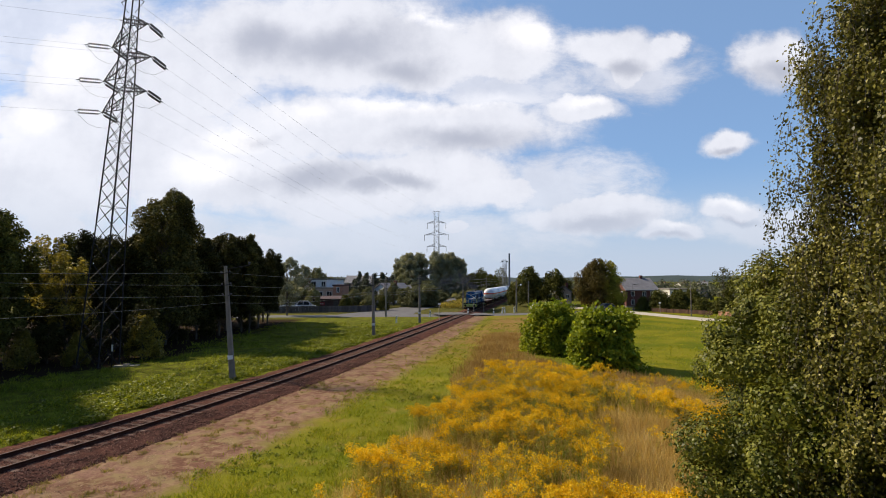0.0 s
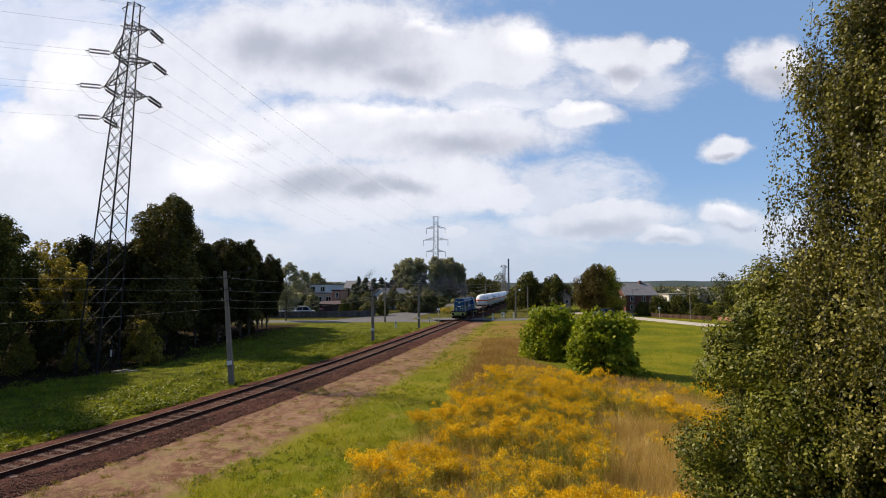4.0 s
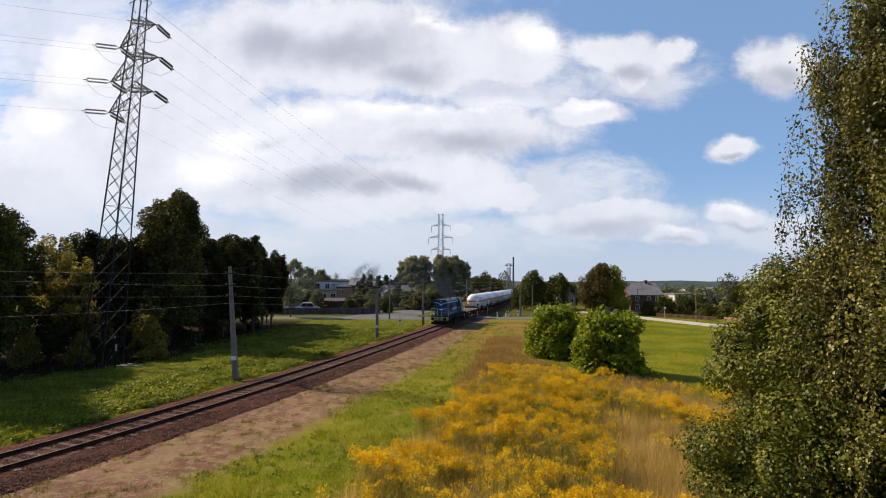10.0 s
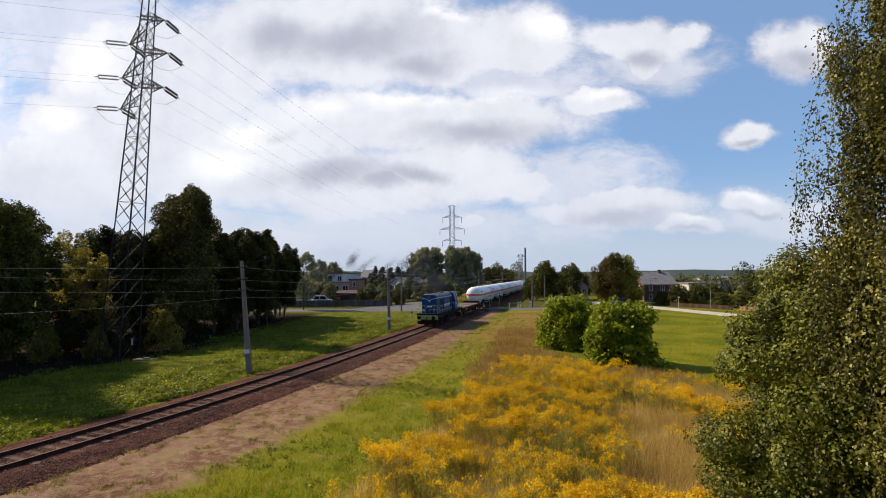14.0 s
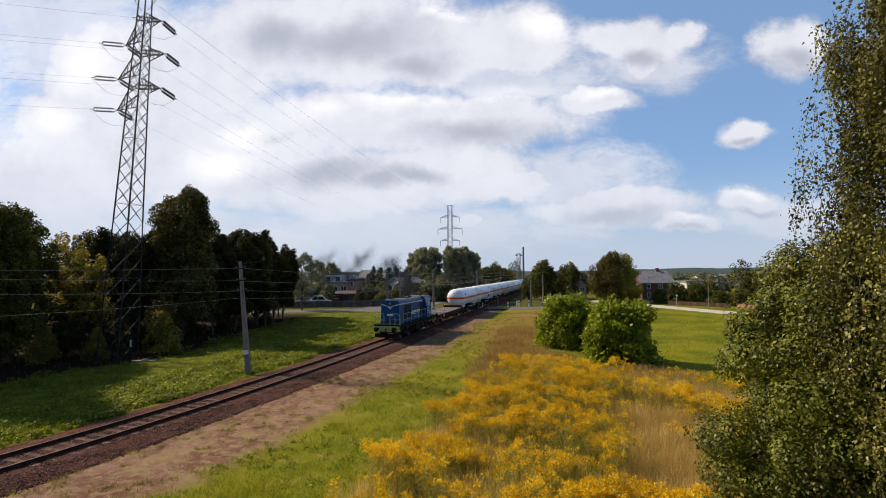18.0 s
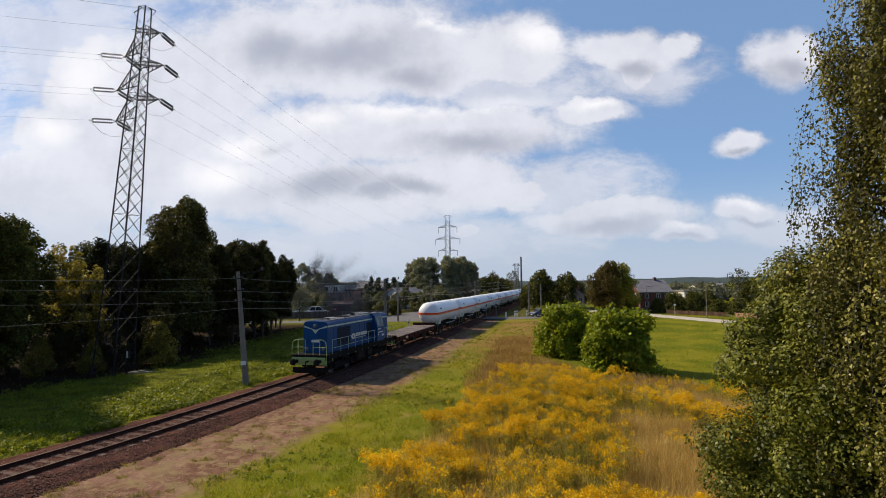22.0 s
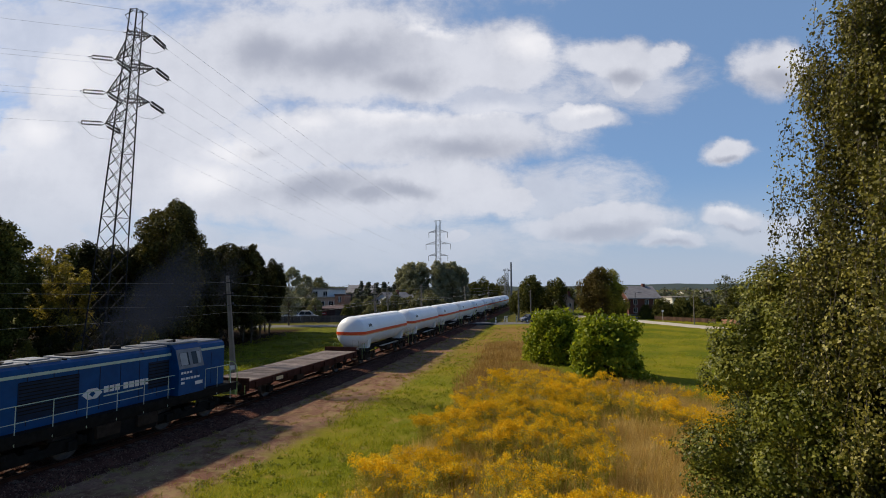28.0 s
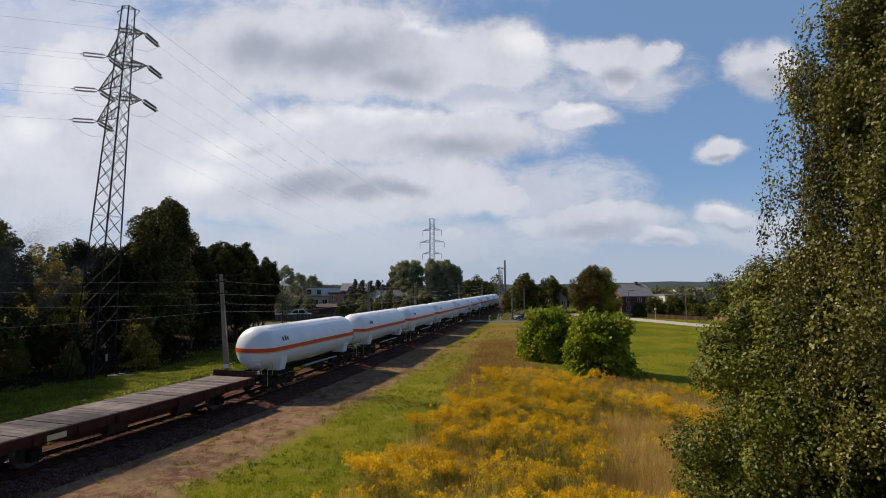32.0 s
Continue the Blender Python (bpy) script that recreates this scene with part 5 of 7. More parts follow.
    for name, a, b, r in (("yoke", p, p + d * 0.25 + up * 0.13, 0.025), ("yoke", p, p + d * 0.25 - up * 0.13, 0.025), ("spacer", e + up * 0.15, e - up * 0.15, 0.025), ("clamp", e, e + d * 0.25, 0.03)):
        part(name, rods([(a, b, r)], 4), "steel", root).matrix_local = root.matrix_basis.inverted()
    return e + d * 0.25


def cable(name, p, q, sag, r, mat, n=26, label="", category="cable", group=""):
    pts = []
    for i in range(n + 1):
        t = i / n
        v = Vector(p).lerp(Vector(q), t)
        v.z -= 4 * sag * t * (1 - t)
        pts.append(v)
    ob = part(name, pipe(pts, r, 4), mat)
    return tagged(ob, label, category, group)


def power_line():
    m, mf = near_pylon.matrix_basis.copy(), far_pylon.matrix_basis.copy()
    hold = near_pylon
    inv = m.inverted()
    back = Vector((-math.sin(radians(66)), -math.cos(radians(66)), 0))
    pairs = zip(NEAR_ARMS, FAR_ARMS)
    for (z, x, _), (zf, xf, _) in pairs:
        for s in (-1, 1):
            tip = tip_of(m, z + (LIFT if s > 0 else 0.0), s * x, SPLAY)
            dest = tip_of(mf, zf, s * xf) - Vector((0, 0, 2.1))
            d = dest - tip
            d.z = -0.13 * d.length
            e = insulator_string(hold, tip, d)
            cable("power_cable", e, dest, 2.2, 0.006, "cable", label="thin grey high-voltage cable between the pylons", group="power cables")
            d2 = back.copy()
            d2.z = -0.05
            e2 = insulator_string(hold, tip, d2)
            cable("power_cable", e2, e2 + back * 90 + Vector((0, 0, 2.0)), 2.0, 0.006, "cable", label="thin grey high-voltage cable leaving the pylon", group="power cables")
            mid = (e + e2) / 2 - Vector((0, 0, 0.9))
            part("jumper", pipe([e, e.lerp(mid, 0.6) - Vector((0, 0, 0.25)), mid, e2.lerp(mid, 0.6) - Vector((0, 0, 0.25)), e2], 0.016, 4), "cable", hold).matrix_local = inv
    top, topf = tip_of(m, 28.8, 0.0), tip_of(mf, 31.5, 0.0)
    cable("earth_wire", top, topf, 1.6, 0.01, "cable", label="thin earth wire between the pylon tops")
    cable("earth_wire", top, top + back * 90 + Vector((0, 0, 2)), 1.6, 0.01, "cable", label="thin earth wire leaving the pylon top")


power_line()


# ---- poles along the line ----
def concrete_pole(x, y, h, lean=0.0, w=0.15, mark=True, arm=1.6, label="grey weathered concrete pole with a bracket arm beside the track"):
    root = empty("line_pole")
    tagged(root, label, "pole", "poles beside the track")
    bm = bmesh.new()
    vs = []
    for z, k in ((-0.3, 1.15), (0.0, 1.12), (h, 0.62)):
        vs.append([bm.verts.new((sx * w * k, sy * w * k * 0.8, z)) for sx, sy in ((-1, -1), (1, -1), (1, 1), (-1, 1))])
    for a, b in zip(vs, vs[1:]):
        for i in range(4):
            bm.faces.new((a[i], a[(i + 1) % 4], b[(i + 1) % 4], b[i]))
    bm.faces.new(vs[-1])
    bmesh.ops.bevel(bm, geom=[e for e in bm.edges if abs((e.verts[0].co - e.verts[1].co).z) > 0.5], offset=0.03, segments=1, affect="EDGES")
    part("shaft", bm, "concrete", root)
    if mark:
        part("number_plate", boxed(-w * 1.05, w * 1.05, -w * 1.0 - 0.012, -w * 0.9, 1.35, 1.62), "sign", root, "small white plate")
    if arm:
        b = rods([((0, 0, h - 0.22), (arm, 0, h - 0.08), 0.03), ((0, 0, h - 1.1), (arm * 0.75, 0, h - 0.14), 0.022)], 5)
        part("bracket_arm", b, "steel", root)
        part("insulator", lathe([(0.0, 0), (0.05, 0.0), (0.09, 0.05), (0.05, 0.09), (0.09, 0.13), (0.04, 0.2), (0.0, 0.21)], "z", 8, (arm, 0, h - 0.06)), "insulator", root)
    for z in (h - 0.45, h - 1.25, h - 1.95):
        for s in (-1, 1):
            part("insulator", lathe([(0.0, 0), (0.04, 0.0), (0.07, 0.06), (0.03, 0.13), (0.0, 0.14)], "z", 8, (s * 0.28, -0.05, z)), "insulator", root)
        part("cross_bar", boxed(-0.36, 0.36, -0.14, -0.08, z - 0.05, z), "steel", root)
    root.matrix_world = pose(x, y, 0, 0, -lean, 0)
    return root


POLES = [(-13.9, 35.3, 7.55, 4.9), (-7.9, 60.8, 7.2, 1.2), (-3.55, 81.2, 7.2, 0.4)]
for i, (x, y, h, lean) in enumerate(POLES):
    concrete_pole(x, y, h, lean, 0.16 if i == 0 else 0.17)
concrete_pole(-10.0, 93.1, 6.9, 0.0, 0.13, False, 0, "slim pale concrete pole beside the road")
concrete_pole(14.7, 105.8, 6.5, 0.0, 0.15, False, 0, "slim pale concrete pole by the crossing")
concrete_pole(17.8, 110.0, 6.2, 0.0, 0.13, False, 0, "slim dark pole by the crossing")


WIRE_HEIGHTS = [(7.15, 7.5, 7.0, 5.7), (7.08, 6.24, 5.57, 5.07), (6.7, 5.95, 5.25, 4.95)]


def line_wires():
    spots = [(-24.6, 4.0, 7.5, 0)] + POLES + [(4.5, 118.0, 7.1, 0), (13.0, 158.0, 7.1, 0), (22.0, 200.0, 7.1, 0)]
    for i, (p, q) in enumerate(zip(spots, spots[1:])):
        for k, off in enumerate((0.0, -0.3, 0.28, -0.28)):
            zp, zq = (WIRE_HEIGHTS[min(j, 2)][k] for j in (i, i + 1))
            lp, lq = (math.sin(radians(-r[3])) * z if r[3] else 0 for r, z in ((p, zp), (q, zq)))
            cable("line_wire", (p[0] + lp + off, p[1], zp), (q[0] + lq + off, q[1], zq), 0.22 + 0.05 * k, 0.0085 + 0.00012 * p[1], "wire", 14,
                  "sagging pale wire between the line poles", "wire", "wires between the line poles")


line_wires()
for x, y, h in ((4.5, 118.0, 7.1), (13.0, 158.0, 7.1), (22.0, 200.0, 7.1)):
    concrete_pole(x, y, h, 0, 0.16, False, 1.4)


# ---- trees ----
def put_tree(ob, x, y, s=1.0, sz=None, turn=0.0, label="", category="tree", group=""):
    ob.matrix_world = scaled(x, y, s, sz, turn, float(land_height(x, y)) - 0.05)
    return tagged(ob, label, category, group)


def again(ob, x, y, s=1.0, sz=None, turn=0.0):
    return copy_thing(ob, scaled(x, y, s, sz, turn, float(land_height(x, y)) - 0.05))


def left_wood():
    dark = "dark green broadleaf tree at the edge of the wood"
    g = "trees of the wood"
    a = put_tree(tree("broadleaf_tree", 12.4, 3.6, "oakleaf", 30000, 0.21, 0.02, 0.16, 44, lobes=0.3, rag=0.09), -35.0, 41.0, label=dark, group=g)
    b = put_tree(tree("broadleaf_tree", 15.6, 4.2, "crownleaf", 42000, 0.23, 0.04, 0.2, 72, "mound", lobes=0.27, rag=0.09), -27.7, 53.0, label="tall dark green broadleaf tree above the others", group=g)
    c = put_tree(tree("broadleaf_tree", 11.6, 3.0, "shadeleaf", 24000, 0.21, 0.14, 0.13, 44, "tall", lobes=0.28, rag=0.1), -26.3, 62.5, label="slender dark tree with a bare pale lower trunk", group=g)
    d = put_tree(tree("yellowing_tree", 10.6, 2.3, "yellowleaf", 6000, 0.2, 0.2, 0.1, 18, "mound", lobes=0.28, rag=0.16), -34.5, 46.5, label="tree with thin yellowing leaves in the wood", group=g)
    e = put_tree(tree("conifer", 11.8, 2.6, "pineleaf", 15000, 0.2, 0.1, 0.16, 26, "cone"), -31.3, 54.0, label="dark conifer behind the pylon", group=g)
    for x, y, s, sz, t in ((-38.5, 43.5, 1.0, 0.98, 80), (-36.5, 52.0, 1.0, 0.9, 20), (-41.5, 58.0, 1.0, 0.72, 140), (-33.5, 60.0, 1.0, 0.95, 300),
                           (-29.0, 64.0, 1.0, 0.9, 45), (-37.0, 67.0, 1.1, 1.0, 170), (-31.5, 72.0, 1.0, 0.95, 260), (-36.0, 80.0, 1.1, 1.0, 100),
                           # nearly all out of view: unseen trees added to cast shade on the verge
                           (-37.5, 36.0, 0.95, 0.95, 240), (-35.5, 33.0, 0.85, 0.85, 15), (-40.5, 31.0, 1.0, 1.0, 105), (-33.2, 37.4, 0.9, 0.98, 45), (-33.4, 31.6, 0.85, 1.35, 200), (-35.0, 28.0, 0.8, 0.8, 310), (-36.0, 30.5, 1.0, 1.0, 70), (-33.8, 29.3, 0.9, 0.95, 160), (-34.2, 33.6, 1.0, 1.1, 250)):
        again(a, x, y, s, sz, t)
    for x, y, s, sz, t in ((-30.3, 58.5, 0.95, 0.9, 75), (-27.8, 68.0, 0.9, 0.8, 190), (-29.5, 77.0, 0.85, 0.74, 310)):
        again(b, x, y, s, sz, t)
    for x, y, s, sz, t in ((-25.6, 67.5, 1.0, 1.05, 60), (-25.2, 72.5, 0.9, 0.95, 160), (-25.6, 77.5, 0.95, 0.88, 250), (-27.0, 58.2, 0.95, 0.95, 330), (-27.8, 82.0, 1.0, 0.88, 20)):
        again(c, x, y, s, sz, t)
    again(d, -32.4, 45.6, 0.9, 0.85, 120)
    again(c, -33.6, 52.0, 1.0, 0.97, 110)
    again(c, -31.4, 51.0, 0.9, 0.93, 290)
    again(d, -29.2, 60.5, 0.5, 0.5, 20)
    again(e, -34.8, 57.5, 0.9, 0.9, 50)
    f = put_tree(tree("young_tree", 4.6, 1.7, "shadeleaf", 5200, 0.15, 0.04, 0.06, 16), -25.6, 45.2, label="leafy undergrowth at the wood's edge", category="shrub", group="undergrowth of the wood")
    for x, y, s, sz, t in ((-28.5, 43.6, 0.8, 0.75, 40), (-31.2, 42.0, 0.9, 0.7, 130), (-27.0, 48.5, 0.9, 0.9, 220), (-34.0, 37.6, 1.0, 0.7, 300), (-38.5, 36.0, 1.1, 0.8, 10), (-27.2, 54.5, 0.8, 0.6, 90),
                           (-26.6, 60.0, 0.7, 0.5, 160), (-25.4, 69.5, 0.7, 0.5, 250), (-30.0, 50.5, 1.0, 1.0, 30), (-33.5, 45.0, 1.1, 1.1, 75)):
        again(f, x, y, s, sz, t)
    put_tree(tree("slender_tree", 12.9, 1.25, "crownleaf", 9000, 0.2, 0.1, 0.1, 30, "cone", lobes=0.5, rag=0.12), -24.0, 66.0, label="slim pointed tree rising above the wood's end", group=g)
    # undergrowth in the sun: the yellow leaf tone paints it as lit
    k = put_tree(tree("yellowing_shrub", 3.6, 1.9, "yellowleaf", 5200, 0.17, -0.02, 0.05, 26, "dome", lobes=0.3, rag=0.12), -24.9, 44.2, label="shrub beside the pylon's foot, sunlight put into its yellow-green leaves", category="shrub", group="undergrowth of the wood")
    again(k, -31.6, 40.0, 0.75, 0.8, 140)
    again(k, -28.6, 41.6, 0.6, 0.7, 250)
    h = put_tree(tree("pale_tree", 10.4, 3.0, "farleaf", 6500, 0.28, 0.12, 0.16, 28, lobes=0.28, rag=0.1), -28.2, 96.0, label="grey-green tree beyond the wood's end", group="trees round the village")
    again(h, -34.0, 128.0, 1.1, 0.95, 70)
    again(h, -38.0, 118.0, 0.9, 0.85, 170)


left_wood()


def far_trees():
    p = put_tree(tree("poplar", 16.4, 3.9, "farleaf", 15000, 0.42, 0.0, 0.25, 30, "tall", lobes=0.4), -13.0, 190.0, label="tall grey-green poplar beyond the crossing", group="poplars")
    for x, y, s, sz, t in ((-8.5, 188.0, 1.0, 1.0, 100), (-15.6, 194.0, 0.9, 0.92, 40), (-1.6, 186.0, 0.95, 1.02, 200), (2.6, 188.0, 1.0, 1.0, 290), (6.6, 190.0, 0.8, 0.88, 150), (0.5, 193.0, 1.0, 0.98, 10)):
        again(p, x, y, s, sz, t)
    q = put_tree(tree("dark_tree", 9.6, 4.0, "oakleaf", 6000, 0.4, 0.02, 0.2, 22), 20.6, 127.0, label="dark round tree by the crossing", group="trees by the crossing")
    q2 = put_tree(tree("village_tree", 9.6, 4.0, "hedgeleaf", 8000, 0.36, 0.02, 0.2, 30, lobes=0.28, rag=0.1), -34.5, 146.0, label="grey-green tree among the village houses", group="trees round the village")
    for x, y, s, sz, t in ((27.5, 131.0, 0.85, 0.95, 70), (23.5, 136.0, 0.8, 0.8, 160), (31.5, 138.0, 0.7, 0.75, 260), (17.6, 131.0, 0.55, 0.62, 20), (-17.5, 124.0, 0.55, 0.5, 80), (-20.6, 122.0, 0.5, 0.45, 200), (-14.0, 126.0, 0.5, 0.45, 30), (-12.2, 131.0, 0.45, 0.6, 300), (-33.5, 119.0, 0.5, 0.5, 10), (-28.5, 118.5, 0.4, 0.42, 110), (-9.6, 128.0, 0.5, 0.4, 230), (-34.0, 158.0, 0.8, 0.75, 160), (-44.0, 140.0, 1.0, 0.9, 310), (-13.0, 168.0, 0.9, 0.8, 80),
                           (-9.5, 150.0, 0.8, 0.7, 300), (-7.2, 146.0, 0.7, 0.6, 20), (-5.0, 158.0, 0.9, 0.62, 110), (11.5, 215.0, 1.2, 0.95, 40), (16.0, 220.0, 1.2, 1.05, 140), (21.0, 226.0, 1.1, 0.9, 240),
                           (83.0, 150.0, 0.8, 0.75, 60), (94.0, 148.0, 0.9, 0.8, 160), (104.0, 140.0, 1.0, 0.9, 260)):
        again(q if x > 0 else q2, x, y, s, sz, t)
    r = put_tree(tree("autumn_tree", 10.4, 5.9, "autumnleaf", 34000, 0.3, -0.04, 0.26, 50, "tall", lobes=0.3, rag=0.08), 35.0, 118.0, label="broad round tree turning rust and gold", group="trees by the houses")
    c = put_tree(tree("spruce", 9.0, 1.9, "spruceleaf", 4200, 0.3, 0.04, 0.14, 26, "cone", lobes=0.3, rag=0.12), -21.7, 137.0, label="dark green garden spruce tree", group="spruces of the gardens")
    for x, y, s, sz, t in ((-19.3, 135.0, 1.3, 0.96, 70), (-17.9, 141.0, 1.3, 0.96, 140), (-23.4, 141.0, 1.3, 0.78, 200), (-24.8, 138.0, 1.2, 0.66, 10), (-20.6, 141.0, 1.3, 0.86, 100), (-16.8, 146.0, 1.4, 0.98, 230), (-15.2, 144.0, 1.3, 0.84, 300), (-14.0, 147.0, 1.3, 0.9, 50), (-12.6, 145.0, 1.4, 0.72, 170), (-22.4, 133.0, 0.6, 0.55, 270), (-18.6, 131.0, 0.6, 0.5, 330), (-27.4, 143.0, 0.8, 0.76, 130), (22.6, 134.0, 1.1, 1.12, 20), (76.0, 121.0, 0.6, 0.5, 60)):
        again(c, x, y, s, sz, t)
    b = put_tree(tree("garden_shrub", 3.4, 2.0, "hedgeleaf", 4600, 0.26, -0.06, 0.08, 24, lobes=0.26, rag=0.12), -6.0, 124.0, 1.3, 1.35, label="leafy green garden shrub", category="shrub", group="garden shrubs")
    for x, y, s, sz, t in ((-3.6, 127.0, 1.2, 1.1, 60), (-8.2, 126.0, 1.1, 1.0, 300), (-1.0, 131.0, 1.0, 0.8, 240), (-31.5, 116.0, 0.8, 1.0, 80), (-34.5, 112.0, 1.2, 0.8, 140), (-15.5, 111.5, 0.7, 0.7, 130), (-27.2, 110.5, 0.7, 1.0, 200), (-32.0, 110.0, 0.9, 0.9, 10), (9.0, 150.0, 1.0, 0.9, 20), (12.5, 158.0, 1.1, 0.9, 90), (5.5, 152.0, 0.9, 0.7, 180)):
        again(b, x, y, s, sz, t)
    h = put_tree(tree("garden_tree", 4.0, 3.2, "oakleaf", 7000, 0.24, -0.1, 0.08, 30, "dome", lobes=0.28, rag=0.1), 45.0, 110.5, label="dark green garden hedge tree before the houses", category="shrub", group="hedge before the houses")
    for x, y, s, sz, t in ((48.5, 108.5, 0.9, 1.0, 60), (52.0, 106.0, 1.0, 0.95, 130), (55.5, 106.0, 0.9, 0.8, 200), (42.6, 113.0, 0.6, 0.7, 290), (58.5, 103.0, 0.8, 0.8, 20), (50.0, 112.0, 1.0, 1.0, 90), (62.0, 105.0, 1.0, 1.0, 250),
                           (66.0, 98.0, 1.1, 1.0, 330), (70.0, 94.0, 1.2, 1.2, 40), (-20.0, 108.5, 0.5, 0.8, 60), (-12.5, 112.5, 0.5, 0.7, 160), (54.0, 102.5, 0.9, 0.85, 15), (57.0, 98.5, 0.9, 0.8, 75), (60.0, 96.0, 0.9, 0.9, 135), (47.0, 113.5, 0.9, 0.8, 195), (53.5, 112.0, 1.0, 0.9, 255), (58.5, 111.0, 1.0, 0.95, 315), (64.0, 112.0, 1.1, 1.0, 35), (70.0, 110.0, 1.2, 1.1, 95), (76.0, 104.0, 1.3, 1.3, 155), (80.0, 125.0, 1.5, 1.4, 215), (61.0, 130.0, 1.1, 1.0, 275)):
        again(h, x, y, s, sz * (0.7 if x > 50 and y < 115 else 1.0), t)
    k = put_tree(tree("sparse_tree", 10.5, 3.2, "oakleaf", 900, 0.4, 0.3, 0.18, 14), 88.0, 166.0, label="sparse dark tree against the sky", group="sparse trees")
    again(k, 20.0, 185.0, 0.9, 1.05, 80)
    again(k, 13.8, 190.0, 0.7, 1.05, 190)


far_trees()


def distant_woods():
    """A low band of woods all along the horizon, and a wooded ridge."""
    ps, ns = [], []
    n = 620
    az = rng.uniform(-62, 62, n)
    far = rng.uniform(300, 520, n)
    for a, f in zip(az, far):
        x, y = f * math.sin(radians(a)), f * math.cos(radians(a))
        if abs(x - track_x(y)) < 14 or (0 < x - 0 < 40 and y < 330):
            continue
        h = rng.uniform(4.5, 9.0) * (0.75 if a > 16 else 1.0)
        p, d = shell_points(70, (x, y, h * 0.5), (h * 0.62, h * 0.62, h * 0.52), 0.5)
        ps.append(p)
        ns.append(d)
    p, d = np.concatenate(ps), np.concatenate(ns)
    ps, ns = [p], [d]
    for a, f in zip(rng.uniform(-58, 58, 520), rng.uniform(165, 300, 520)):
        x, y = f * math.sin(radians(a)), f * math.cos(radians(a))
        if abs(x - track_x(y)) < 9 + 0.02 * y or (-16 < x < 42 and y < 240 and x < 0.21 * y - 8):
            continue
        h = rng.uniform(2.6, 6.0)
        p, d = shell_points(150, (x, y, h * 0.45), (h * 0.75, h * 0.75, h * 0.52), 0.5)
        ps.append(p)
        ns.append(d)
    p, d = np.concatenate(ps), np.concatenate(ns)
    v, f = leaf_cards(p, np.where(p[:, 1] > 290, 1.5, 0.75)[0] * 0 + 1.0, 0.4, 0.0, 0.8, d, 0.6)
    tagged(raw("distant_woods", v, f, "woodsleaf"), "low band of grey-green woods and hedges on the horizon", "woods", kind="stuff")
    k = 180
    a = np.linspace(-70, 70, k)
    hgt = 6 + 6 * np.clip((a - 6) / 25, 0, 1) + 0.8 * np.sin(a * 0.35) + 0.7 * np.sin(a * 1.1 + 1) + rng.uniform(-0.6, 0.6, k)
    rows_ = []
    for r, s in ((1250, 0.0), (1300, 1.0), (1700, 1.05), (1750, 0.0)):
        rows_.append(np.stack([r * np.sin(np.radians(a)), r * np.cos(np.radians(a)), hgt * s - (0.5 if s == 0 else 0) + 3.0 * s], -1))
    v = np.concatenate(rows_)
    f = [(i * k + j, i * k + j + 1, (i + 1) * k + j + 1, (i + 1) * k + j) for i in range(3) for j in range(k - 1)]
    tagged(raw("wooded_ridge", v, f, "hill"), "dark blue-green wooded ridge along the horizon", "ridge", kind="structure")


distant_woods()


# ---- near plants ----
def birch():
    root = empty("birch_tree")
    tagged(root, "tall birch with hanging twigs of small leaves, the palest tinted as glints", "tree")
    bm = bmesh.new()
    pts = [Vector((0.0, 0.0, 0)), Vector((0.06, 0.05, 2.5)), Vector((0.0, 0.1, 5)), Vector((0.1, 0.05, 7.5)), Vector((0.05, 0.0, 10)), Vector((0.12, 0.04, 13))]
    for k in range(5):
        rod(bm, pts[k], pts[k + 1], 0.15 - 0.026 * k, 0.15 - 0.026 * (k + 1), 9, False)
    part("trunk", bm, "birchbark", root, "white birch trunk with dark scars")
    limbs, lp, ln = [], [], []
    for i in range(265):
        z = 1.2 + 11.7 * ((i * 0.618034) % 1.0)
        reach = np.interp(z, [1.5, 4, 6.0, 8.2, 10, 11.5, 13], [2.2, 2.5, 2.6, 2.45, 2.1, 1.8, 0.9]) * (1.06 - 0.5 * rng.uniform() ** 1.6)
        a = rng.uniform(0, 6.283)
        tip = Vector((reach * math.cos(a), reach * math.sin(a), z + 0.35 * reach))
        base = Vector((0.04, 0.04, max(0.8, z - 0.35 * reach)))
        part("branch", rods([(base, base.lerp(tip, 0.55) + Vector((0, 0, 0.12)), 0.03, 0.014), (base.lerp(tip, 0.55) + Vector((0, 0, 0.12)), base.lerp(tip, 0.8) - Vector((0, 0, 0.1)), 0.014, 0.004)], 4), "bark", root)
        for j in range(17):
            t = 0.2 + 0.8 * rng.uniform() ** 0.62
            p = base.lerp(tip, t) + Vector(rng.normal(0, 0.13, 3))
            drop = rng.uniform(0.5, 1.35)
            sway = Vector(rng.normal(0, 0.14, 3))
            q = p + Vector((sway.x, sway.y, -drop))
            limbs.append((p, q, 0.006, 0.003))
            m = int(62 * drop)
            u = rng.uniform(0, 1, m)[:, None]
            line = np.array(p)[None] * (1 - u) + np.array(q)[None] * u + rng.normal(0, 0.075, (m, 3))
            lp.append(line)
            o = line - np.array((0, 0, z))
            o[:, 2] *= 0.3
            ln.append(o / (np.linalg.norm(o, axis=1)[:, None] + 1e-6))
    tagged(part("twig_mass", rods(limbs, 3), "bark", root), kind="stuff")
    v, f = leaf_cards(np.concatenate(lp), 0.07, 0.4, 0.45, 0.74, np.concatenate(ln) + np.array((0, 0, 0.25)), 0.5)
    raw("crown", v, f, "birchleaf", root)
    root.matrix_world = pose(9.4, 10.4, -0.02)


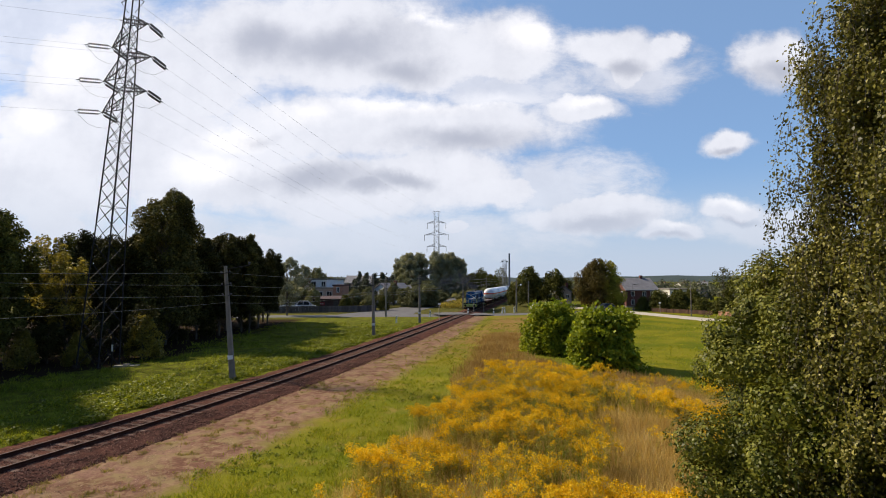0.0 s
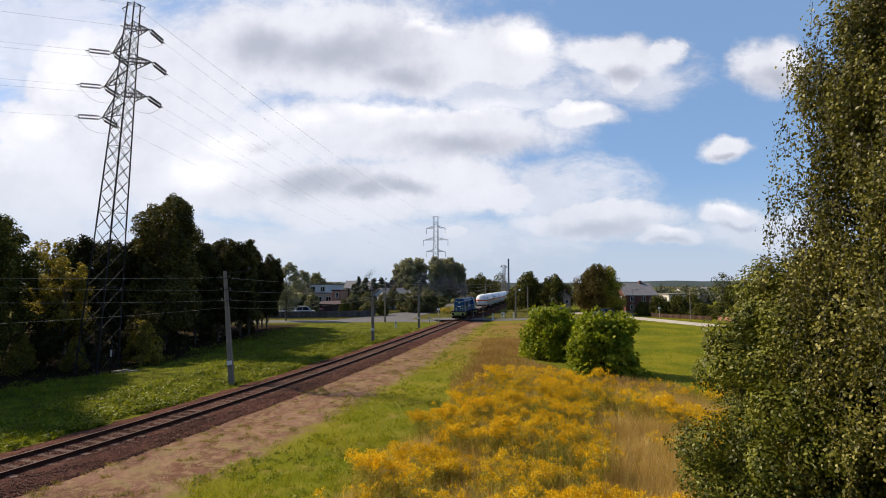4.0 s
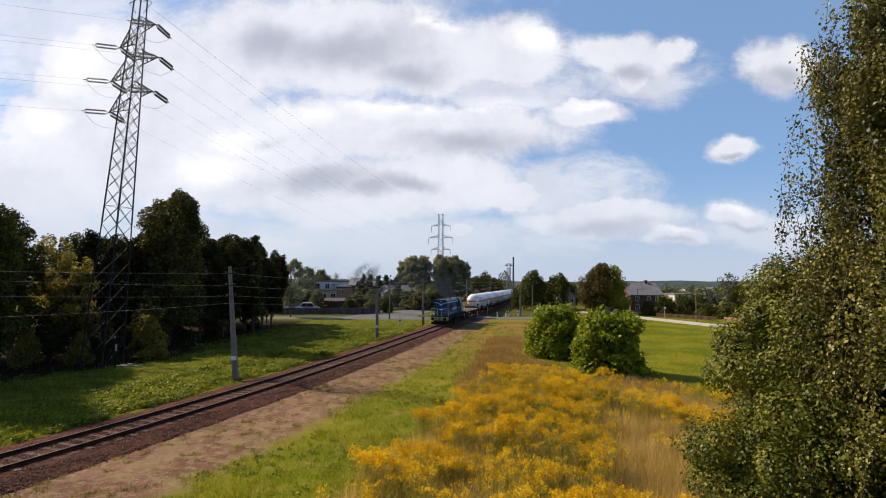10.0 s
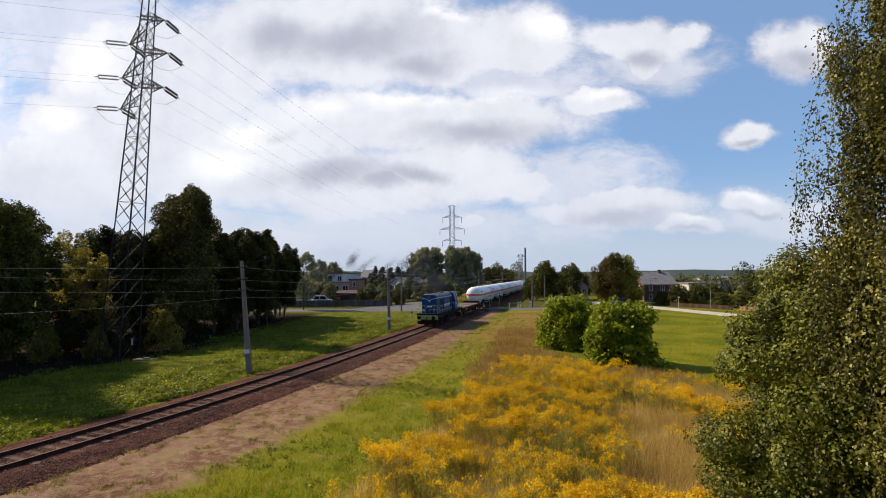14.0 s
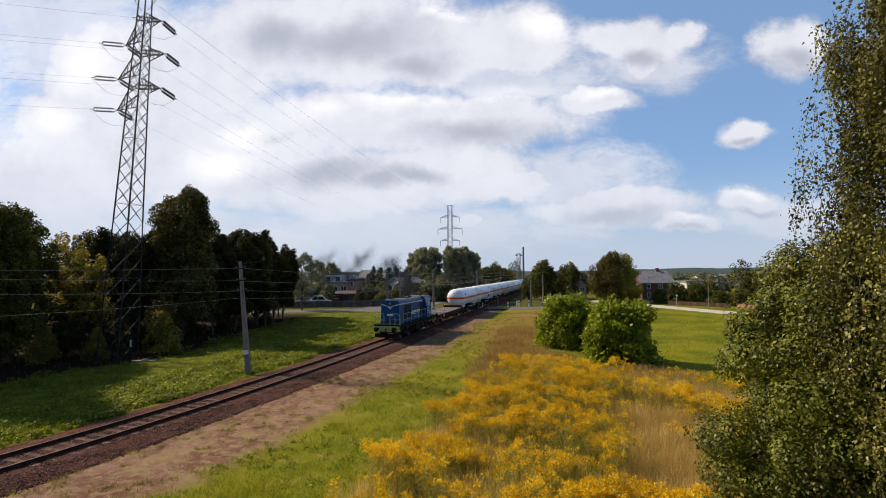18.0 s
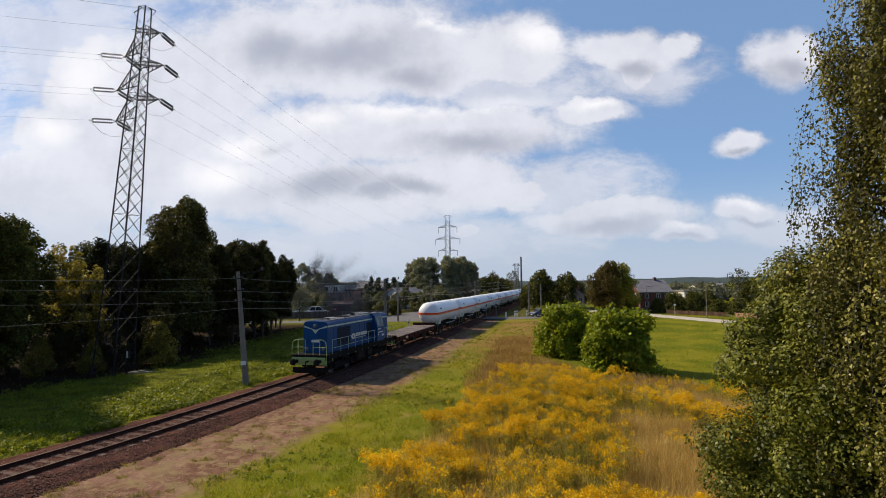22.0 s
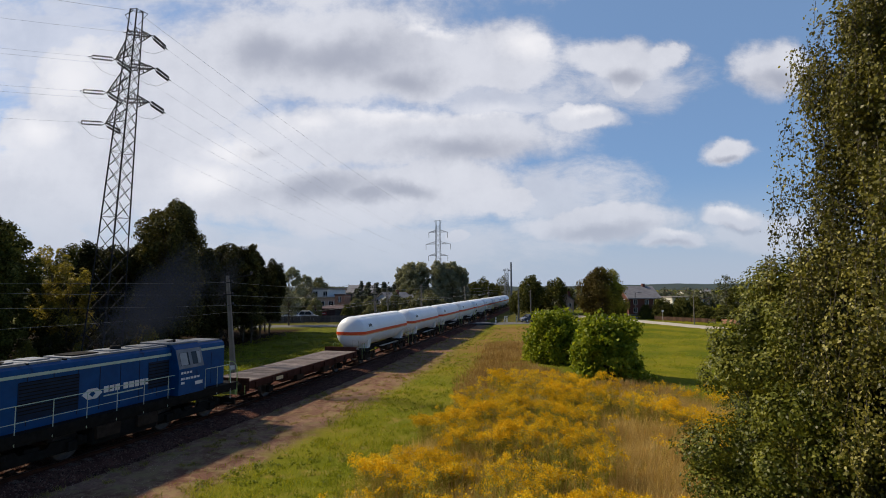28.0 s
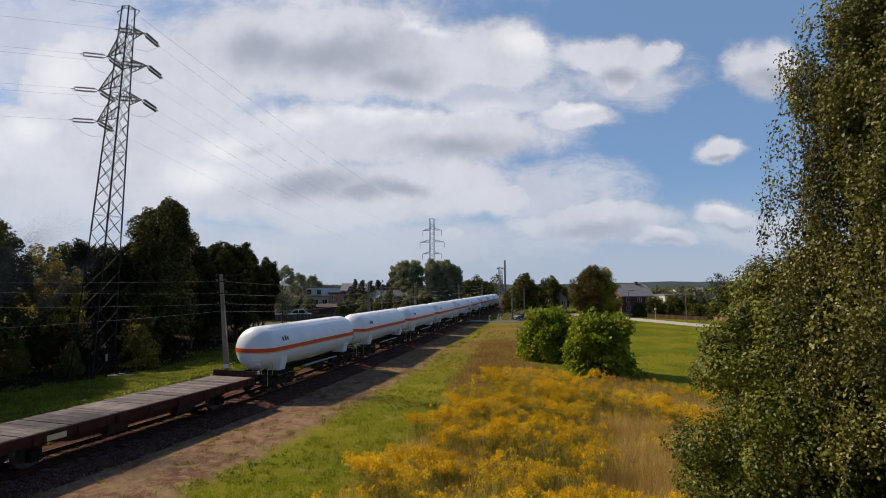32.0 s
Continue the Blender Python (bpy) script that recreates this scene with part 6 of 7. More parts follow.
def willow():
    root = empty("willow_shrub")
    tagged(root, "dense green willow shrub at the birch's foot", "shrub")
    limbs, ps, ns = [], [], []
    for i in range(96):
        z = rng.uniform(0.3, 6.9)
        reach = np.interp(z, [0.3, 1.5, 3.0, 4.5, 5.3, 6.0, 6.7, 7.1], [2.9, 2.85, 2.65, 2.3, 1.9, 1.4, 1.0, 0.4]) * rng.uniform(0.5, 0.9)
        a = i * 2.399963 + rng.uniform(-0.3, 0.3)
        c = Vector((reach * math.cos(a), reach * math.sin(a), z))
        part("stem", rods([(Vector((rng.uniform(-0.3, 0.3), rng.uniform(-0.3, 0.3), 0)), c, 0.04, 0.012)], 5), "bark", root)
        p, d = shell_points(1150, c, np.array((0.68, 0.68, 0.55)) * rng.uniform(0.75, 1.2), 0.45)
        ps.append(p)
        ns.append(d)
    for i in range(60):
        a, z = rng.uniform(0, 6.28), rng.uniform(1, 6.4)
        r = np.interp(z, [0.3, 1.5, 3.0, 4.5, 5.3, 6.0, 6.7, 7.1], [2.9, 2.85, 2.65, 2.3, 1.9, 1.4, 1.0, 0.4])
        r *= 0.84
        p = Vector((r * math.cos(a), r * math.sin(a), z))
        q = p + Vector((0.2 * math.cos(a), 0.2 * math.sin(a), rng.uniform(0.2, 0.6)))
        limbs.append((p * 0.8 + Vector((0, 0, z * 0.2)), q, 0.012, 0.004))
        u = rng.uniform(0, 1, 40)[:, None]
        ps.append(np.array(p)[None] * (1 - u) + np.array(q)[None] * u + rng.normal(0, 0.06, (40, 3)))
        ns.append(np.tile(np.array((math.cos(a), math.sin(a), 0.3)), (40, 1)))
    tagged(part("twig_mass", rods(limbs, 4), "bark", root), kind="stuff")
    p, d = shell_points(26000, (0, 0, 2.9), (2.0, 2.0, 3.1), 0.5)
    ps.append(p)
    ns.append(d)
    p = ragged(np.concatenate(ps), 0.12, 0.9)
    v, f = leaf_cards(p, 0.085, 0.4, 0.15, 0.62, np.concatenate(ns) + np.array((0, 0, 0.4)), 0.62)
    raw("crown", v, f, "willowleaf", root)
    root.matrix_world = pose(8.65, 12.7, -0.02)


birch()
willow()


def field_bushes():
    a = tree("walnut_bush", 4.65, 2.9, "bushleaf", 13500, 0.27, -0.1, 0.09, 90, "mound", lobes=0.25, rag=0.09, hang=0.3, stems=3, lean=0.3)
    put_tree(a, 12.0, 39.4, 1.0, 1.0, 0, "round bright green bush in the meadow", "bush", "bushes in the meadow")
    b = tree("walnut_bush", 4.75, 2.95, "bushleaf", 12000, 0.27, -0.1, 0.09, 85, "mound", lobes=0.25, rag=0.09, hang=0.3, stems=3, lean=0.3)
    put_tree(b, 9.7, 47.5, 1.0, 1.0, 30, "round bright green bush in the meadow", "bush", "bushes in the meadow")


field_bushes()


def inside(x, y, edge):
    """Whether points lie in a polygon."""
    c = np.zeros(len(x), bool)
    n = len(edge)
    for i in range(n):
        (x0, y0), (x1, y1) = edge[i], edge[(i + 1) % n]
        hit = ((y0 > y) != (y1 > y)) & (x < (x1 - x0) * (y - y0) / (y1 - y0 + 1e-9) + x0)
        c ^= hit
    return c


WEEDS = [(-3.9, 12.5), (-2.7, 17.0), (-1.6, 21.0), (-0.6, 24.5), (0.9, 29.5), (1.9, 33.4), (3.6, 36.2), (5.6, 37.6), (7.6, 36.0), (8.6, 33.8), (12.2, 31.6), (15.6, 29.5), (15.0, 22.0), (11.5, 15.5), (9.0, 11.0)]


def blades(p, h, w, lean=0.35, up=0.0):
    """Upright tapering blades, one triangle each."""
    n = len(p)
    a = rng.uniform(0, 6.283, n)
    side = np.stack([np.cos(a), np.sin(a), np.zeros(n)], -1) * (w * rng.uniform(0.6, 1.3, n))[:, None]
    tip = rng.normal(0, lean, (n, 3)) * h[:, None]
    tip[:, 2] = h * rng.uniform(0.75, 1.1, n)
    v = np.stack([p - side, p + side, p + tip], 1).reshape(-1, 3)
    return v, np.arange(3 * n).reshape(-1, 3)


def patchy(x, y, k, seed):
    """Smooth value 0 to 1 over the ground."""
    g = np.random.default_rng(seed)
    s = np.zeros(len(x))
    for i in range(6):
        u, v, w = g.normal(0, k, 2).tolist() + [g.uniform(0, 6.3)]
        s += np.sin(x * u * (1 + i * 0.5) + y * v * (1 + i * 0.5) + w) / (1 + 0.4 * i)
    return 0.5 + 0.5 * np.tanh(s * 0.8)


# where straw-coloured grass takes over from the goldenrod: (x, y, radius across, radius along)
STRAW = [(7.4, 18.0, 2.3, 5.0), (8.8, 23.0, 2.2, 4.0), (-0.9, 20.4, 0.9, 1.5), (-2.3, 18.6, 0.9, 1.2), (-3.3, 15.6, 0.7, 1.2), (2.2, 23.6, 0.9, 0.5), (0.9, 19.3, 0.9, 0.9), (2.4, 32.0, 1.3, 1.6), (4.2, 37.5, 1.6, 2.0), (0.6, 15.8, 1.5, 0.8), (4.5, 15.8, 2.2, 1.2), (12.8, 27.5, 2.2, 3.0), (5.0, 29.6, 1.2, 0.8), (9.8, 31.5, 3.0, 1.2)]
GREEN = [(3.6, 18.8, 1.7, 1.0), (0.6, 21.4, 0.8, 0.6), (1.4, 28.4, 0.8, 0.8), (4.6, 26.2, 1.0, 0.5), (9.8, 29.0, 1.2, 1.0)]


def in_spots(x, y, spots):
    s = np.zeros(len(x))
    for cx, cy, rx, ry in spots:
        s = np.maximum(s, 1.25 - np.hypot((x - cx) / rx, (y - cy) / ry))
    return s


def weed_field():
    n = 31000
    cy = 11 + 35 * rng.uniform(0, 1, n // 9) ** 1.15
    cx = rng.uniform(-5.5, 16, n // 9)
    pick = rng.integers(0, n // 9, n)
    x, y = cx[pick] + rng.normal(0, 0.23, n), cy[pick] + rng.normal(0, 0.23, n)
    ok = inside(x, y, WEEDS)
    x, y = x[ok], y[ok]
    straw = in_spots(x, y, STRAW) + 0.35 * (patchy(x, y, 0.9, 3) - 0.5) - 0.2
    green = in_spots(x, y, GREEN)
    keep = (straw + rng.uniform(-0.18, 0.18, len(x)) < 0.18) & (rng.uniform(0, 1, len(x)) < 0.25 + 1.1 * patchy(x, y, 1.9, 31))
    x, y, green = x[keep], y[keep], green[keep]
    z = land_height(x, y)
    n = len(x)
    h = (0.62 + 0.4 * patchy(x, y, 0.7, 5) + 0.5 * patchy(x, y, 2.4, 32) + rng.uniform(-0.14, 0.1, n)) * np.where(green > 0.25, 0.8, 1.0)
    p = np.stack([x, y, z], -1)
    lean = np.stack([rng.normal(0, 0.1, n), rng.normal(0, 0.1, n), np.ones(n)], -1)
    tip = p + lean * h[:, None]
    # stems and stem leaves
    a = rng.uniform(0, 6.283, n)
    side = np.stack([np.cos(a), np.sin(a), np.zeros(n)], -1) * 0.008
    sv = np.stack([p - side, p + side, tip], 1).reshape(-1, 3)
    raws, faces, off = [sv], [np.arange(3 * n).reshape(-1, 3)], 3 * n
    m = 14
    u = rng.uniform(0.3, 0.97, (n, m))
    q = (p[:, None] + (tip - p)[:, None] * u[..., None]).reshape(-1, 3)
    a = rng.uniform(0, 6.283, n * m)
    d = np.stack([np.cos(a), np.sin(a), rng.uniform(-0.1, 0.7, n * m)], -1)
    s2 = np.stack([-np.sin(a), np.cos(a), np.zeros(n * m)], -1) * 0.016
    ln = rng.uniform(0.10, 0.19, n * m)[:, None]
    lv = np.stack([q - s2, q + s2, q + d * ln], 1).reshape(-1, 3)
    raws.append(lv)
    faces.append(np.arange(3 * n * m).reshape(-1, 3) + off)
    tagged(raw("goldenrod_stems", np.concatenate(raws), np.concatenate(faces), "weedstem"), "dense stand of goldenrod stems and narrow leaves", "weeds", kind="stuff")
    # plumes: several arching sprays of small yellow heads on each stem
    fl = np.where(green > 0.25, rng.uniform(0, 1, n) < 0.2, rng.uniform(0, 1, n) < 0.36 + 0.55 * patchy(x, y, 1.6, 33))
    tp = tip[fl]
    k, sprays = 50, 6
    n = len(tp)
    # each spray arches out from the stem's top and nods at its end
    a = (rng.uniform(0, 6.283, (n, 1)) + np.arange(k)[None] % sprays * (6.283 / sprays) + rng.normal(0, 0.16, (n, k)))
    r = rng.uniform(0.0, 1.0, (n, k)) ** 0.8
    reach = rng.uniform(0.12, 0.24, (n, 1))
    lift = 0.07 * np.sin(np.clip(r * 1.6, 0, 1.6) * 1.9) - 0.13 * r * r - rng.uniform(0.0, 0.16, (n, k)) * (1 - 0.6 * r)
    c = tp[:, None] + np.stack([np.cos(a) * r * reach, np.sin(a) * r * reach, lift], -1)
    v, f = leaf_cards(c.reshape(-1, 3), 0.045, 0.4, 0.0, 0.8)
    tagged(raw("goldenrod_plumes", v, f, "goldflower"), "golden-yellow goldenrod flower plumes", "flowers", kind="stuff")
    # straw grass among and between them
    n = 300000
    cy = 11 + 35 * rng.uniform(0, 1, n // 26) ** 1.2
    cx = rng.uniform(-5.5, 16, n // 26)
    pick = rng.integers(0, n // 26, n)
    x, y = cx[pick] + rng.normal(0, 0.13, n), cy[pick] + rng.normal(0, 0.13, n)
    tall = rng.uniform(0.6, 1.15, n // 26)[pick]
    ok = inside(x, y, WEEDS)
    x, y = x[ok], y[ok]
    straw = in_spots(x, y, STRAW) + 0.35 * (patchy(x, y, 0.9, 3) - 0.5) - 0.2
    keep = rng.uniform(0, 1, len(x)) < np.clip(0.22 + straw * 2.2, 0.22, 1.0)
    tall = tall[ok][keep]
    x, y = x[keep], y[keep]
    p = np.stack([x, y, land_height(x, y)], -1)
    v, f = blades(p, rng.uniform(0.4, 1.0, len(x)) * tall, 0.010, 0.3)
    tagged(raw("straw_grass", v, f, "drygrass"), "tall dry straw-coloured grass between the weeds", "grass", kind="stuff")


weed_field()


def far_weeds():
    """Yellow weeds on the rise between the side road and the line, beyond the crossing."""
    n = 9000
    y = rng.uniform(118, 150, n)
    x = track_x(y) - rng.uniform(3.4, 9.0, n)
    ok = rng.uniform(0, 1, n) < patchy(x, y, 0.5, 61) ** 1.5
    x, y = x[ok], y[ok]
    p = np.stack([x, y, rng.uniform(0.2, 1.3, len(x))], -1)
    v, f = leaf_cards(p, 0.28, 0.4, 0.0, 0.8)
    tagged(raw("yellow_weeds", v, f, "farweed"), "stand of yellowing weeds beside the line beyond the crossing", "weeds", kind="stuff")


far_weeds()


BROWN = [(-0.4, 28.0), (0.2, 33.5), (2.4, 42.5), (3.8, 53.0), (5.6, 64.0), (9.4, 66.0), (8.6, 54.0), (7.0, 45.5), (8.4, 41.5), (12.5, 36.0), (15.5, 33.0), (14.5, 30.5), (8.6, 33.6), (5.6, 36.4), (3.4, 35.2), (1.4, 31.0)]


def short_grass():
    n = 360000
    cy = 14 + 66 * rng.uniform(0, 1, n // 14) ** 1.7
    cx = rng.uniform(-0.62, 0.62, n // 14) * cy * 1.3 - 0.1 * cy
    pick = rng.integers(0, n // 14, n)
    wide = 0.06 + 0.004 * cy[pick]
    x, y = cx[pick] + rng.normal(0, 1, n) * wide, cy[pick] + rng.normal(0, 1, n) * wide
    off = x - track_x(y)
    left = off < -3.0
    strip_ = off + 2.6 * (patchy(x, y, 0.9, 17) - 0.5) + rng.normal(0, 0.35, n) > np.interp(y, [10, 20, 40, 60, 90], [7.7, 7.5, 6.9, 6.0, 4.8])
    wild = inside(x, y, WEEDS)
    ok = (left | strip_) & ~wild & (x > -0.85 * y - 2) & (x < 0.85 * y)
    ok &= ~(inside(x, y, BROWN) & (rng.uniform(0, 1, n) < 0.88))
    fringe = (~left) & (~strip_) & (off > 2.6) & (patchy(x, y, 0.8, 9) > 0.6) & (rng.uniform(0, 1, n) < 0.07)
    ok |= fringe & (y > 45)
    litter = (x < -25.5 + 1.5 * patchy(x, y, 0.6, 21)) & (y > 37) | (x < -30.0 + 3 * patchy(x, y, 0.6, 22))
    ok &= ~(litter & (rng.uniform(0, 1, n) < 0.93))
    ok &= rng.uniform(0, 1, n) < np.where(left, 0.15, 0.35) + 0.65 * patchy(x, y, 0.5, 11)
    ok &= ~((off > 4) & (off < 14) & (y > 52) & (rng.uniform(0, 1, n) < 0.55))
    ok &= ~((off > 15) & (y > 36) & (rng.uniform(0, 1, n) < 0.7))
    x, y = x[ok], y[ok]
    p = np.stack([x, y, land_height(x, y)], -1)
    left = x < track_x(y)
    h = rng.uniform(0.06, 0.17, len(x)) * (1 + 0.9 * (patchy(x, y, 0.45, 13) > 0.6) * np.where(left, 1.3, 0.25))
    v, f = blades(p, h, 0.012 + 0.00045 * 1, 0.5)
    w = np.clip(y / 22.0, 1, 3)
    v = v.reshape(-1, 3, 3)
    mid = v[:, :2].mean(1, keepdims=True)
    v[:, :2] = mid + (v[:, :2] - mid) * w[:, None, None]
    m = left
    tagged(raw("short_grass", v[~m].reshape(-1, 3), np.arange(3 * (~m).sum()).reshape(-1, 3), "grassblade"), "short yellow-green grass and low weeds on the meadow", "grass", kind="stuff")
    tagged(raw("verge_grass", v[m].reshape(-1, 3), np.arange(3 * m.sum()).reshape(-1, 3), "vergeblade"), "lush dark green grass and weeds between the track and the wood", "grass", kind="stuff")


def brown_grass():
    """Dry rust-brown grass between the goldenrod and the bushes."""
    n = 110000
    y = 28 + 38 * rng.uniform(0, 1, n) ** 1.2
    x = rng.uniform(0.5, 16, n)
    ok = inside(x + rng.normal(0, 0.5, n), y + rng.normal(0, 0.8, n), BROWN) & (rng.uniform(0, 1, n) < 0.25 + patchy(x, y, 0.9, 41))
    x, y = x[ok], y[ok]
    p = np.stack([x, y, land_height(x, y)], -1)
    v, f = blades(p, rng.uniform(0.18, 0.55, len(x)) * (0.6 + 0.6 * patchy(x, y, 0.7, 42)), 0.022, 0.3)
    tagged(raw("brown_grass", v, f, "brownblade"), "dry rust-brown grass before the meadow bushes", "grass", kind="stuff")


def verge_weeds():
    """Broad-leaved low weeds in clumps along the far side of the track."""
    n = 5200
    y = 12 + 62 * rng.uniform(0, 1, n) ** 1.3
    off = -3.0 - 6.0 * rng.uniform(0, 1, n) ** 1.3
    x = track_x(y) + off
    ok = (rng.uniform(0, 1, n) < 0.1 + 1.3 * (patchy(x, y, 0.7, 51) - 0.25)) & (x > -0.87 * y - 1)
    x, y = x[ok], y[ok]
    n, k = len(x), 26
    r = rng.uniform(0.2, 0.5, n)
    h = rng.uniform(0.12, 0.38, n)
    d = rng.normal(size=(n, k, 3))
    d /= np.linalg.norm(d, axis=2)[..., None]
    d[..., 2] = np.abs(d[..., 2])
    q = np.stack([x, y, land_height(x, y) + 0.02], -1)[:, None] + d * np.stack([r, r, h], -1)[:, None] * rng.uniform(0.6, 1.0, (n, k, 1))
    v, f = leaf_cards(q.reshape(-1, 3), 0.13, 0.45, 0.0, 0.7, d.reshape(-1, 3) * np.array((0.5, 0.5, 1.0)), 0.6)
    tagged(raw("verge_weeds", v, f, "broadweed"), "clumps of low broad-leaved weeds beside the track", "weeds", kind="stuff")


def meadow_weeds():
    """Small leafy weeds scattered through the short grass, and dry tufts on the trodden path."""
    n = 5200
    y = 14 + 80 * rng.uniform(0, 1, n) ** 1.35
    off = rng.uniform(4.6, 15.0, n)
    x = track_x(y) + off
    ok = (rng.uniform(0, 1, n) < 0.6 * (patchy(x, y, 0.9, 71) - 0.3)) & ~inside(x, y, WEEDS) & ~inside(x, y, BROWN)
    ok &= off > np.interp(y, [10, 20, 40, 60, 90], [7.2, 7.0, 6.4, 5.5, 4.3])
    x, y = x[ok], y[ok]
    n, k = len(x), 16
    r = rng.uniform(0.08, 0.26, n)
    d = rng.normal(size=(n, k, 3))
    d /= np.linalg.norm(d, axis=2)[..., None]
    d[..., 2] = np.abs(d[..., 2])
    q = np.stack([x, y, land_height(x, y) + 0.02], -1)[:, None] + d * np.stack([r, r, r * 0.7], -1)[:, None] * rng.uniform(0.5, 1.0, (n, k, 1))
    v, f = leaf_cards(q.reshape(-1, 3), 0.085, 0.45, 0.0, 0.7, d.reshape(-1, 3) * np.array((0.5, 0.5, 1.0)), 0.6)
    tagged(raw("meadow_weeds", v, f, "broadweed"), "small leafy weeds scattered through the short meadow grass", "weeds", kind="stuff")
    n = 900
    cy = 14 + 70 * rng.uniform(0, 1, n) ** 1.3
    cx = track_x(cy) + rng.uniform(2.4, 7.2, n)
    keep = patchy(cx, cy, 1.1, 73) > 0.45
    cx, cy = np.repeat(cx[keep], 26), np.repeat(cy[keep], 26)
    x, y = cx + rng.normal(0, 0.09, len(cx)), cy + rng.normal(0, 0.09, len(cx))
    p = np.stack([x, y, land_height(x, y)], -1)
    v, f = blades(p, rng.uniform(0.05, 0.16, len(x)), 0.012, 0.7)
    tagged(raw("path_tufts", v, f, "tuft"), "low dry grass tufts on the trodden path", "grass", kind="stuff")


short_grass()
brown_grass()
verge_weeds()
meadow_weeds()


# ---- houses, fences and small things round the crossing ----
def window(parent, x, y, z, w, h, face, frame_mat="plasterwhite"):
    """A framed window on a wall; face: the outward axis, '-y', 'x' or '-x'."""
    fr = bmesh.new()
    t = 0.07
    for a0, a1, b0, b1 in ((-w / 2, w / 2, h / 2 - t, h / 2), (-w / 2, w / 2, -h / 2, -h / 2 + t), (-w / 2, -w / 2 + t, -h / 2 + t, h / 2 - t), (w / 2 - t, w / 2, -h / 2 + t, h / 2 - t), (-t / 2, t / 2, -h / 2 + t, h / 2 - t)):
        box(fr, a0, a1, -0.06, 0.04, b0, b1)
    m = pose(x, y, z, 0, 0, {"-y": 0, "x": 90, "-x": -90}[face])
    ob = part("window_frame", fr, frame_mat, parent)
    ob.matrix_local = m
    part("pane", boxed(-w / 2 + t, w / 2 - t, -0.03, 0.02, -h / 2 + t, h / 2 - t), "glass", ob)
    part("sill", boxed(-w / 2 - 0.08, w / 2 + 0.08, -0.16, 0.0, -h / 2 - 0.07, -h / 2), "concrete", ob)


def house(x, y, w, d, eave, ridge, wall, roof, turn, label, front=(), side=(), along_x=True, chimney=True, flat_=False):
    root = empty("house")
    tagged(root, label, "house")
    body = part("wall", boxed(-w / 2, w / 2, 0, d, -0.1, eave), wall, root)
    if flat_:
        part("roof", boxed(-w / 2 - 0.25, w / 2 + 0.25, -0.25, d + 0.25, eave, eave + 0.3), roof, root)
    else:
        o = 0.45
        if along_x:
            part("gable", prism([(0, eave), (d, eave), (d / 2, ridge - 0.12)], "x", -w / 2, w / 2), wall, root)
            outline = [(-o, eave - 0.2), (d / 2, ridge), (d + o, eave - 0.2), (d + o, eave), (d / 2, ridge + 0.2), (-o, eave)]
            rf = part("roof", prism(outline, "x", -w / 2 - 0.35, w / 2 + 0.35), roof, root)
        else:
            part("gable", prism([(-w / 2, eave), (w / 2, eave), (0, ridge - 0.12)], "y", 0, d), wall, root)
            outline = [(-w / 2 - o, eave - 0.2), (0, ridge), (w / 2 + o, eave - 0.2), (w / 2 + o, eave), (0, ridge + 0.2), (-w / 2 - o, eave)]
            rf = part("roof", prism(outline, "y", -0.35, d + 0.35), roof, root)
        if chimney:
            ch = part("chimney", boxed(w * 0.2, w * 0.2 + 0.6, d / 2 - 0.3, d / 2 + 0.3, ridge - 0.8, ridge + 0.8), "brick", rf)
    for a, z, ww, hh in front:
        window(body, a, 0, z, ww, hh, "-y")
    for s, a, z, ww, hh in side:
        window(body, s * w / 2, a, z, ww, hh, "x" if s > 0 else "-x")
    part("plinth", boxed(-w / 2 - 0.05, w / 2 + 0.05, -0.05, d + 0.05, -0.1, 0.45), "concrete", root)
    root.matrix_world = pose(x, y, 0, 0, 0, turn)
    return root


house(46.6, 124.0, 7.6, 8.0, 4.1, 6.7, "brick", "slate", 6, "dark red brick house with a grey tiled roof",
      front=((-2.2, 3.2, 0.9, 1.1), (0.6, 3.2, 0.9, 1.1), (2.6, 3.2, 0.9, 1.1), (-2.2, 1.3, 0.9, 1.1), (0.6, 1.3, 0.9, 1.1)), side=((-1, 2.2, 3.2, 0.9, 1.1), (-1, 5.4, 3.2, 0.9, 1.1)))
house(41.6, 126.0, 2.2, 5.0, 2.9, 3.9, "brickpale", "slate", 6, "orange brick wing beside the dark house", front=((0, 1.8, 0.9, 1.1),), chimney=False)
house(65.9, 148.0, 5.0, 9.0, 3.7, 4.0, "plaster", "concrete", 4, "cream flat-roofed house with a row of windows", flat_=True,
      front=((-1.5, 2.5, 1.3, 1.2), (0.2, 2.5, 1.3, 1.2), (1.7, 2.5, 1.0, 1.2)))
house(71.4, 148.5, 5.8, 8.0, 3.5, 3.8, "plastertan", "concrete", 4, "grey-tan flat-roofed house side", flat_=True, front=((1.0, 2.6, 0.9, 1.0),))
house(29.6, 129.5, 3.6, 6.0, 3.4, 4.9, "plastertan", "slate", -8, "tan rendered house behind the bushes", front=((-0.9, 2.4, 0.8, 1.0), (0.9, 2.4, 0.8, 1.0)), along_x=False)
house(-29.9, 128.0, 4.2, 8.0, 6.4, 6.75, "plasterwhite", "concrete", -20, "white flat-roofed villa above the fence", flat_=True,
      front=((-1.6, 5.4, 1.4, 1.2), (1.2, 5.4, 1.2, 1.2), (-1.6, 2.4, 1.4, 1.2)))
house(-28.0, 125.5, 4.2, 7.0, 4.3, 4.6, "plastertan", "concrete", -4, "tan lower storey of the villa with dark windows", flat_=True, front=((-1.2, 3.0, 1.5, 1.3), (1.1, 3.0, 1.3, 1.4)))
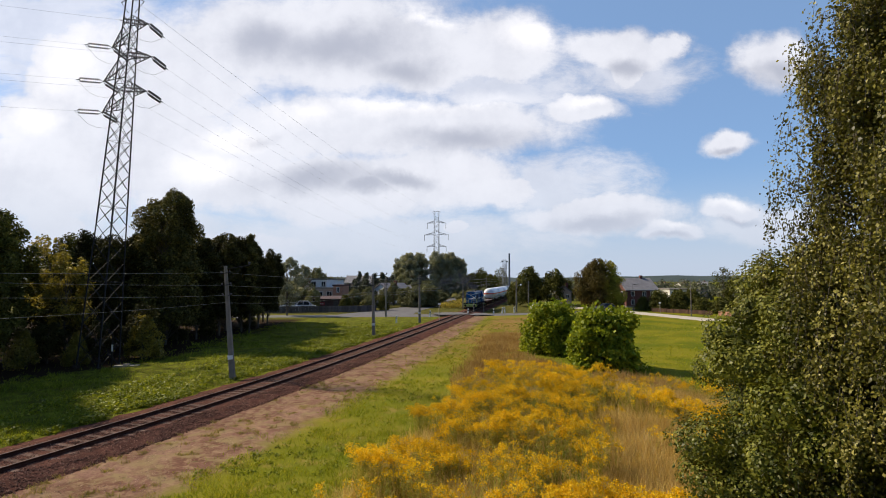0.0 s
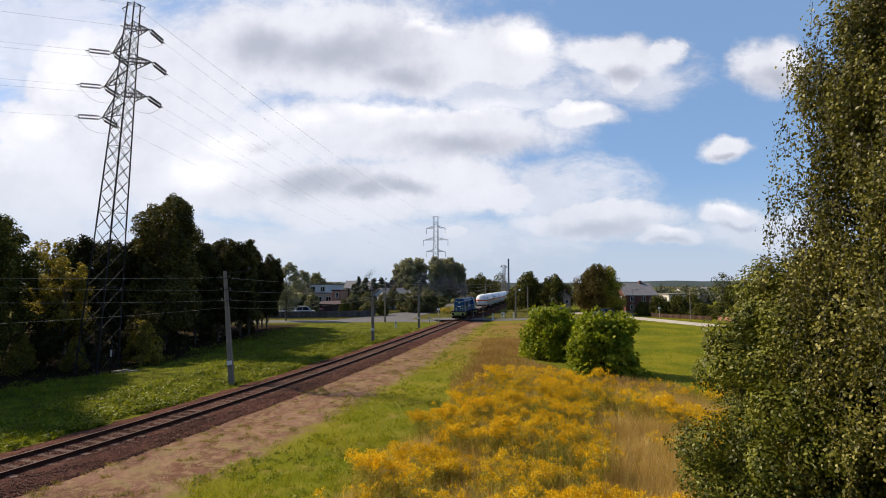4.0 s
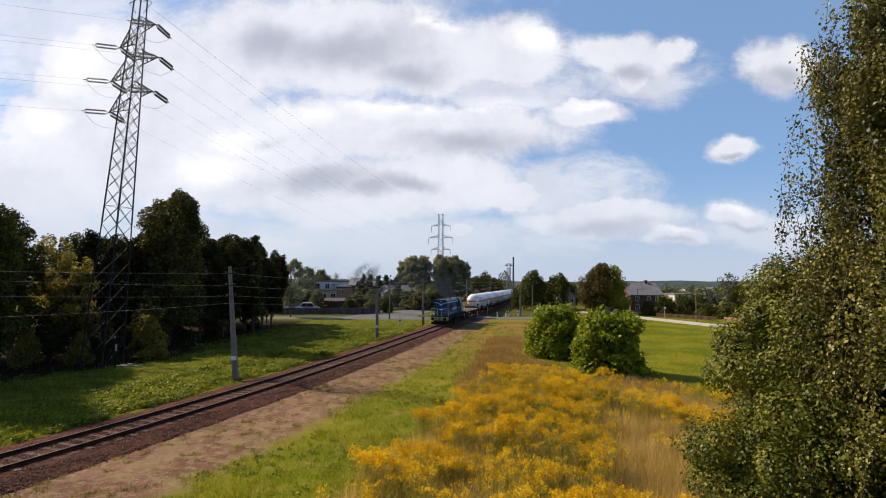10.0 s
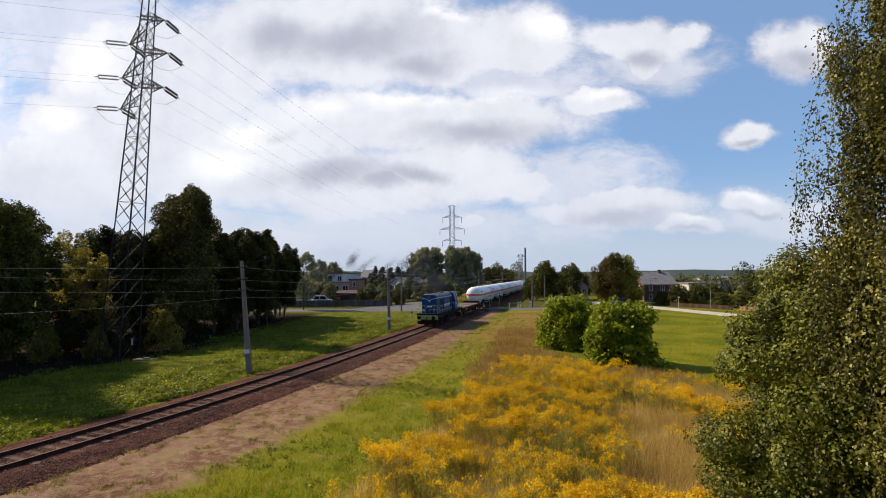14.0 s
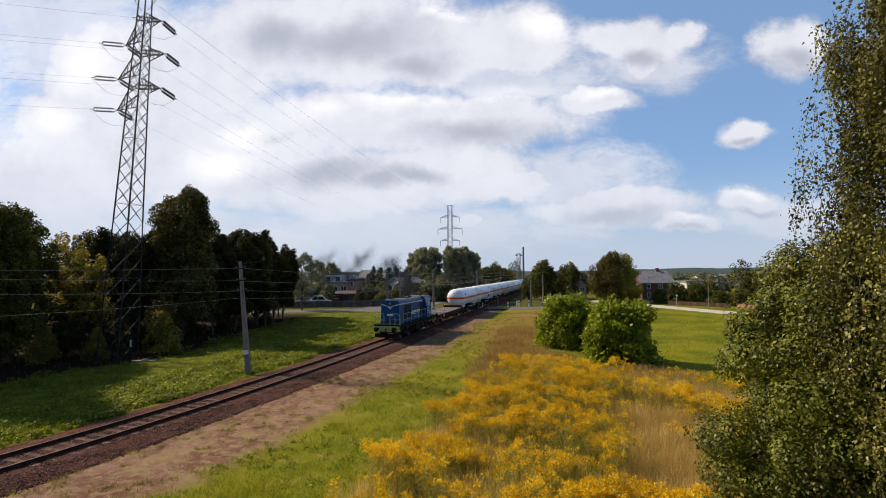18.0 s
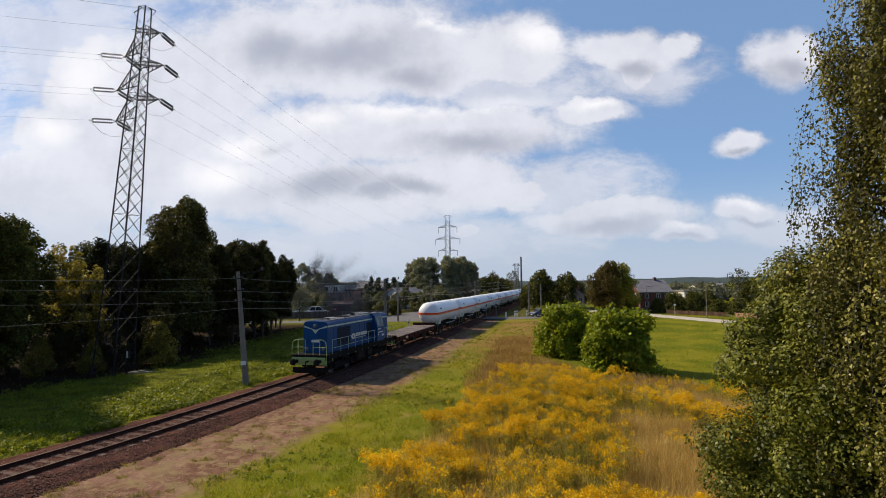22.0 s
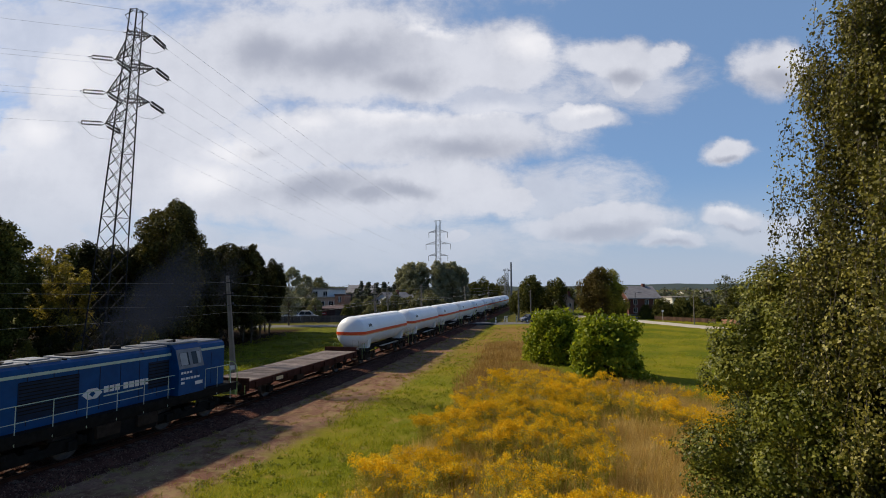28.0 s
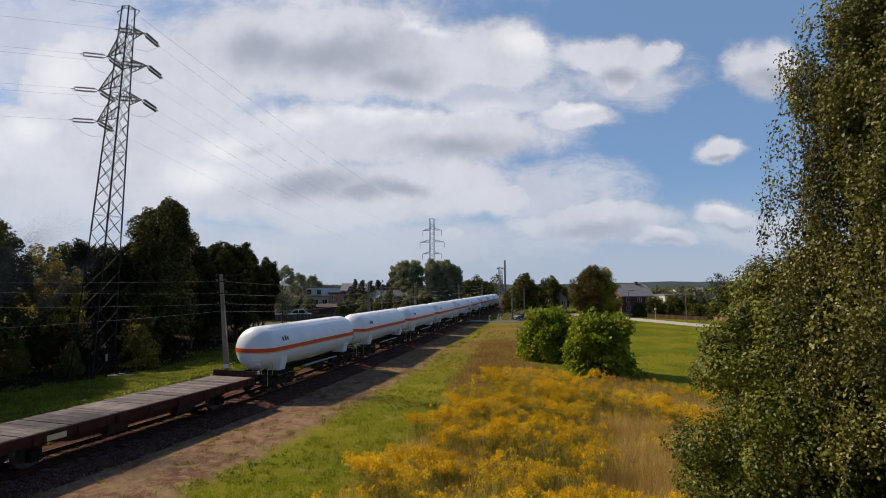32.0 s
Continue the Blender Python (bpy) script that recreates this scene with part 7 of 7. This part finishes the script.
house(-24.6, 124.0, 2.2, 6.0, 5.0, 5.35, "brickpale", "shed", -4, "orange-brown stair tower of the villa", flat_=True, front=((0, 4.1, 0.7, 1.3),))
house(-35.4, 131.0, 3.2, 8.0, 4.6, 6.4, "plaster", "slate", -4, "cream gabled house behind the trees", along_x=False)
house(-16.2, 138.0, 5.0, 8.0, 3.9, 5.4, "plasterwhite", "slate", -42, "white house with a dark tiled roof", front=((-1.5, 2.9, 1.0, 1.1), (0.6, 2.9, 1.0, 1.1), (1.7, 1.3, 0.9, 1.1)), along_x=False)
house(-11.2, 141.0, 5.5, 8.0, 3.2, 4.7, "plastertan", "slate", 8, "tan house with a steep dark roof", front=((-1.6, 2.2, 1.0, 1.1), (1.4, 2.2, 1.0, 1.1)))
house(-24.5, 152.0, 7.0, 8.0, 5.4, 7.4, "plastertan", "slate", 0, "tan house among the garden trees", front=((-2, 3.8, 1.1, 1.2), (2, 3.8, 1.1, 1.2)))
house(139.0, 330.0, 4.5, 8.0, 2.6, 4.2, "plasterwhite", "shed", 0, "far white house with a dark roof")
house(155.0, 338.0, 5.0, 8.0, 2.6, 4.2, "plaster", "shed", 10, "far cream house among the trees")
house(168.0, 340.0, 6.0, 8.0, 3.0, 4.8, "plasterwhite", "slate", -10, "far white house among the trees")


def shed():
    root = empty("shed")
    tagged(root, "low dark red-brown shed with a red sign on its wall", "shed")
    part("wall", boxed(-4.0, 4.0, 0, 5, -0.1, 2.3), "shed", root)
    part("roof", prism([(-0.4, 2.25), (5.3, 2.7), (5.3, 2.85), (-0.4, 2.4)], "x", -4.3, 4.3), "shed", root)
    s = part("sign_board", boxed(-1.7, 0.1, -0.12, -0.05, 1.0, 1.6), "red", root, "faded red sign board")
    part("lettering_bar", boxed(-1.5, -0.1, -0.135, -0.12, 1.24, 1.36), "sign", s)
    part("door", boxed(2.0, 3.0, -0.04, 0.02, 0, 2.0), "darkwood", root)
    root.matrix_world = pose(-25.4, 113.5, 0, 0, 0, -3)


shed()


def board_fence(name, x0, y0, x1, y1, h, mat, label, gap=2.4, boards=True):
    """Posts, two rails and upright boards."""
    root = empty(name)
    tagged(root, label, "fence")
    L = math.hypot(x1 - x0, y1 - y0)
    n = max(1, round(L / gap))
    for i in range(n + 1):
        part("post", boxed(i * L / n - 0.06, i * L / n + 0.06, -0.06, 0.06, -0.2, h + 0.08), mat, root)
    for z in (0.3, h - 0.25):
        part("rail", boxed(0, L, 0.06, 0.1, z, z + 0.09), mat, root)
    if boards:
        k = int(L / 0.62)
        mesh = None
        for i in range(k):
            if mesh is None:
                ob = part("board", boxed(0.0, L / k - 0.025, -0.03, 0.0, 0.06, h), mat, root)
                mesh = ob.data
            else:
                ob = new("board", mesh)
                ob.parent = root
            ob.location = (i * L / k, 0.09 * 0, rng.uniform(-0.03, 0.03))
    root.matrix_world = pose(x0, y0, 0, 0, 0, math.degrees(math.atan2(y1 - y0, x1 - x0)))
    return root


board_fence("board_fence", -34.0, 101.5, -20.6, 104.2, 1.35, "darkwood", "dark grey board fence along the road")
board_fence("board_fence", -20.5, 104.2, -13.6, 107.8, 1.3, "darkwood", "dark grey board fence bending away from the road")
board_fence("garden_fence", 42.5, 107.6, 49.5, 97.5, 0.8, "fencebrown", "brown garden fence along the lane", 1.6, True)
board_fence("garden_fence", 50.2, 96.4, 56.5, 84.0, 0.8, "brickpale", "reddish garden fence along the lane", 2.0, True)


def street_lamp(x, y, h, turn=0):
    root = empty("street_lamp")
    tagged(root, "grey street lamp on a slim mast beside the lane", "street lamp", "street lamps")
    part("mast", rods([((0, 0, -0.1), (0, 0, h), 0.09, 0.05)], 8), "concrete", root)
    part("arm", rods([((0, 0, h), (0.9, 0, h + 0.15), 0.035)], 6), "steel", root)
    part("lamp_head", boxed(0.7, 1.35, -0.12, 0.12, h + 0.1, h + 0.24, bevel=0.04), "roofgrey", root)
    root.matrix_world = pose(x, y, 0, 0, 0, turn)


street_lamp(44.6, 95.2, 6.3, 180)
street_lamp(40.6, 113.0, 5.4, 0)
street_lamp(-13.0, 118.0, 6.6, 0)


def crossing_post(x, y, lean=0.0):
    root = empty("guide_post")
    tagged(root, "short white guide post with a dark cap at the crossing", "post", "guide posts at the crossing")
    part("shaft", boxed(-0.12, 0.12, -0.08, 0.08, -0.1, 1.1, bevel=0.02), "sign", root)
    part("cap", boxed(-0.122, 0.122, -0.082, 0.082, 0.7, 0.84), "ink", root)
    root.matrix_world = pose(x, y, 0, 0, lean, 0)


for x, y, l in ((4.7, 99.3, 4), (9.5, 99.2, 0), (11.6, 103.6, 6), (12.2, 104.6, 0), (-2.2, 92.8, 0), (-4.1, 94.4, 0), (-7.0, 80.0, 0), (14.1, 104.6, 0)):
    crossing_post(x, y, l)


def crossing_signal(x, y, h, turn=0):
    root = empty("crossing_signal")
    tagged(root, "slim white crossing signal with a round dark lamp board", "signal", "crossing signals")
    part("mast", rods([((0, 0, -0.1), (0, 0, h), 0.05)], 8), "post", root)
    part("saltire", rods([((-0.4, -0.07, h - 0.55), (0.4, -0.07, h - 0.05), 0.06), ((-0.4, -0.07, h - 0.05), (0.4, -0.07, h - 0.55), 0.06)], 4), "sign", root, "white crossing saltire")
    b = part("lamp_board", lathe([(0.0, -0.06), (0.2, -0.06), (0.2, 0.02), (0.0, 0.02)], "y", 16, (0, -0.1, h - 1.0)), "ink", root)
    part("base", boxed(-0.12, 0.12, -0.12, 0.12, -0.1, 0.3), "concrete", root)
    root.matrix_world = pose(x, y, 0, 0, 0, turn)


crossing_signal(6.0, 102.5, 3.3, 8)
crossing_signal(8.3, 107.5, 3.1, -6)


def sign_post(x, y, h):
    root = empty("sign_post")
    tagged(root, "thin grey post with a small pale plate beside the track", "sign post")
    part("post", rods([((0, 0, -0.1), (0, 0, h), 0.045)], 6), "post", root)
    part("plate", boxed(-0.22, 0.22, -0.07, -0.045, h - 0.3, h), "sign", root)
    root.matrix_world = pose(x, y, 0, 0, 0, 10)


sign_post(-0.55, 80.5, 3.0)
sign_post(42.2, 103.0, 2.2)


def tall_mast(x, y, h):
    root = empty("tall_mast")
    tagged(root, "tall dark slim mast beyond the crossing", "mast")
    part("mast", rods([((0, 0, -0.1), (0, 0, h), 0.4, 0.28)], 10), "farsteel", root)
    part("base", boxed(-0.5, 0.5, -0.5, 0.5, -0.1, 0.5), "concrete", root)
    root.matrix_world = pose(x, y, 0)


tall_mast(22.9, 182.0, 15.4)
small_pylon = pylon("lattice_mast", 13.0, 1.6, 6.0, 1.2, 0.8, ((12.2, 1.5, -0.5),), "farsteel", 0.07, 8, "small grey lattice mast beyond the crossing")
small_pylon.matrix_world = pose(20.6, 176.0, 0, 0, 0, 20)


def car(name, paint, label, m):
    """A small hatchback: body shell, glazed cabin, wheels with rims, lamps, bumpers. Its front points along -y."""
    root = empty(name)
    tagged(root, label, "car")
    side = [(-1.95, 0.32), (-2.0, 0.62), (-1.85, 0.82), (-0.95, 0.98), (1.75, 1.0), (1.95, 0.8), (1.95, 0.35)]
    bm = prism(side, "x", -0.82, 0.82)
    bmesh.ops.bevel(bm, geom=list(bm.edges), offset=0.07, segments=2, affect="EDGES")
    body = part("body", bm, paint, root)
    vs = bmesh.new()
    lo = [vs.verts.new(c) for c in ((-0.76, -0.98, 0.97), (0.76, -0.98, 0.97), (0.78, 1.78, 0.99), (-0.78, 1.78, 0.99))]
    hi = [vs.verts.new(c) for c in ((-0.6, -0.28, 1.46), (0.6, -0.28, 1.46), (0.62, 1.35, 1.47), (-0.62, 1.35, 1.47))]
    for i in range(4):
        vs.faces.new((lo[i], lo[(i + 1) % 4], hi[(i + 1) % 4], hi[i]))
    part("cabin_glass", vs, "glass", body)
    part("roof", boxed(-0.62, 0.62, -0.28, 1.36, 1.45, 1.51, bevel=0.03), paint, body)
    for x in (-1, 1):
        for a, b, r in (((x * 0.77, -0.99, 0.97), (x * 0.61, -0.28, 1.47), 0.04), ((x * 0.78, 0.55, 0.98), (x * 0.63, 0.55, 1.47), 0.04), ((x * 0.79, 1.78, 0.99), (x * 0.63, 1.36, 1.47), 0.06)):
            part("pillar", rods([(a, b, r)], 5), paint, body)
        part("headlight", boxed(x * 0.6 - 0.17, x * 0.6 + 0.17, -1.99, -1.86, 0.62, 0.76, bevel=0.03), "lens", body, "clear headlight")
        part("tail_light", boxed(x * 0.68 - 0.1, x * 0.68 + 0.1, 1.9, 1.98, 0.65, 0.9, bevel=0.02), "red", body)
        part("mirror", boxed(x * 0.92 - 0.08, x * 0.92 + 0.08, -0.75, -0.65, 0.98, 1.1, bevel=0.02), paint, body)
        for y in (-1.22, 1.22):
            t = part("wheel", lathe([(0.2, -0.1), (0.29, -0.1), (0.31, -0.05), (0.31, 0.05), (0.29, 0.1), (0.2, 0.1)], "x", 18, (x * 0.76, y, 0.31)), "tyre", root)
            part("rim", lathe([(0.0, x * 0.08), (0.12, x * 0.1), (0.2, x * 0.1), (0.21, x * 0.05)], "x", 14, (x * 0.76, y, 0.31)), "carsilver", t)
    part("bumper", boxed(-0.8, 0.8, -2.06, -1.9, 0.32, 0.52, bevel=0.05), paint, body)
    part("number_plate", boxed(-0.26, 0.26, -2.075, -2.06, 0.4, 0.5), "sign", body)
    part("grille", boxed(-0.4, 0.4, -2.02, -1.94, 0.56, 0.66), "ink", body)
    root.matrix_world = m
    return root


waiting_car = car("hatchback_car", "carblue", "dark blue hatchback that pulls up before the crossing", pose(16.4, 103.0, 0.02, 0, 0, -60))
car("parked_van", "carsilver", "silver van parked behind the fence", scaled(-30.6, 106.6, 1.05, 1.5, 80))
car("parked_van", "carsilver", "silver van parked behind the fence", scaled(-27.6, 107.2, 1.05, 1.45, 100))


def white_heap():
    root = empty("sheeted_heap")
    tagged(root, "heap under crumpled white sheeting by the crossing", "heap")
    for i, (x, y, r, h) in enumerate(((0, 0, 0.55, 1.5), (0.8, 0.3, 0.5, 1.25), (-0.8, 0.2, 0.5, 1.2), (1.6, 0.0, 0.4, 1.7), (1.2, -0.6, 0.4, 1.0), (-1.5, 0.1, 0.4, 0.9), (2.3, 0.2, 0.45, 1.3))):
        bm = bmesh.new()
        bmesh.ops.create_icosphere(bm, subdivisions=2, radius=1.0)
        for v in bm.verts:
            k = 1 + 0.55 * noise.noise(v.co * 2.6 + Vector((i * 7.1, 0, 0)))
            v.co = Vector((v.co.x * r * k + x, v.co.y * r * k + y, max(-0.05, h * 0.5 + v.co.z * h * 0.55 * k)))
        part("sheet", bm, "tarp", root)
    root.matrix_world = pose(20.2, 113.0, 0)


white_heap()


def marker_post(x, y):
    root = empty("marker_post")
    tagged(root, "slim dark post with a white painted band at the pylon's foot", "post")
    part("shaft", rods([((0, 0, -0.1), (0, 0, 2.3), 0.06)], 8), "black", root)
    part("painted_band", rods([((0, 0, 1.25), (0, 0, 1.75), 0.065)], 8), "post", root, "white painted band")
    root.matrix_world = pose(x, y, 0)


def concrete_slab(x, y, turn):
    root = empty("concrete_slab")
    tagged(root, "pale weathered concrete slab lying in the grass by the pylon", "slab")
    part("slab", boxed(-0.85, 0.85, -0.3, 0.3, -0.05, 0.14, bevel=0.03), "concrete", root)
    part("broken_piece", boxed(-0.2, 0.25, -0.2, 0.15, 0.13, 0.24, bevel=0.04), "concrete", root)
    root.matrix_world = pose(x, y, 0, 0, 0, turn)


marker_post(-24.7, 39.75)
concrete_slab(-23.9, 40.3, 8)


# ---- sleepers of the track ----
def sleepers():
    root = bpy.data.objects["ballast_bed"]
    first = None
    for i in range(250):
        s = 6 + i * 0.62
        p, d = along(s), heading(s)
        if first is None:
            ob = part("sleeper", boxed(-1.25, 1.25, -0.12, 0.12, 0.06, 0.207, bevel=0.012), "sleeper", root)
            first = ob.data
        else:
            ob = new("sleeper", first)
            ob.parent = root
        ob.location = (p[0], p[1], rng.uniform(-0.004, 0.004))
        ob.rotation_euler = (0, 0, math.atan2(-d[0], d[1]) + rng.uniform(-0.01, 0.01))


sleepers()


# ---- exhaust smoke: thin puffs of fine soot that leave the stack and drift off with the wind ----
PUFFS = []


def smoke_cloud(i):
    """A loose drift of very fine soot, ragged at its edges."""
    n = 26000
    p = np.clip(rng.normal(size=(n, 3)), -2.3, 2.3) * np.array((0.36, 1.4, 0.42))
    p[:, 1] += 0.5 * np.sin(p[:, 2] * 2.3 + i)
    v, f = blades(p, np.full(n, 0.016), 0.007, 0.8)
    return raw("smoke_puff", v, f, "smoke")


SOOT = [smoke_cloud(i) for i in range(6)]
for i in range(62):
    ob = SOOT[i] if i < 6 else new("smoke_puff", SOOT[i % 6].data)
    tagged(ob, "thin bluish-grey puff of diesel exhaust smoke", "smoke", "smoke puffs of the engine")
    PUFFS.append((ob, -6.0 + i * 0.6, random.Random(i)))


# ---- what moves ----
def puff_pose(born, t, drift, turn):
    """Inside the engine until it is blown out, then up and away to the left."""
    s = front_at(t if t < born else max(born, -8.0))
    if t < born or born < 0:
        s = front_at(min(t, born)) if t < born else front_at(0.0) - 3.1 * born
    p = along(s + 5.6)
    age = max(0.0, t - born)
    if age == 0.0:
        d = heading(s + 5.6)
        return pose(p[0], p[1], 2.55 + RAIL_TOP, 0, 0, math.degrees(math.atan2(-d[0], d[1])))
    z = 4.5 + (1.7 + 1.1 * drift[2]) * (1 - math.exp(-age / 1.2)) + (0.13 + 0.12 * drift[2]) * age
    late = max(0.0, age - 6.5) ** 2
    k = age - 0.8 * (1 - math.exp(-age / 0.8))
    return pose(p[0] + (-2.3 + 0.9 * drift[0]) * k - 0.45 * late, p[1] + 0.25 * late + (-0.2 + 1.1 * drift[1]) * k, z, 9 * age, 6 * age, -12 + turn * min(age, 6.0))


def motions():
    times = np.arange(0, 32.01, 0.5)
    for ob, back, half in RIDES:
        walk(ob, [(float(t), vehicle_pose(front_at(float(t)) + back, half)) for t in times])
    start = front_at(0.0)
    turn_times = np.arange(0, 32.01, 0.2)
    for w, y, r in WHEELS:
        x = w.location.x
        walk(w, [(float(t), pose(x, y, r, math.degrees((start - front_at(float(t))) / r), 0, 0)) for t in turn_times])
    for ob, born, g in PUFFS:
        drift = [g.uniform(-1, 1) for _ in range(3)]
        turn = g.uniform(-14, 14)
        walk(ob, [(float(t), puff_pose(born, float(t), drift, turn)) for t in np.arange(0, 32.01, 0.5)])
    drive = [(0.0, 34.0, 111.0, -72), (13.0, 34.0, 111.0, -72), (15.0, 30.5, 109.6, -68), (16.5, 24.8, 107.4, -64), (17.2, 21.6, 105.9, -62), (18.0, 18.6, 104.3, -60), (18.7, 17.0, 103.4, -60), (19.3, 16.4, 103.0, -60), (32.0, 16.4, 103.0, -60)]
    walk(waiting_car, [(t, pose(x, y, 0.02, 0, 0, a)) for t, x, y, a in drive])


motions()
